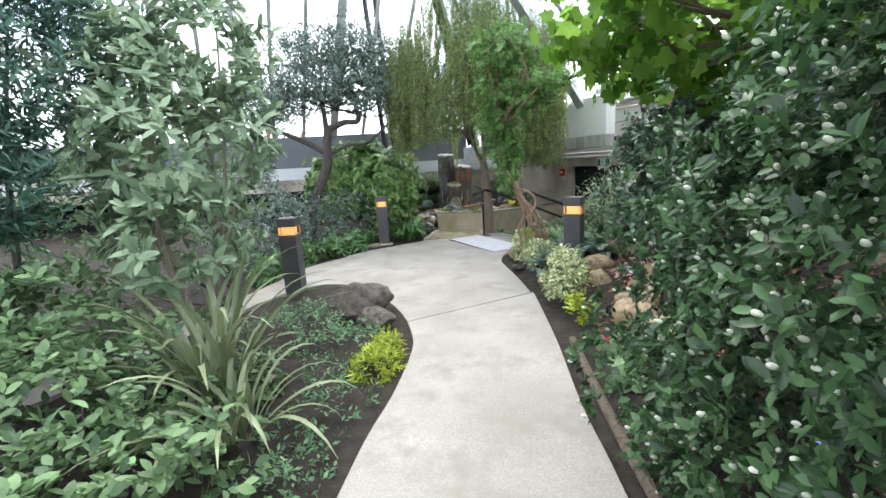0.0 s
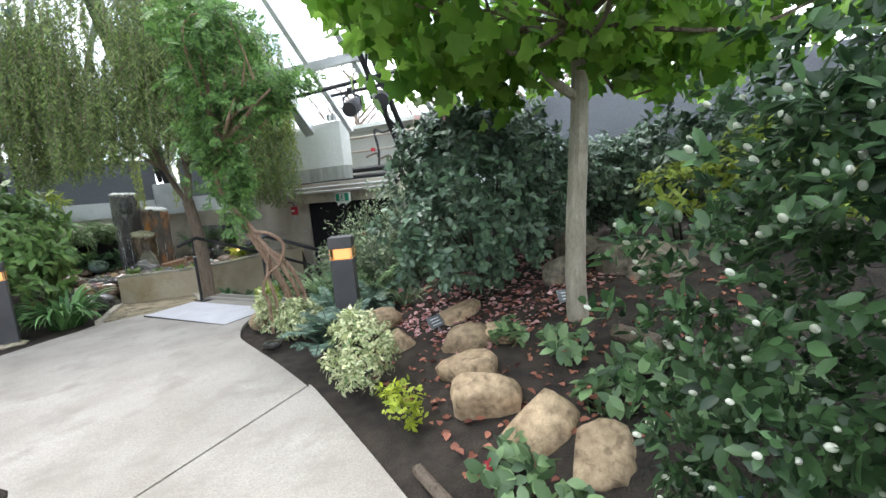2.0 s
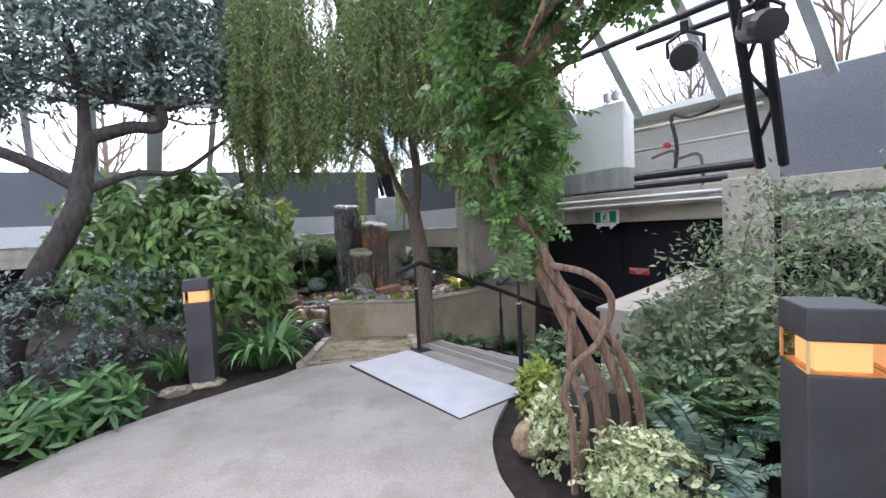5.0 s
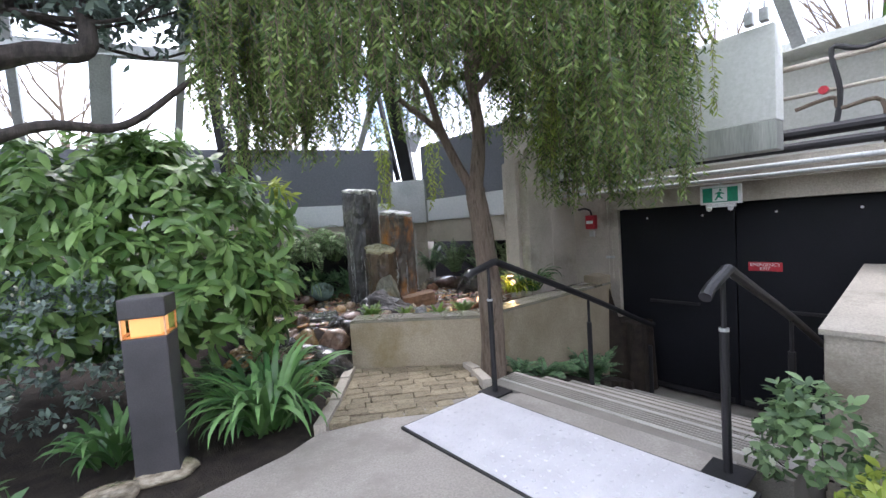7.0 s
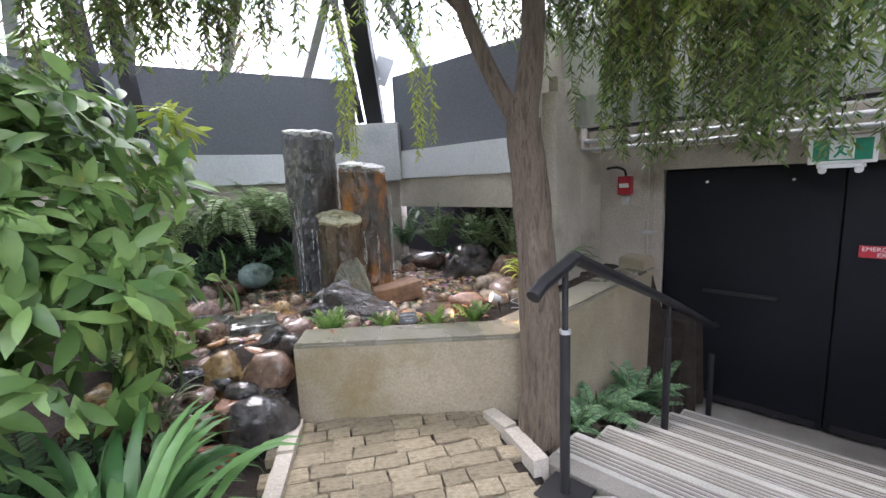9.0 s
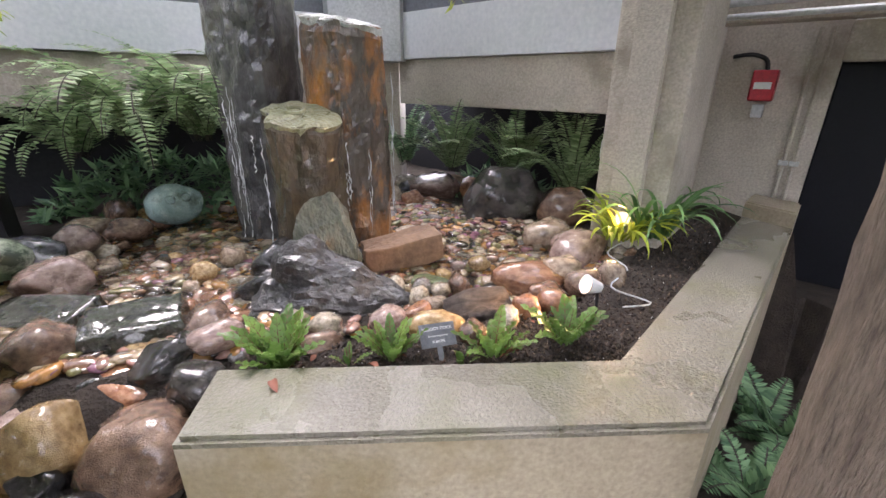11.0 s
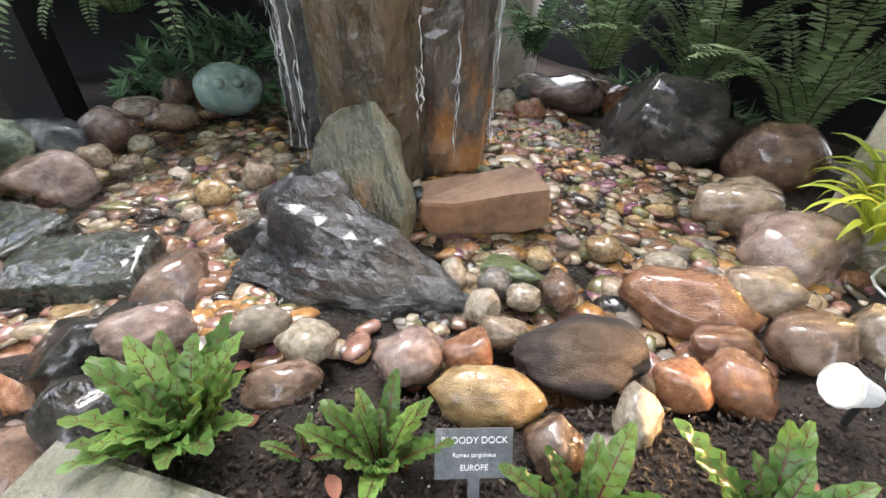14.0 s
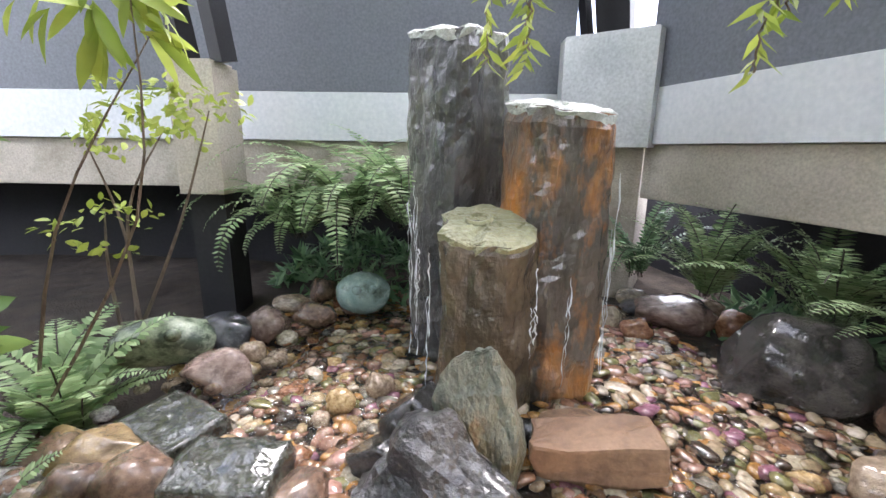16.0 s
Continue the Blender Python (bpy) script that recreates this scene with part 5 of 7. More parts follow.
def rosettes(p, d, per, splay, size, rs, droop=0.1, spread=0.03):
    """Leaves in whorls at the twig ends."""
    n = len(p)
    P = np.repeat(p, per, 0) + rs.normal(size=(n * per, 3)) * spread
    D = np.repeat(unit(d + rs.normal(size=d.shape) * 0.35 + np.array([0, 0, 0.25])), per, 0)
    side = unit(np.cross(D, rs.normal(size=D.shape)))
    s = splay * rs.uniform(0.6, 1.15, n * per)[:, None]
    axis = unit(D * np.cos(s) + side * np.sin(s) - np.array([0, 0, droop]))
    up = unit(D + np.array([0, 0, 0.4]) + rs.normal(size=D.shape) * 0.15)
    L = size * rs.uniform(0.65, 1.2, n * per)
    return frames(axis, up, L), P


def limbs_to(base, p, count, r, rs, name, material, parent, bend=0.15):
    """Stems from the base to some of the twig ends."""
    b = Vector(base)
    for i in rs.choice(len(p), min(count, len(p)), replace=False):
        e = Vector(p[i])
        m = b.lerp(e, 0.5) + Vector(rs.normal(size=3) * bend * (e - b).length * 0.5)
        pts = smooth_line([b + Vector((rs.uniform(-0.05, 0.05), rs.uniform(-0.05, 0.05), 0)), m, e], 4)
        part(name, tube(pts, [r * (1 - 0.75 * k / 8) for k in range(9)], 5), material, parent)


def shrub(name, label, category, base, clumps, tips, per, splay, template, size, material, seed, stems=6, stem_r=0.012, stem_mat=None, bumpy=0.3, inner=0.6, droop=0.1, spread=0.02, extra=()):
    rs = np.random.RandomState(seed)
    s = empty(name, label, category, Matrix.Translation(base))
    p, d = tips_on(clumps, tips, rs, bumpy, inner)
    m, q = rosettes(p, d, per, splay, size, rs, droop, spread)
    ob = new("foliage", spread_mesh("foliage", *template, m, q - np.array(base), material))
    ob.parent = s
    for nm, tmpl, frac, sz, mt, lab in extra:
        k = rs.choice(len(p), max(1, int(len(p) * frac)), replace=False)
        D = unit(d[k] + np.array([0, 0, 0.3]))
        mm = frames(D, rs.normal(size=D.shape), sz * rs.uniform(0.7, 1.2, len(k)))
        o2 = new(nm, spread_mesh(nm, *tmpl, mm, p[k] + d[k] * 0.02 - np.array(base), mt))
        o2.parent = s
        tagged(o2, lab, kind="stuff")
    limbs_to((0, 0, 0), p - np.array(base), stems, stem_r, rs, "stem", stem_mat or M_bark_dark, s)
    return s


def strap(name, label, category, base, count, length, width, material, seed, arch=0.9, upright=0.5, spread=0.06, group=""):
    """A clump of arching strap leaves, each a part."""
    rs = np.random.RandomState(seed)
    segs = 9
    s = empty(name, label, category, Matrix.Translation(base), group)
    for i in range(count):
        a = rs.uniform(0, 2 * math.pi)
        L = length * rs.uniform(0.55, 1.1)
        th = upright * rs.uniform(0.5, 1.5)
        bend = arch * rs.uniform(0.5, 1.4)
        o = np.array([math.cos(a), math.sin(a), 0])
        sd = np.array([-math.sin(a), math.cos(a), 0])
        p = o * spread * rs.uniform(0.2, 1) + sd * rs.uniform(-spread, spread)
        twist = rs.uniform(-0.5, 0.5)
        V, F = [], []
        for j in range(segs + 1):
            t = j / segs
            ang = th + bend * t * t * 1.3
            w = width * (0.55 + 0.9 * t - 1.45 * t ** 3) * (0.6 if t > 0.99 else 1) * 0.5
            w = max(w, 0.001)
            lift = np.array([0, 0, w * 0.5])
            tw = np.array([0, 0, w * twist * t])
            V += [p - sd * w + lift - tw, p, p + sd * w + lift + tw]
            p = p + (o * math.sin(ang) + sd * twist * 0.25 * t + np.array([0, 0, math.cos(ang)])) * (L / segs)
        for j in range(segs):
            b = 3 * j
            F += [(b, b + 1, b + 4), (b, b + 4, b + 3), (b + 1, b + 2, b + 5), (b + 1, b + 5, b + 4)]
        V = np.array(V)
        V[:, 2] = np.maximum(V[:, 2], 0.005)
        ob = new("leaf", np_mesh("leaf", V, F, material, True))
        ob.parent = s
    return s


def dock(base, count, length, seed):
    """A rosette of crinkled lance leaves, each with a dark red midrib and side veins."""
    rs = np.random.RandomState(seed)
    s = empty("bloody_dock", "red-veined bloody dock with upright crinkled leaves in dark soil", "plant", Matrix.Translation(base), "bloody docks")
    rows, half = 18, 4
    for i in range(count):
        a = 2 * math.pi * (i + rs.uniform(-0.3, 0.3)) / count * 3.0
        inner = i / count
        L = length * rs.uniform(0.75, 1.1) * (1.0 if inner < 0.7 else 0.7)
        th = (0.08 + 0.72 * (1 - inner)) * rs.uniform(0.8, 1.1)
        bend = rs.uniform(0.3, 0.9)
        width = L * rs.uniform(0.19, 0.25)
        o, sd = np.array([math.cos(a), math.sin(a), 0]), np.array([-math.sin(a), math.cos(a), 0])
        p = o * 0.012
        V, F, VV, VF = [], [], [], []
        ph = rs.uniform(0, 6)
        for j in range(rows + 1):
            t = j / rows
            ang = th + bend * t * t
            ax = o * math.sin(ang) + np.array([0, 0, math.cos(ang)])
            nr = -o * math.cos(ang) + np.array([0, 0, math.sin(ang)])
            blade_t = max(0.0, (t - 0.18) / 0.82)
            w = width / 2 * (max(0.0, math.sin(math.pi * min(1, blade_t ** 0.8 * 0.97 + 0.02))) ** 0.7) + 0.0025
            for k in range(-half, half + 1):
                u = k / half
                frill = 0.20 * w * math.sin(j * 2.1 + ph + u * 2) * abs(u) ** 1.5 * 2
                puff = 0.15 * w * math.sin(j * 2.6 - abs(u) * 3.2) * (1 - abs(u) * 0.3)
                V.append(p + sd * u * w + nr * (0.30 * w * abs(u) + frill + puff))
            VV += [p - sd * 0.0022 * (1.1 - t) + nr * 0.0016, p + sd * 0.0022 * (1.1 - t) + nr * 0.0016]
            p = p + ax * (L / rows)
        n = 2 * half + 1
        for j in range(rows):
            for k in range(n - 1):
                b = j * n + k
                F += [(b, b + 1, b + n + 1), (b, b + n + 1, b + n)]
            VF += [(2 * j, 2 * j + 1, 2 * j + 3), (2 * j, 2 * j + 3, 2 * j + 2)]
        for j in range(5, rows - 2, 2):
            for sg in (-1, 1):
                b0 = len(VV)
                for q in range(4):
                    k, jj = sg * q, min(rows, j + (q + 1) // 2)
                    c = np.array(V[jj * n + half + k]) + nr * 0.0014
                    VV += [c, c + (np.array(V[min(rows, jj + 1) * n + half + k]) - np.array(V[jj * n + half + k])) * 0.16]
                for q in range(3):
                    VF += [(b0 + 2 * q, b0 + 2 * q + 1, b0 + 2 * q + 3), (b0 + 2 * q, b0 + 2 * q + 3, b0 + 2 * q + 2)]
        lf = new("leaf", np_mesh("leaf", np.array(V), F, L_dock, True))
        lf.parent = s
        vn = new("midrib", np_mesh("midrib", np.array(VV), VF, L_vein))
        vn.parent = lf
        tagged(vn, "dark red branching midrib")
    return s


def fern(label, base, count, length, material, seed, arch=1.3, lean=(0, 0), pinna=0.16, group="ferns", name="fern"):
    """Arching fronds with paired leaflets."""
    rs = np.random.RandomState(seed)
    s = empty(name, label, "fern", Matrix.Translation(base), group)
    tmpl = ([(0, 0, 0), (-0.13, 0.25, 0), (0.13, 0.25, 0), (-0.1, 0.7, 0), (0.1, 0.7, 0), (0, 1, -0.05)], [(0, 2, 1), (1, 2, 4), (1, 4, 3), (3, 4, 5)])
    for i in range(count):
        P, A, U_, Z, V, F = [], [], [], [], [], []
        a = rs.uniform(0, 2 * math.pi)
        o = np.array([math.cos(a) + lean[0], math.sin(a) + lean[1], 0])
        o = o / np.linalg.norm(o)
        sd = np.array([-o[1], o[0], 0])
        L = length * rs.uniform(0.6, 1.1)
        th, bend = rs.uniform(0.15, 0.75), arch * rs.uniform(0.6, 1.3)
        p = np.array([rs.uniform(-0.05, 0.05), rs.uniform(-0.05, 0.05), 0])
        n = 34
        for j in range(n + 1):
            t = j / n
            ang = th + bend * t ** 1.5
            step = o * math.sin(ang) + np.array([0, 0, math.cos(ang)])
            nrm = -o * math.cos(ang) + np.array([0, 0, math.sin(ang)])
            V += [p - sd * 0.003, p + sd * 0.003]
            if t > 0.08:
                w = pinna * L * (math.sin(math.pi * min(1, 0.12 + 0.86 * t)) ** 0.6) + 0.004
                for sg in (-1, 1):
                    P.append(p)
                    A.append(sd * sg + step * 0.3 + rs.normal(size=3) * 0.08)
                    U_.append(nrm + rs.normal(size=3) * 0.15)
                    Z.append(w)
            p = p + step * (L / n)
        for j in range(n):
            b = 2 * j
            F += [(b, b + 1, b + 3), (b, b + 3, b + 2)]
        ob = new("frond", spread_mesh("frond", *tmpl, frames(np.array(A), np.array(U_), np.array(Z)), np.array(P), material))
        ob.parent = s
        o2 = new("midrib", np_mesh("midrib", np.array(V), F, M_bark_dark))
        o2.parent = ob
    return s


L_hedge = leaf("hedge_leaf", (0.016, 0.045, 0.018), (0.105, 0.205, 0.08), 0.36, 0.40)
L_sage = leaf("sage_leaf", (0.138, 0.213, 0.125), (0.375, 0.488, 0.312), 0.5, 0.3)
L_conifer = leaf("conifer_leaf", (0.027, 0.076, 0.054), (0.085, 0.187, 0.128), 0.6, 0.2)
L_cover = leaf("ground_cover_leaf", (0.072, 0.138, 0.065), (0.290, 0.435, 0.203), 0.45, 0.3)
L_phorm = leaf("flax_leaf", (0.13, 0.17, 0.085), (0.34, 0.385, 0.225), 0.42, 0.2)
L_lime = leaf("lime_leaf", (0.250, 0.330, 0.030), (0.550, 0.620, 0.080), 0.5, 0.35)
L_aucuba = leaf("aucuba_leaf", (0.075, 0.17, 0.045), (0.29, 0.46, 0.15), 0.36, 0.3)
L_clivia = leaf("clivia_leaf", (0.05, 0.145, 0.045), (0.19, 0.36, 0.125), 0.33, 0.25)
L_olive = leaf("olive_leaf", (0.072, 0.112, 0.096), (0.224, 0.304, 0.248), 0.45, 0.2)
L_weep = leaf("weeping_leaf", (0.045, 0.105, 0.03), (0.31, 0.42, 0.125), 0.45, 0.42)
L_vine = leaf("vine_leaf", (0.055, 0.14, 0.038), (0.21, 0.37, 0.10), 0.42, 0.4)
L_broad = leaf("broad_leaf", (0.08, 0.20, 0.026), (0.29, 0.48, 0.085), 0.4, 0.7)
L_camellia = leaf("camellia_leaf", (0.045, 0.095, 0.058), (0.165, 0.255, 0.155), 0.30, 0.15)
L_greyshrub = leaf("grey_shrub_leaf", (0.091, 0.143, 0.078), (0.312, 0.390, 0.221), 0.5, 0.3)
L_varieg = leaf("variegated_leaf", (0.36, 0.40, 0.20), (0.74, 0.75, 0.47), 0.4, 0.3, mottle=(0.12, 0.24, 0.07))
L_fern = leaf("fern_leaf", (0.17, 0.30, 0.13), (0.50, 0.65, 0.36), 0.5, 0.42)
L_fern_dark = leaf("dark_fern_leaf", (0.055, 0.14, 0.07), (0.21, 0.37, 0.18), 0.5, 0.3)
L_silver = leaf("silver_fern_leaf", (0.09, 0.165, 0.125), (0.27, 0.39, 0.30), 0.45, 0.25)
L_dock = leaf("dock_leaf", (0.07, 0.16, 0.035), (0.20, 0.35, 0.09), 0.30, 0.3)
L_white = leaf("white_bud", (0.550, 0.580, 0.450), (0.780, 0.800, 0.680), 0.5, 0.3)
L_blue = leaf("blue_flower", (0.220, 0.280, 0.680), (0.360, 0.420, 0.850), 0.5, 0.3)
L_pink = leaf("pink_petal", (0.620, 0.250, 0.260), (0.860, 0.550, 0.540), 0.5, 0.3)
L_red = leaf("red_flower", (0.500, 0.030, 0.050), (0.700, 0.080, 0.120), 0.5, 0.3)
L_brownleaf = leaf("dry_leaf", (0.170, 0.055, 0.035), (0.42, 0.17, 0.11), 0.7, 0.1)
L_vein = surface("dark_red_vein", (0.09, 0.015, 0.018), (0.17, 0.035, 0.04), 20, 90, 0.5, 0.1)
L_yellowgreen = leaf("yellow_green_leaf", (0.240, 0.340, 0.050), (0.520, 0.600, 0.140), 0.45, 0.35)
BUD = (ICO_V, ICO_F)
BUDS = ([(x * 0.3, y * 0.5 + 0.5, z * 0.3) for x, y, z in ICO_V], ICO_F)
FLOWER = lobed(0.25)

# hedge on the right of the walk, with pale buds and blue flowers
shrub("hedge_shrub", "tall dark green glossy shrub with whitish shoot tips beside the path", "shrub", (2.9, 0.7, 0.0),
      [(2.85, 0.75, 1.0, 0.86, 1.25, 1.1), (2.75, 1.55, 0.85, 0.72, 0.75, 0.95), (2.95, -0.6, 1.2, 0.9, 0.9, 1.2), (2.6, 1.0, 0.45, 0.55, 1.1, 0.5), (3.1, 0.7, 2.1, 0.9, 1.2, 0.7), (2.55, -0.2, 0.6, 0.55, 0.9, 0.6), (3.3, -1.2, 1.9, 0.9, 0.9, 1.2), (2.5, 1.85, 0.75, 0.45, 0.42, 0.75)],
      9800, 10, 1.05, OVAL, 0.046, L_hedge, 21, 16, 0.014, bumpy=0.5, inner=0.72, spread=0.012,
      extra=(("buds", BUDS, 0.5, 0.022, L_white, "whitish opening buds"), ("flowers", BUD, 0.0025, 0.022, L_blue, "pale blue flowers")))
# left island: pale shrub, conifer, flax, ground cover
shrub("sage_shrub", "pale sage green shrub with whorled leaves", "shrub", (-0.95, 2.95, 0.0),
      [(-1.0, 3.0, 1.55, 0.62, 0.6, 0.62), (-0.85, 2.75, 1.0, 0.5, 0.5, 0.4), (-1.3, 3.3, 2.1, 0.6, 0.6, 0.6), (-0.9, 3.4, 2.5, 0.5, 0.5, 0.5), (-0.72, 3.2, 1.75, 0.4, 0.4, 0.5)],
      520, 10, 1.15, blade(0.36, 0.1, 0.2), 0.125, L_sage, 22, 7, 0.024, M_bark_pale, 0.4, 0.55, spread=0.02)
shrub("conifer", "dark blue-green feathery conifer", "conifer", (-2.3, 2.7, 0.0), [(-2.2, 2.8, 2.4, 0.8, 0.9, 1.0), (-2.1, 2.2, 1.5, 0.7, 0.6, 0.6), (-2.6, 3.2, 3.2, 0.9, 0.9, 0.8)],
      1500, 12, 1.0, SLIM, 0.11, L_conifer, 23, 6, 0.04, M_bark_dark, 0.5, 0.5, spread=0.05)
shrub("leafy_shrub", "grey-green flowering shrub behind the sage shrub", "shrub", (-1.5, 4.2, 0.0), [(-1.75, 4.3, 0.75, 0.4, 0.5, 0.6), (-2.4, 4.6, 1.7, 0.7, 0.7, 0.8), (-2.9, 3.9, 0.9, 0.6, 0.6, 0.9)], 900, 9, 1.0, SMALL, 0.07, L_cover, 24, 6, 0.016)
shrub("ground_cover", "low mixed green ground cover under the shrubs", "ground cover", (-0.3, 1.4, 0.0),
      [(-0.25, 1.25, 0.1, 0.65, 0.6, 0.32), (-1.0, 1.6, 0.2, 0.7, 0.8, 0.5), (-1.7, 2.2, 0.35, 0.8, 0.8, 0.6), (-1.5, 1.0, 0.3, 0.9, 0.7, 0.6), (-0.5, 2.4, 0.0, 0.5, 0.5, 0.18), (-0.15, 0.75, 0.15, 0.6, 0.5, 0.33)],
      1900, 7, 1.1, blade(0.5, 0.1, 0.15), 0.075, L_cover, 25, 8, 0.008, bumpy=0.5, inner=0.6)
shrub("ground_cover", "dark low ground cover on the island bed", "ground cover", (0.1, 3.2, 0.0), [(0.1, 3.25, 0.0, 0.45, 0.4, 0.10), (-0.4, 3.6, 0.0, 0.6, 0.6, 0.16), (0.35, 2.3, 0.0, 0.3, 0.5, 0.10), (0.4, 1.4, 0.0, 0.25, 0.5, 0.12)], 620, 7, 1.2, SMALL, 0.045, L_fern_dark, 26, 2, 0.004)
shrub("lime_plant", "low bright yellow-green feathery plant at the path edge", "plant", (0.52, 2.85, 0.0), [(0.52, 2.85, 0.0, 0.18, 0.26, 0.09), (0.5, 3.25, 0.0, 0.1, 0.12, 0.06)], 170, 8, 1.0, SLIM, 0.07, L_lime, 27, 2, 0.003)
strap("flax", "tall sword-leaved flax with bleached arching leaves", "plant", (-0.42, 2.35, 0.0), 46, 1.25, 0.05, L_phorm, 28, 1.15, 0.42, 0.12)
strap("flax", "small drooping flax by the path edge", "plant", (0.0, 1.95, 0.0), 26, 0.85, 0.04, L_phorm, 29, 1.5, 0.6, 0.08)
# left of the walk, beyond the side branch
shrub("spotted_shrub", "small-leaved grey-green shrub flecked with white", "shrub", (-2.3, 7.6, 0.0), [(-2.25, 8.0, 0.45, 0.75, 0.6, 0.55), (-2.3, 7.0, 0.45, 0.65, 0.75, 0.6), (-2.4, 6.0, 0.45, 0.6, 0.7, 0.6), (-1.75, 8.75, 0.5, 0.5, 0.5, 0.5), (-3.2, 7.4, 0.8, 0.7, 1.2, 0.9)],
      1900, 8, 1.1, SMALL, 0.062, L_olive, 30, 8, 0.01, extra=(("buds", BUDS, 0.25, 0.03, L_white, "white flecks"),))
shrub("hellebore", "low dark green palmate-leaved plant at the path edge", "plant", (-1.3, 7.45, 0.0), [(-1.28, 7.5, 0.08, 0.25, 0.24, 0.2), (-1.5, 7.15, 0.08, 0.25, 0.24, 0.2), (-1.75, 6.6, 0.08, 0.2, 0.3, 0.2), (-1.85, 5.6, 0.08, 0.2, 0.4, 0.2)], 170, 8, 1.35, blade(0.26, 0.1, 0.3), 0.15, L_clivia, 31, 4, 0.006, inner=0.7)
strap("clivia", "lush clump of strap-leaved lilies beside the bollard", "plant", (-0.48, 8.74, -0.08), 120, 0.66, 0.058, L_clivia, 32, 1.7, 0.45, 0.14, "lily clumps")
strap("clivia", "lush clump of strap-leaved lilies by the stones", "plant", (-0.62, 9.18, -0.08), 60, 0.5, 0.05, L_clivia, 33, 1.6, 0.45, 0.12, "lily clumps")
strap("clivia", "clump of strap-leaved lilies behind the bollard", "plant", (-1.25, 8.45, -0.06), 50, 0.42, 0.05, L_clivia, 34, 1.5, 0.45, 0.1, "lily clumps")
strap("spider_plant", "dry narrow-leaved tuft above the cascade", "plant", (-0.75, 9.75, 0.0), 40, 0.38, 0.02, L_phorm, 35, 1.6, 0.5, 0.06)
shrub("aucuba", "large rounded shrub with broad glossy green leaves", "shrub", (-1.5, 9.7, 0.0),
      [(-1.35, 9.65, 1.05, 0.82, 0.72, 0.82), (-2.2, 9.5, 1.0, 0.8, 0.7, 0.85), (-1.05, 9.45, 0.7, 0.6, 0.5, 0.55), (-1.75, 9.8, 1.45, 0.7, 0.6, 0.6)], 950, 8, 1.2, blade(0.36, 0.12, 0.3), 0.158, L_aucuba, 36, 12, 0.018, bumpy=0.4, inner=0.7, droop=0.5)
fern("dark green fern under the broad-leaved shrub", (-1.05, 9.35, -0.05), 16, 0.45, L_fern_dark, 37)
fern("bright fern beside the pond edge", (-1.25, 10.62, 0.1), 22, 0.6, L_fern, 38)
fern("small fern by the pond edge", (-0.95, 10.2, 0.05), 14, 0.4, L_fern, 39)
# ferns behind the pond
for i, (x, y, z, n, ln, k, ar) in enumerate(((-0.80, 12.0, 0.74, 36, 0.95, 0, 2.1), (-0.45, 12.1, 0.72, 32, 0.9, 0, 2.0), (-1.08, 11.92, 0.66, 26, 0.85, 0, 2.1), (0.0, 12.3, 0.55, 20, 0.7, 1, 1.8), (1.72, 11.98, 0.40, 34, 0.8, 0, 1.1), (2.0, 11.62, 0.36, 30, 0.75, 0, 1.1), (1.32, 12.28, 0.42, 28, 0.72, 0, 1.15), (0.95, 12.5, 0.45, 18, 0.65, 1, 1.5))):
    fern("arching sword fern below the wall behind the pond", (x, y, z), n, ln, (L_fern, L_fern_dark)[k], 40 + i, ar, (0, -0.5), 0.085)
shrub("fern_mound", "dark fern mass on the bank behind the pond", "fern", (-0.8, 12.4, 0.0), [(-0.8, 12.45, 0.25, 0.8, 0.3, 0.3), (1.75, 12.35, 0.15, 0.5, 0.3, 0.2)], 320, 7, 1.1, SLIM, 0.14, L_fern_dark, 50, 3, 0.005)
shrub("berry_shrub", "open twiggy shrub with yellow-tinted leaves by the pond", "shrub", (-1.5, 11.1, 0.2), [(-1.15, 11.25, 1.35, 0.22, 0.2, 0.14), (-1.6, 11.3, 1.3, 0.2, 0.2, 0.2), (-1.42, 11.05, 0.85, 0.2, 0.2, 0.12)], 60, 6, 1.1, blade(0.5), 0.055, L_yellowgreen, 51, 4, 0.012, M_bark)
shrub("lance_shrub", "shrub with long drooping bright green lance leaves", "shrub", (-1.3, 10.5, 0.1), [(-0.86, 10.72, 1.62, 0.16, 0.16, 0.16)], 14, 6, 0.9, blade(0.22, 0.1, 0.3), 0.17, L_yellowgreen, 52, 2, 0.008, M_bark, droop=0.6)

# planting inside the planter
for i, (x, y, n, ln) in enumerate(((0.16, 10.08, 26, 0.195), (0.49, 10.06, 16, 0.155), (0.80, 9.99, 15, 0.16), (1.06, 10.0, 17, 0.195), (0.36, 10.07, 5, 0.08), (0.70, 9.99, 5, 0.08))):
    dock((x, y, 0.275), n, ln, 60 + i)
strap("lily_tuft", "strap-leaved tuft at the corner of the planter", "plant", (1.98, 10.78, 0.33), 56, 0.5, 0.03, L_clivia, 66, 1.7, 0.5, 0.09)
# Lime leaf colour carries the spotlight's yellow glow on this tuft.
strap("yellow_tuft", "narrow-leaved tuft round a spotlight, its yellow light put into the leaf colour", "plant", (1.80, 10.76, 0.33), 70, 0.36, 0.026, L_lime, 67, 1.9, 0.55, 0.07)
sign = empty("plant_label", "grey engraved plant label on a short stake", "label", pose(0.637, 10.055, 0.35, 52, 4, 8) @ Matrix.Diagonal((0.74, 0.74, 0.74, 1)))
part("plate", box(-0.08, 0.08, -0.05, 0.05, -0.002, 0.002, 0.001), M_plate, sign)
part("stake", box(-0.012, 0.012, -0.11, -0.05, -0.0015, 0.0015), M_plate, sign)
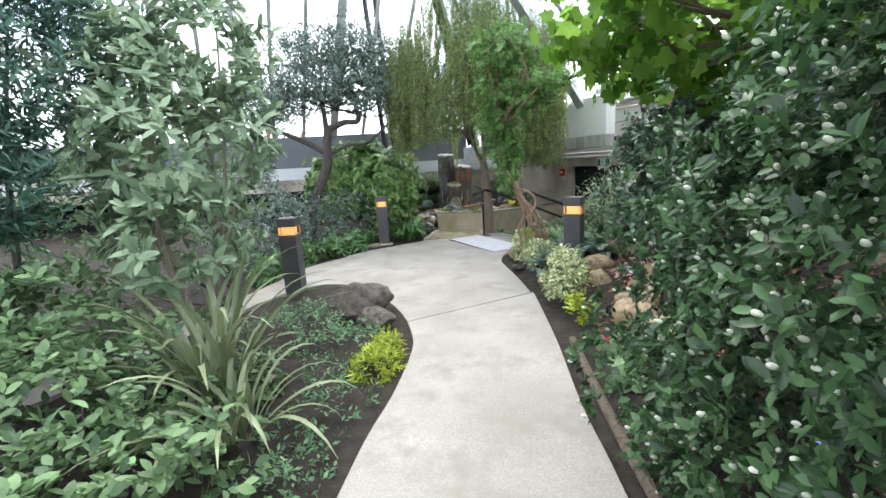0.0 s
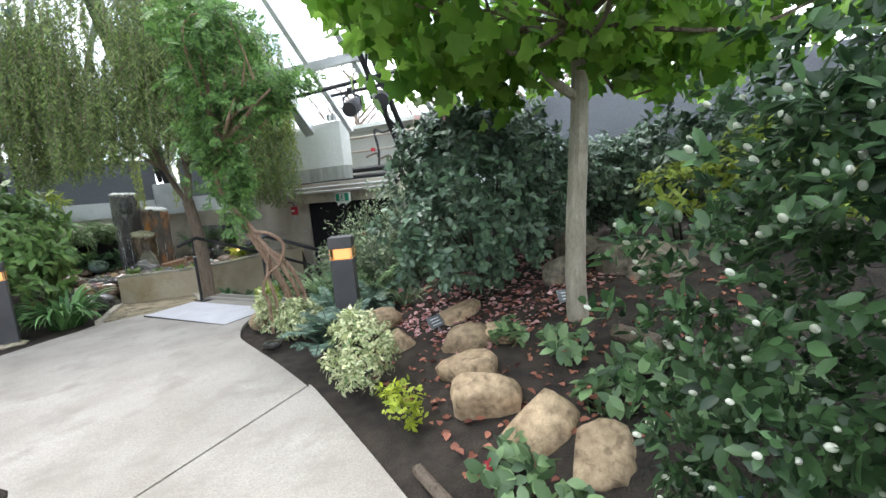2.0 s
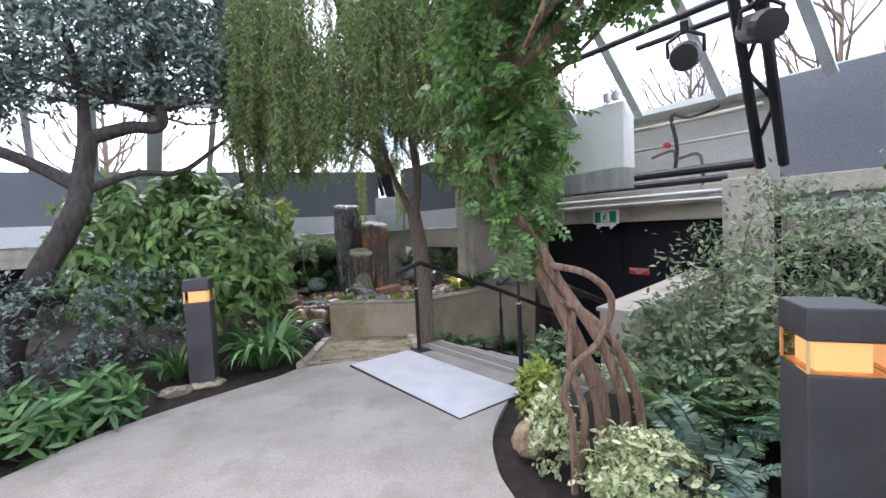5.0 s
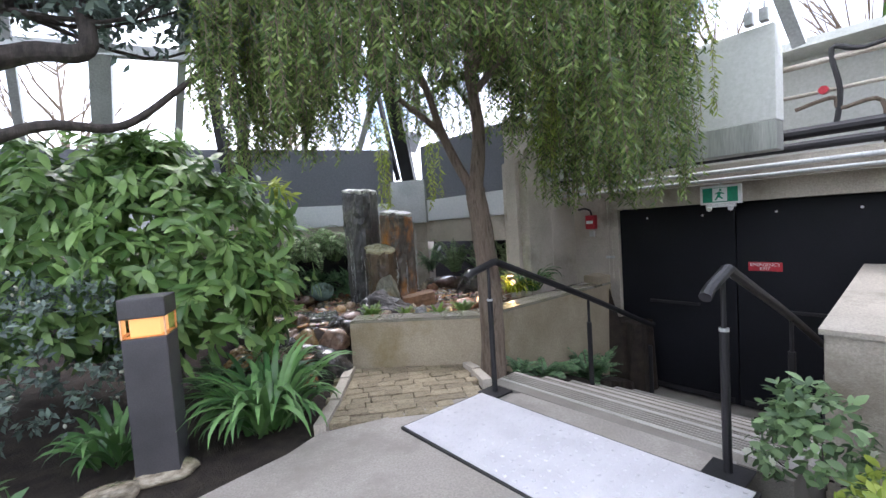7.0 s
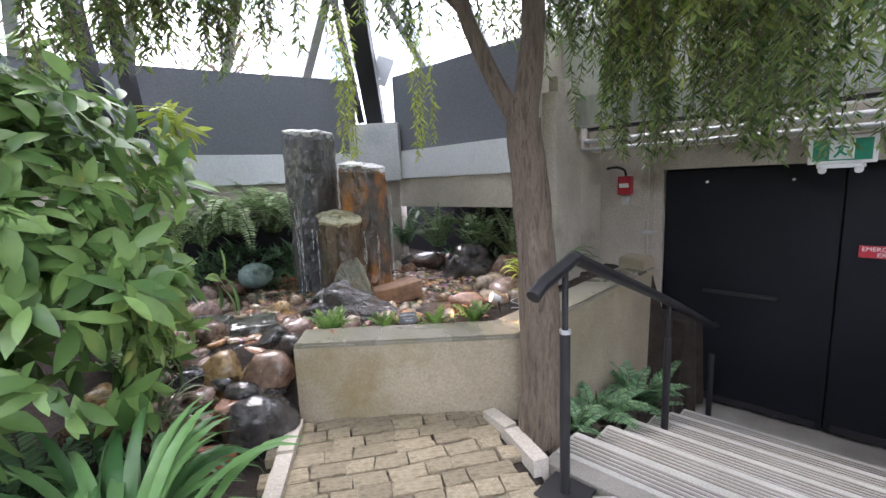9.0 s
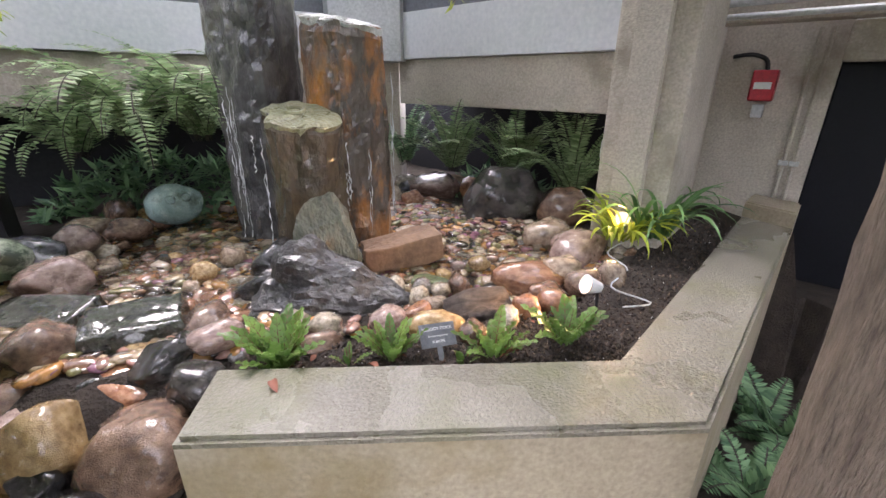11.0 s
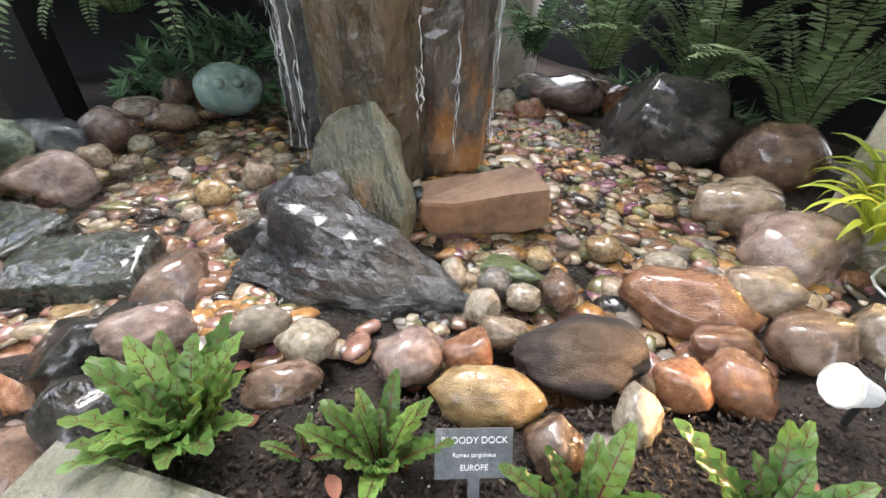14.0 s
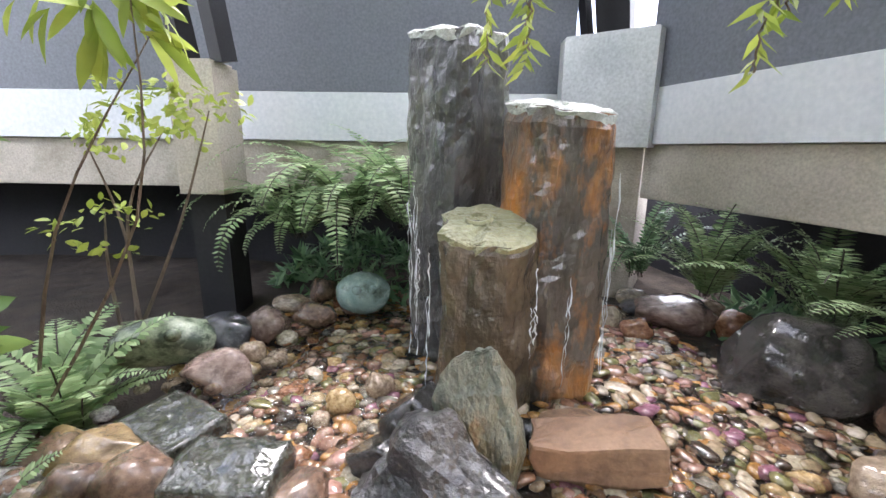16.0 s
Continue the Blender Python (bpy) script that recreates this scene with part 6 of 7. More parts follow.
for txt, sz, y in (("BLOODY DOCK", 0.019, 0.026), ("Rumex sanguineus", 0.012, -0.003), ("EUROPE", 0.016, -0.028)):
    lettering(txt, sz, M_whitep, Matrix.Translation((0, y, 0.003)), parent=sign)


def ground_lamp(x, y, z, aim, label, strength):
    g = empty("garden_spotlight", label, "spotlight", look((x, y, z), aim) @ Matrix.Diagonal((0.78, 0.78, 0.78, 1)), group="garden spotlights")
    part("shell", bar((0, 0, 0.07), (0, 0, -0.01), 0.026, 14, r2=0.046), M_whitep, g)
    part("rim", tube([(0.045 * math.cos(a * 0.4488), 0.045 * math.sin(a * 0.4488), -0.012) for a in range(15)], [0.005] * 15, 6), M_whitep, g)
    part("stake", bar((0, 0, 0.06), (0, -0.10, 0.10), 0.008, 8), M_black, g)
    part("lens", bar((0, 0, -0.011), (0, 0, -0.019), 0.042, 16, r2=0.03), M_lampglow, g, "glowing warm lens")
    d = bpy.data.lights.new("lamp", "SPOT")
    d.energy, d.color, d.spot_size, d.spot_blend, d.shadow_soft_size = strength, (1.0, 0.62, 0.28), radians(110), 0.6, 0.04
    o = new("lamp", d)
    o.parent = g
    o.matrix_local = Matrix.Translation((0, 0, -0.03))
    return g


M_lampglow = glow("warm_lens", (1.0, 0.60, 0.26), 1.3)
ground_lamp(1.255, 10.20, 0.385, (0.90, 10.20, 0.50), "small garden spotlight shining on the stones", 6.5)
ground_lamp(1.77, 10.72, 0.45, (1.35, 10.40, 0.66), "small garden spotlight in the yellow tuft", 8.0)
cable = tube(smooth_line([(1.36, 10.12, 0.32), (1.5, 10.14, 0.31), (1.42, 10.28, 0.32), (1.6, 10.42, 0.32), (1.62, 10.6, 0.33), (1.85, 10.72, 0.34)], 5), [0.0035] * 26, 6)
thing("lamp_cable", cable, M_alu, "thin grey lamp cable lying on the soil", "cable")

L_crumb = leaf("soil_crumb", (0.010, 0.007, 0.006), (0.085, 0.058, 0.042), 0.7, 0.0)
rs = np.random.RandomState(68)
tv = ([(x * rs.uniform(0.7, 1.2), y * rs.uniform(0.7, 1.2), z * 0.7) for x, y, z in ((1, 0, 0), (-1, 0.2, 0), (0.1, 1, 0), (0, -1, 0.1), (0.1, 0, 1), (0, 0.1, -1))], [(0, 2, 4), (2, 1, 4), (1, 3, 4), (3, 0, 4), (2, 0, 5), (1, 2, 5), (3, 1, 5), (0, 3, 5)])
for nm, label, count, size, mt in (("soil_crumbs", "loose dark soil crumbs and bark bits in the planter", 5200, 0.0065, L_crumb), ("perlite", "small white grit grains scattered on the planter soil", 160, 0.0028, M_whitep), ("bark_chips", "brown bark chips on the planter soil", 200, 0.006, M_bark)):
    P, M = [], []
    while len(P) < count:
        u, v = rs.uniform(0.0, 2.1), rs.uniform(0, 0.30)
        if rs.random_sample() < 0.62:
            x, y = rs.uniform(0.02, 1.25), rs.uniform(9.84, 10.22)
        else:
            q = PI + U * u - W * v
            x, y = q.x, q.y
        if (Vector((x, y, 0)) - PI).dot(W) > -0.01 or (x < 1.13 and y < 10.025 - 0.203 * (x - 0.008) + 0.012):
            continue
        r = size * rs.uniform(0.4, 1.5)
        M.append(np.array(Euler(tuple(rs.uniform(0, 3, 3))).to_matrix()) @ np.diag((r * rs.uniform(0.8, 1.9), r, r * 0.7)))
        P.append((x, y, soil_height(x, y) + r * 0.3))
    tagged(new(nm, spread_mesh(nm, *tv, np.array(M), np.array(P), mt)), label, "soil", kind="stuff")
lf = blade(0.5, 0.5, 0.25)
for x, y, z, t, k in ((0.16, 9.925, 0.366, 200, 0.05), (0.44, 9.99, 0.30, 30, 0.05), (0.88, 9.97, 0.31, 100, 0.07)):
    tagged(new("dry_leaf", np_mesh("dry_leaf", np.array(lf[0]), lf[1], L_brownleaf)), "curled dry brown leaf on the planter", "leaf").matrix_world = pose(x, y, z, 8, 10, t) @ Matrix.Diagonal((k, k, k, 1))
flood = empty("flood_lamp", "small silver flood lamp on a stake beside the pier", "spotlight", pose(2.02, 11.27, 0.30))
part("stake", bar((0, 0, -0.05), (0.01, 0, 0.36), 0.008, 8), M_alu, flood)
part("head", box(-0.045, 0.045, -0.03, 0.03, 0.36, 0.47, 0.01), M_alu, flood)
part("glass_front", box(-0.035, 0.035, -0.034, -0.0305, 0.375, 0.455), M_lens, flood)
for k in range(4):
    g0 = random.Random(k)
    pts = [(2.02, 11.27, 0.33)] + [(2.12 - 0.03 * j + g0.uniform(-0.06, 0.06), 11.2 + 0.03 * j + g0.uniform(-0.08, 0.08), 0.30 + g0.uniform(0.0, 0.05)) for j in range(3)] + [(2.1, 11.62, 0.28)]
    thing("lamp_cable", tube(smooth_line(pts, 5), [0.005] * 21, 6), M_alu, "thin grey cable lying among the stones", "cable")

# ---- trees ----
def branchy(name, label, trunk_lines, material, base):
    t = empty(name, label, "tree", Matrix.Translation(base))
    for i, (nm, pts, r0, r1) in enumerate(trunk_lines):
        sm = smooth_line(pts, 6)
        n = len(sm)
        part(nm, tube([p - Vector(base) for p in sm], [r0 + (r1 - r0) * k / (n - 1) for k in range(n)], 12, None, 0.05, i), material, t)
    return t


def crown(tree, base, clumps, tips, per, splay, template, size, material, seed, droop=0.1, bumpy=0.5, inner=0.35, spread=0.04, twigs=14, twig_from=None, bark=None):
    rs = np.random.RandomState(seed)
    p, d = tips_on(clumps, tips, rs, bumpy, inner, -2)
    m, q = rosettes(p, d, per, splay, size, rs, droop, spread)
    ob = new("crown", spread_mesh("crown", *template, m, q - np.array(base), material))
    ob.parent = tree
    if twig_from:
        limbs_to(Vector(twig_from) - Vector(base), p - np.array(base), twigs, 0.02, rs, "twig", bark or M_bark_dark, tree, 0.25)


TB = (1.17, 9.27, -0.12)
weep = branchy("weeping_tree", "weeping willow-like tree with grey-brown bark and hanging yellow-green foliage", [
    ("trunk", [TB, (1.18, 9.28, 0.5), (1.15, 9.29, 1.05), (1.1, 9.27, 1.45)], 0.105, 0.078),
    ("limb", [(1.1, 9.27, 1.4), (1.16, 9.28, 1.9), (1.12, 9.3, 2.5), (1.25, 9.4, 3.3)], 0.062, 0.03),
    ("limb", [(1.1, 9.27, 1.4), (0.9, 9.36, 1.85), (0.72, 9.35, 2.4), (0.4, 9.5, 3.1)], 0.042, 0.02),
    ("limb", [(1.13, 9.25, 2.2), (1.5, 9.5, 2.6), (1.95, 9.7, 2.9)], 0.03, 0.015),
    ("limb", [(0.75, 9.35, 2.3), (0.7, 10.0, 2.6), (0.6, 10.6, 2.7)], 0.025, 0.012),
    ("limb", [(1.14, 9.3, 2.4), (1.5, 9.2, 3.0), (1.9, 9.1, 3.7)], 0.035, 0.015),
    ("limb", [(0.85, 9.36, 1.95), (0.35, 9.3, 2.35), (-0.2, 9.2, 2.75)], 0.028, 0.012)], M_bark, TB)


def strands(tree, base, starts, lengths, per_m, size, material, seed, sway=0.12):
    """Hanging shoots with narrow leaves."""
    rs = np.random.RandomState(seed)
    P, A, Z, V, F = [], [], [], [], []
    for s, L in zip(starts, lengths):
        o = unit(np.array([rs.normal(), rs.normal(), 0]))
        n = max(6, int(L * per_m))
        k0 = len(V)
        for j in range(n):
            t = j / n
            p = s + o * sway * L * math.sin(t * 1.6) + np.array([rs.normal() * 0.004, rs.normal() * 0.004, -L * t])
            a = rs.uniform(0, 6.28)
            P.append(p)
            A.append((math.cos(a) * 0.9, math.sin(a) * 0.9, -0.55 - 0.5 * rs.random_sample()))
            Z.append(size * rs.uniform(0.6, 1.2))
            V += [p + np.array([0.0025, 0, 0]), p - np.array([0.0025, 0, 0])]
        for j in range(n - 1):
            b = k0 + 2 * j
            F += [(b, b + 1, b + 3), (b, b + 3, b + 2)]
    P, A, Z = np.array(P), np.array(A), np.array(Z)
    ob = new("hanging_leaves", spread_mesh("hanging_leaves", *SLIM, frames(A, rs.normal(size=A.shape), Z), P - np.array(base), material))
    ob.parent = tree
    o2 = new("shoot", np_mesh("shoot", np.array(V) - np.array(base), F, M_bark))
    o2.parent = tree


rs = np.random.RandomState(70)
starts, lens = [], []
while len(starts) < 3600:
    a, r = rs.uniform(0, 6.28), math.sqrt(rs.uniform(0.0, 1))
    x, y = 0.95 + math.cos(a) * r * 1.85, 9.4 + math.sin(a) * r * (0.95 if a < math.pi else 1.5)
    roof = 5.4 - 1.5 * r * r
    east = max(0.0, min(1.0, (x - 1.3) / 0.5))
    floor_z = 2.25 - 0.25 * r + 0.5 * noise.noise(Vector((x * 1.6, y * 1.6, 4))) - 0.55 * east * (1 if y < 9.9 else 0) + (0.45 if y > 10.1 else 0) + (0.35 if r < 0.3 else 0)
    z = rs.uniform(floor_z + 0.3, roof)
    if noise.noise(Vector((x * 1.5, y * 1.5, z * 0.8 + 2))) < -0.12 and rs.random_sample() < 0.85:
        continue
    if r < 0.55 and z < 3.3 and rs.random_sample() < 0.6:
        continue
    if z > 3.9 and rs.random_sample() < 0.55:
        continue
    starts.append((x, y, z))
    lens.append(min(rs.uniform(0.35, 1.0), z - floor_z + 0.1))
strands(weep, TB, np.array(starts), lens, 84, 0.062, L_weep, 71)
# Right-hand strands; the light on the tips is put into their leaf colour.
tips, tip_len = [], []
for i in range(260):
    x, y = rs.uniform(1.5, 2.75), rs.uniform(8.55, 9.5)
    z = rs.uniform(2.0, 3.1)
    tips.append((x, y, z))
    tip_len.append(rs.uniform(0.25, 0.5))
strands(weep, TB, np.array(tips), tip_len, 84, 0.062, leaf("lit_weeping_leaf", (0.14, 0.22, 0.04), (0.42, 0.48, 0.12), 0.45, 0.45), 73)
near = [(0.30, 10.75, 2.4), (0.36, 10.8, 2.45), (0.42, 10.72, 2.4), (0.33, 10.7, 2.45), (0.84, 10.75, 2.45), (0.93, 10.8, 2.5), (1.0, 10.72, 2.5), (0.89, 10.78, 2.4)]
strands(weep, TB, np.array(near), [1.0, 1.05, 0.98, 0.9, 1.08, 1.0, 1.0, 0.9], 110, 0.07, L_yellowgreen, 72, 0.03)

VB = (1.98, 6.33, 0.0)
vine = branchy("vine_tree", "twisted peeling vine tree with tangled stems and feathery green crown", [
    ("trunk", [VB, (1.96, 6.29, 0.34), (1.850, 6.269, 0.631), (1.726, 6.291, 0.923), (1.631, 6.328, 1.142), (1.536, 6.342, 1.434)], 0.043, 0.031),
    ("stem", [(2.07, 6.30, 0.0), (2.047, 6.218, 0.339), (1.923, 6.182, 0.668), (1.755, 6.240, 0.960), (1.668, 6.255, 1.142), (1.463, 6.291, 1.507), (1.493, 6.328, 1.945)], 0.027, 0.020),
    ("stem", [(1.82, 6.25, 0.0), (1.814, 6.145, 0.339), (1.777, 6.218, 0.595), (1.814, 6.255, 0.850), (1.682, 6.255, 1.069), (1.704, 6.291, 1.325)], 0.020, 0.012),
    ("stem", [(1.704, 6.218, 1.055), (1.850, 6.145, 1.011), (1.960, 6.145, 0.887), (1.901, 6.145, 0.704), (1.755, 6.109, 0.595), (1.704, 6.109, 0.449), (1.741, 6.109, 0.339), (1.741, 6.109, 0.0)], 0.017, 0.016),
    ("stem", [(1.741, 6.255, 0.887), (1.887, 6.218, 0.792), (2.004, 6.182, 0.631), (2.106, 6.182, 0.339), (2.106, 6.182, 0.0)], 0.020, 0.023),
    ("limb", [(1.536, 6.342, 1.434), (1.558, 6.401, 1.799), (1.668, 6.328, 2.164), (1.741, 6.182, 2.602)], 0.031, 0.016),
    ("limb", [(1.558, 6.401, 1.872), (1.704, 6.109, 2.091), (1.960, 5.671, 2.310)], 0.017, 0.009)], M_bark_vine, VB)
def pinnate(pairs=4):
    """A compound leaf of length 1: paired oval leaflets along a stalk."""
    v, f = [(-0.008, 0, 0), (0.008, 0, 0), (0, 0.9, -0.12)], [(0, 1, 2)]
    spots = [(0.22 + 0.62 * k / pairs, sg) for k in range(pairs) for sg in (-1, 1)] + [(0.72, 0)]
    for y, sg in spots:
        b = len(v)
        dx, dy = (0.30 * sg, 0.10) if sg else (0.0, 0.30)
        px, py = (0.0, 0.085) if sg else (0.075, 0.0)
        z = -0.12 * y * y
        v += [(0, y, z), (dx * 0.45 - px, y + dy * 0.45 + py, z + 0.012), (dx * 0.45 + px, y + dy * 0.45 - py, z + 0.012), (dx, y + dy, z - 0.05)]
        f += [(b, b + 2, b + 3), (b, b + 3, b + 1)]
    return v, f


crown(vine, VB, [(1.58, 6.30, 1.36, 0.14, 0.14, 0.18), (1.54, 6.32, 1.65, 0.21, 0.2, 0.28), (1.48, 6.33, 2.02, 0.26, 0.25, 0.3), (1.50, 6.28, 2.45, 0.32, 0.28, 0.28), (1.88, 6.05, 2.28, 0.24, 0.2, 0.12), (1.6, 6.1, 2.9, 0.42, 0.38, 0.25), (2.1, 5.9, 2.45, 0.26, 0.22, 0.12)], 310, 6, 1.2, pinnate(), 0.15, L_vine, 72, 0.35, 0.5, 0.3, 0.04, 14, (1.53, 6.35, 1.9), M_bark_vine)

OB = (-2.35, 7.95, 0.0)
olive = branchy("crooked_tree", "crooked dark-barked tree with small grey-green leaves", [
    ("trunk", [OB, (-2.35, 8.1, 0.6), (-2.2, 8.3, 1.1), (-2.05, 8.5, 1.6), (-2.1, 8.7, 2.0), (-2.05, 8.75, 2.35)], 0.12, 0.08),
    ("limb", [(-2.08, 8.6, 1.8), (-2.5, 8.6, 2.05), (-3.0, 8.4, 2.3), (-3.5, 8.4, 2.5)], 0.07, 0.03),
    ("limb", [(-2.05, 8.75, 2.3), (-1.75, 8.85, 2.42), (-1.45, 8.9, 2.45), (-1.5, 8.95, 2.8), (-1.6, 9.0, 3.3)], 0.07, 0.04),
    ("limb", [(-2.07, 8.6, 1.75), (-1.7, 8.8, 1.95), (-1.35, 9.0, 1.98), (-1.0, 9.1, 2.25), (-0.75, 9.2, 2.5)], 0.04, 0.015),
    ("limb", [(-2.1, 8.75, 2.3), (-2.2, 8.9, 2.9), (-2.4, 9.0, 3.5)], 0.06, 0.03)], M_bark_dark, OB)
crown(olive, OB, [(-2.2, 8.9, 3.3, 1.2, 0.9, 0.55), (-1.35, 9.0, 3.05, 0.75, 0.6, 0.42), (-3.2, 8.6, 2.9, 0.8, 0.7, 0.5), (-0.7, 9.1, 2.75, 0.35, 0.35, 0.25), (-1.9, 9.2, 4.0, 1.3, 0.9, 0.5), (-1.0, 9.4, 3.5, 0.7, 0.6, 0.4)], 2700, 9, 1.1, SMALL, 0.085, L_olive, 73, 0.1, 0.6, 0.25, 0.05, 12, (-1.9, 8.9, 2.7))

BB = (3.54, 3.70, 0.26)
broad = branchy("broadleaf_tree", "young tree with smooth pale trunk and large bright leaves", [
    ("trunk", [BB, (3.53, 3.70, 0.36), (3.55, 3.71, 0.9), (3.62, 3.72, 1.5), (3.63, 3.7, 1.9), (3.62, 3.68, 2.2)], 0.082, 0.052),
    ("limb", [(3.62, 3.7, 1.85), (3.4, 3.75, 2.0), (3.25, 3.75, 2.2), (2.9, 3.8, 2.6), (2.4, 3.9, 2.8)], 0.035, 0.014),
    ("limb", [(3.62, 3.68, 2.15), (3.85, 3.55, 2.5), (4.1, 3.4, 2.9)], 0.042, 0.02),
    ("limb", [(3.63, 3.7, 2.0), (4.0, 3.9, 2.15), (4.5, 4.0, 2.3)], 0.025, 0.012),
    ("limb", [(3.62, 3.68, 2.2), (3.4, 3.3, 2.6), (3.0, 2.9, 2.8)], 0.035, 0.014)], M_bark_pale, BB)
crown(broad, BB, [(3.0, 3.7, 2.4, 0.9, 0.7, 0.36), (3.9, 3.5, 2.5, 1.0, 0.8, 0.4), (3.2, 2.9, 2.5, 0.9, 0.7, 0.35), (4.4, 4.1, 2.35, 0.7, 0.6, 0.32), (2.75, 4.3, 2.35, 0.5, 0.5, 0.3), (2.3, 3.7, 2.45, 0.45, 0.45, 0.22), (3.25, 4.1, 2.1, 0.4, 0.35, 0.18), (3.35, 4.5, 2.3, 0.45, 0.4, 0.2), (4.8, 3.2, 2.3, 0.7, 0.7, 0.25), (5.2, 3.9, 2.3, 0.6, 0.6, 0.25), (2.3, 2.7, 2.6, 0.6, 0.6, 0.25)], 580, 5, 1.25, lobed(), 0.14, L_broad, 74, 0.45, 0.5, 0.3, 0.07, 22, (3.6, 3.65, 2.3), M_bark)

# ---- right bed ----
shrub("camellia", "dense dark glossy camellia with a few pink blooms", "shrub", (3.6, 4.95, 0.3), [(3.6, 4.95, 1.15, 0.85, 0.75, 0.75), (3.2, 4.75, 0.85, 0.55, 0.5, 0.5), (3.95, 5.0, 1.4, 0.75, 0.7, 0.6), (3.35, 4.9, 1.6, 0.5, 0.5, 0.4)], 1500, 9, 1.1, blade(0.5, 0.12, 0.15), 0.08, L_camellia, 75, 9, 0.016, bumpy=0.4, inner=0.7,
      extra=(("blooms", FLOWER, 0.007, 0.1, L_pink, "soft pink blooms"),))
shrub("dark_shrub", "dark evergreen shrub against the wall", "shrub", (4.9, 5.6, 0.4), [(4.9, 5.6, 1.0, 0.8, 0.7, 0.7), (5.0, 4.9, 1.35, 0.6, 0.6, 0.4), (5.8, 4.9, 1.2, 0.7, 0.7, 0.6)], 900, 8, 1.1, blade(0.45), 0.08, L_camellia, 76, 6, 0.015)
shrub("golden_shrub", "yellow-green shrub at the far end of the bed", "shrub", (4.9, 3.7, 0.4), [(5.0, 3.75, 1.15, 0.4, 0.4, 0.22), (5.4, 3.3, 1.3, 0.5, 0.5, 0.3), (5.3, 2.5, 1.2, 0.5, 0.6, 0.4)], 330, 8, 1.1, blade(0.4), 0.09, L_yellowgreen, 77, 6, 0.012)
shrub("dark_shrub", "dark evergreen shrub behind the rocks", "shrub", (5.6, 4.2, 0.5), [(5.5, 4.3, 1.25, 0.6, 0.7, 0.6), (5.9, 3.6, 1.3, 0.6, 0.7, 0.6), (5.2, 4.9, 1.1, 0.5, 0.5, 0.5)], 900, 8, 1.1, OVAL, 0.09, L_camellia, 176, 6, 0.015)
fern("broad dark fern below the rocks", (4.6, 3.95, 0.42), 18, 0.6, L_fern_dark, 78)
shrub("grey_shrub", "fine-leaved grey-green spreading shrub by the stair", "shrub", (3.3, 6.75, 0.1), [(3.2, 6.7, 0.75, 0.55, 0.5, 0.5), (3.7, 6.9, 0.95, 0.6, 0.5, 0.5), (2.9, 6.55, 0.5, 0.4, 0.4, 0.4), (3.9, 6.3, 0.8, 0.6, 0.6, 0.6), (3.0, 6.2, 0.4, 0.5, 0.4, 0.35)], 1000, 9, 1.0, SMALL, 0.055, L_greyshrub, 79, 16, 0.009, M_bark, 0.6, 0.4, spread=0.04)
for i, (x, y, z, rx, rz, n) in enumerate(((1.98, 5.93, 0.15, 0.22, 0.17, 190), (1.74, 6.40, 0.15, 0.11, 0.2, 80), (2.1, 4.32, 0.27, 0.21, 0.27, 190), (2.12, 3.72, 0.12, 0.12, 0.1, 30))):
    shrub("variegated_shrub", "small cream and green variegated shrub at the path edge", "shrub", (x, y, 0.0), [(x, y, z, rx, rx, rz)], n, 9, 1.1, blade(0.45), 0.05, L_varieg if i < 3 else L_lime, 80 + i, 4, 0.006, inner=0.65)
shrub("golden_shrub", "small yellow-green shrub under the vine tree", "shrub", (1.78, 6.85, 0.0), [(1.80, 6.85, 0.2, 0.13, 0.13, 0.17)], 80, 9, 1.1, blade(0.4), 0.05, L_yellowgreen, 85, 3, 0.005)
fern("silvery fern at the path edge", (2.05, 5.15, 0.03), 22, 0.5, L_silver, 86, 1.4, (-0.2, -0.1), 0.2)
fern("silvery fern below the bollard", (2.3, 5.15, 0.05), 16, 0.42, L_silver, 87, 1.4, (0, 0), 0.2)
fern("bright green fern beside the bollard", (2.2, 5.0, 0.05), 10, 0.5, L_fern, 88, 0.7, (0, 0), 0.12)
fern("bright green fern behind the bollard", (2.85, 6.05, 0.1), 18, 0.6, L_fern, 89)
fern("silvery fern behind the bollard", (2.75, 5.75, 0.1), 16, 0.5, L_silver, 90, 1.4, (0, 0), 0.18)
for i, (x, y, n, ln, mt) in enumerate(((2.42, 6.45, 22, 0.6, L_fern), (2.62, 6.2, 20, 0.55, L_fern_dark), (2.32, 6.0, 18, 0.5, L_silver), (2.75, 6.55, 18, 0.6, L_fern_dark), (2.15, 5.75, 14, 0.4, L_silver))):
    fern("leafy fern in the bed between vine tree and bollard", (x, y, soil_height(x, y)), n, ln, mt, 190 + i, 1.3, (-0.1, -0.2), 0.15)
shrub("leafy_shrub", "low grey-green leafy shrub behind the ferns", "shrub", (2.75, 6.75, 0.1), [(2.65, 6.75, 0.45, 0.35, 0.3, 0.3), (3.1, 6.35, 0.5, 0.4, 0.35, 0.35)], 260, 8, 1.1, OVAL, 0.07, L_greyshrub, 196, 6, 0.008, M_bark, 0.5, 0.5, spread=0.03)
strap("lily_tuft", "strap-leaved lily clump under the camellia", "plant", (3.0, 5.55, 0.15), 40, 0.4, 0.035, L_greyshrub, 91, 1.5, 0.5, 0.08)
fern("dark fern beside the stair", (1.75, 9.75, -0.42), 18, 0.42, L_fern_dark, 92)
fern("dark fern at the stair foot", (2.35, 10.1, -0.62), 22, 0.5, L_fern_dark, 93)
fern("small fern at the tree foot", (1.42, 9.4, -0.18), 14, 0.26, L_fern_dark, 94)
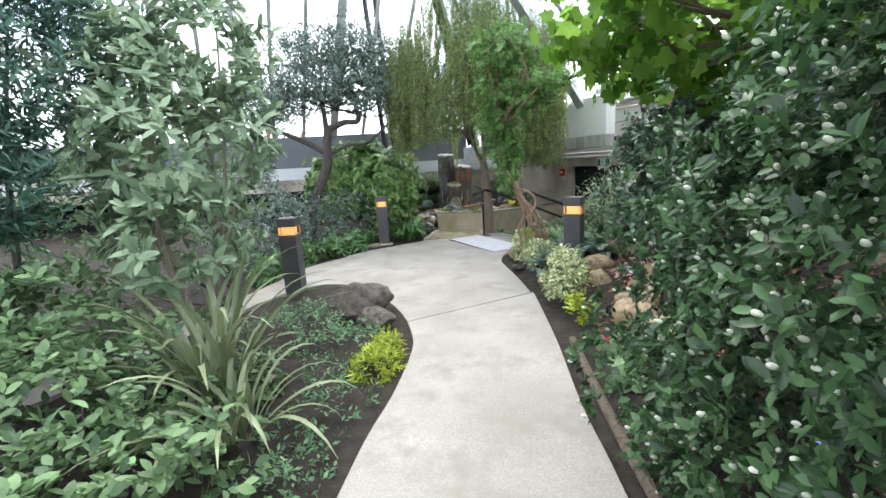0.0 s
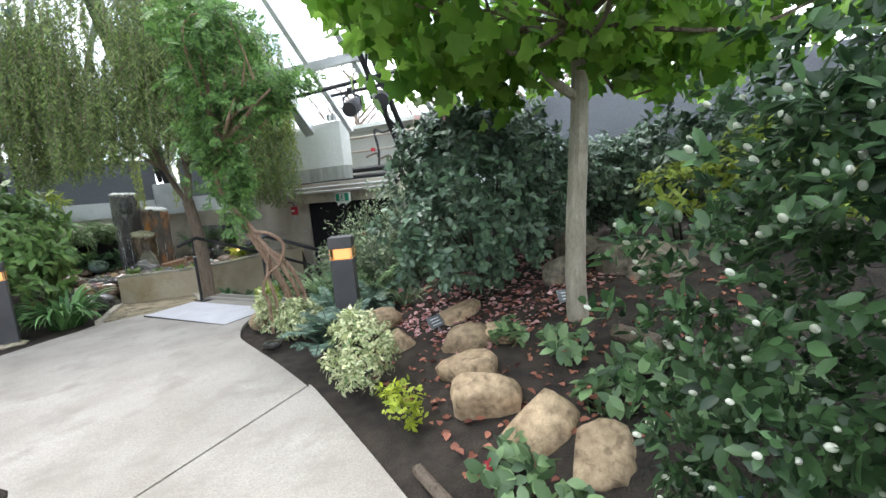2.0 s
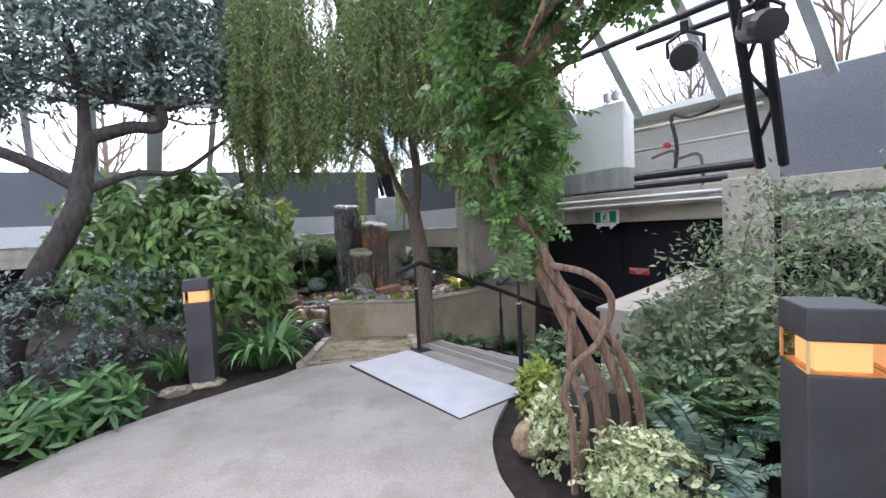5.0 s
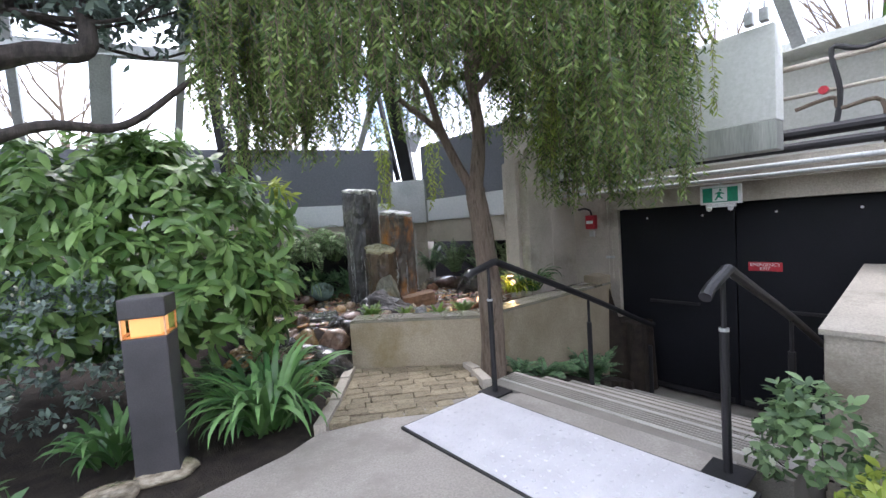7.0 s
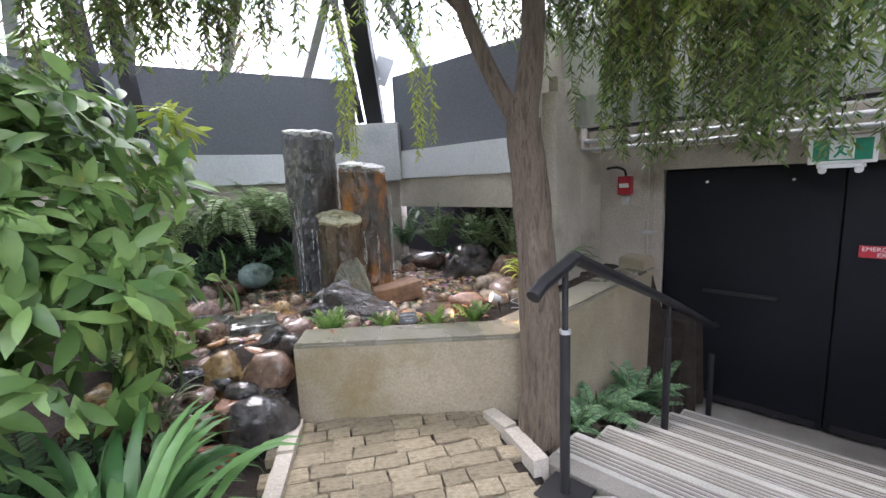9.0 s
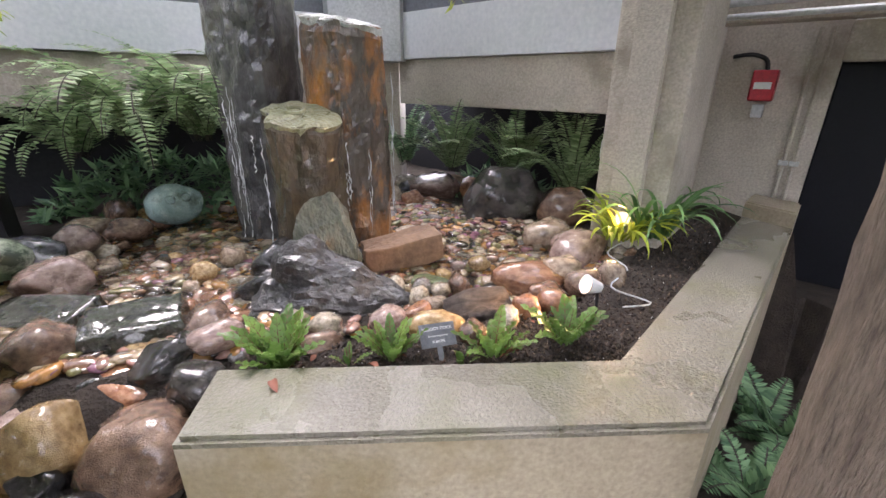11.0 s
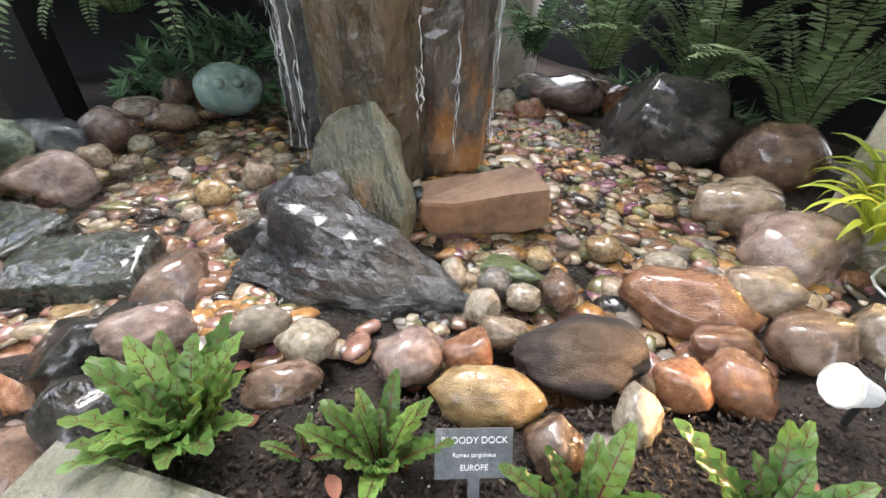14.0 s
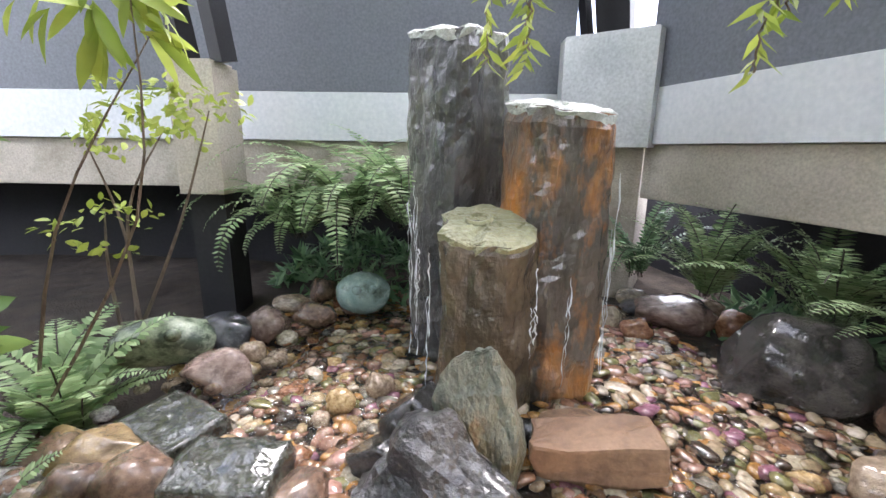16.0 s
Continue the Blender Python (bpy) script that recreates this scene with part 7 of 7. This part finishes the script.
shrub("rose_shrub", "leafy shrub with cream roses beside the handrail", "shrub", (2.15, 7.35, 0.0), [(2.1, 7.4, 0.2, 0.22, 0.2, 0.2)], 80, 7, 1.1, blade(0.5), 0.06, L_cover, 95, 3, 0.005, extra=(("blooms", FLOWER, 0.05, 0.05, L_white, "cream roses"),))
for i, (x, y, fl) in enumerate(((3.15, 3.43, L_red), (3.22, 2.98, L_white), (2.93, 2.95, L_pink), (3.1, 2.6, L_white), (3.05, 3.85, L_white), (2.35, 2.95, L_red), (3.35, 2.35, L_red), (2.3, 2.6, L_red))):
    shrub("bedding_plant", "low leafy bedding plant with a bright bloom", "plant", (x, y, soil_height(x, y)), [(x, y, soil_height(x, y) + 0.05, 0.12, 0.12, 0.07)], 16, 6, 1.3, blade(0.55, 0.1, 0.2), 0.10, L_cover, 100 + i, 2, 0.004, extra=(("blooms", FLOWER, 0.1, 0.06, fl, "bright bloom"),))
bm = tube(smooth_line([(3.47, 3.32, 0.34), (3.44, 3.0, 0.36), (3.38, 2.6, 0.38)], 4), [0.055] * 9, 10, None, 0.08, 3)
thing("log", bm, M_bark, "weathered brown log lying in the bed", "log")
for i, (x, y, t) in enumerate(((2.82, 4.56, 20), (3.62, 3.88, -20))):
    tg = empty("plant_label", "slate blue plant label on a stake in the bed", "label", pose(x, y, soil_height(x, y) + 0.1, 55, 0, t))
    part("plate", box(-0.08, 0.08, -0.05, 0.05, -0.002, 0.002, 0.001), M_plate, tg)
    part("stake", box(-0.01, 0.01, -0.13, -0.05, -0.0015, 0.0015), M_plate, tg)
    for k in range(3):
        part("text_bar", box(-0.05, 0.05, 0.02 - 0.025 * k, 0.027 - 0.025 * k, 0.0025, 0.0032), M_whitep, tg)


def litter(name, label, count, area, material, size, seed):
    rs = np.random.RandomState(seed)
    P = []
    while len(P) < count:
        x, y = rs.uniform(area[0], area[1]), rs.uniform(area[2], area[3])
        P.append((x, y, soil_height(x, y) + 0.012))
    A = rs.normal(size=(count, 3)) * np.array([1, 1, 0.15])
    tagged(new(name, spread_mesh(name, *blade(0.7, 0.25, 0.1), frames(A, np.array([[0, 0, 1.0]]) + rs.normal(size=(count, 3)) * 0.3, size * rs.uniform(0.6, 1.3, count)), np.array(P), material)), label, "litter", kind="stuff")


litter("fallen_petals", "fallen pink camellia petals on the soil", 900, (2.7, 4.3, 3.9, 5.3), L_pink, 0.05, 110)
litter("dry_leaves", "dry reddish-brown leaves on the soil", 1100, (2.2, 4.5, 2.6, 5.8), L_brownleaf, 0.05, 111)
litter("dry_leaves", "dry brown leaves in the planter soil", 14, (0.08, 1.2, 10.06, 10.3), L_brownleaf, 0.03, 112)
kerb = tube(smooth_line([(2.13, 1.2, 0.03), (2.06, 2.2, 0.02), (2.02, 3.3, 0.01)], 5), [0.03] * 11, 8, None, 0.1, 2)
thing("edging_branch", kerb, M_bark, "thin brown branch edging along the path", "edging")

# ---- outside ----
bm = bmesh.new()
bmesh.ops.create_circle(bm, cap_ends=True, segments=48, radius=900, matrix=Matrix.Translation((0, 0, -1.35)))
thing("outer_ground", bm, M_grass, "winter lawn outside the glasshouse", "ground", kind="structure")


def bare_tree(x, y, h, seed):
    rnd = random.Random(seed)
    t = empty("bare_tree", "leafless winter tree outside the glass", "tree", Matrix.Translation((x, y, -1.35)), "winter trees")
    part("trunk", tube([(0, 0, 0), (0.1, 0, h * 0.3), (0.0, 0.1, h * 0.65), (0.1, 0, h)], [0.2, 0.16, 0.09, 0.02], 7), M_bark, t)
    bm = bmesh.new()
    for i in range(26):
        z = h * rnd.uniform(0.25, 0.95)
        a = rnd.uniform(0, 6.28)
        L = (h - z) * 0.5 + 0.8
        p1 = Vector((math.cos(a) * L * 0.5, math.sin(a) * L * 0.5, z + L * 0.4))
        p2 = Vector((math.cos(a) * L * 0.8, math.sin(a) * L * 0.8, z + L * 0.95))
        tube([(0.05, 0.03, z), p1, p2], [0.06, 0.035, 0.012], 4, bm)
        for k in range(4):
            b = a + rnd.uniform(-0.9, 0.9)
            tube([p1.lerp(p2, k / 4), p1.lerp(p2, k / 4) + Vector((math.cos(b), math.sin(b), 1.1)) * L * 0.35], [0.025, 0.006], 3, bm)
    part("branches", bm, M_bark, t)


for i, (x, y, h) in enumerate(((12, 20, 9), (15, 17, 10), (18, 14, 9), (9, 24, 10), (-4, 26, 9), (-12, 24, 10), (22, 8, 9))):
    bare_tree(x, y, h, 200 + i)
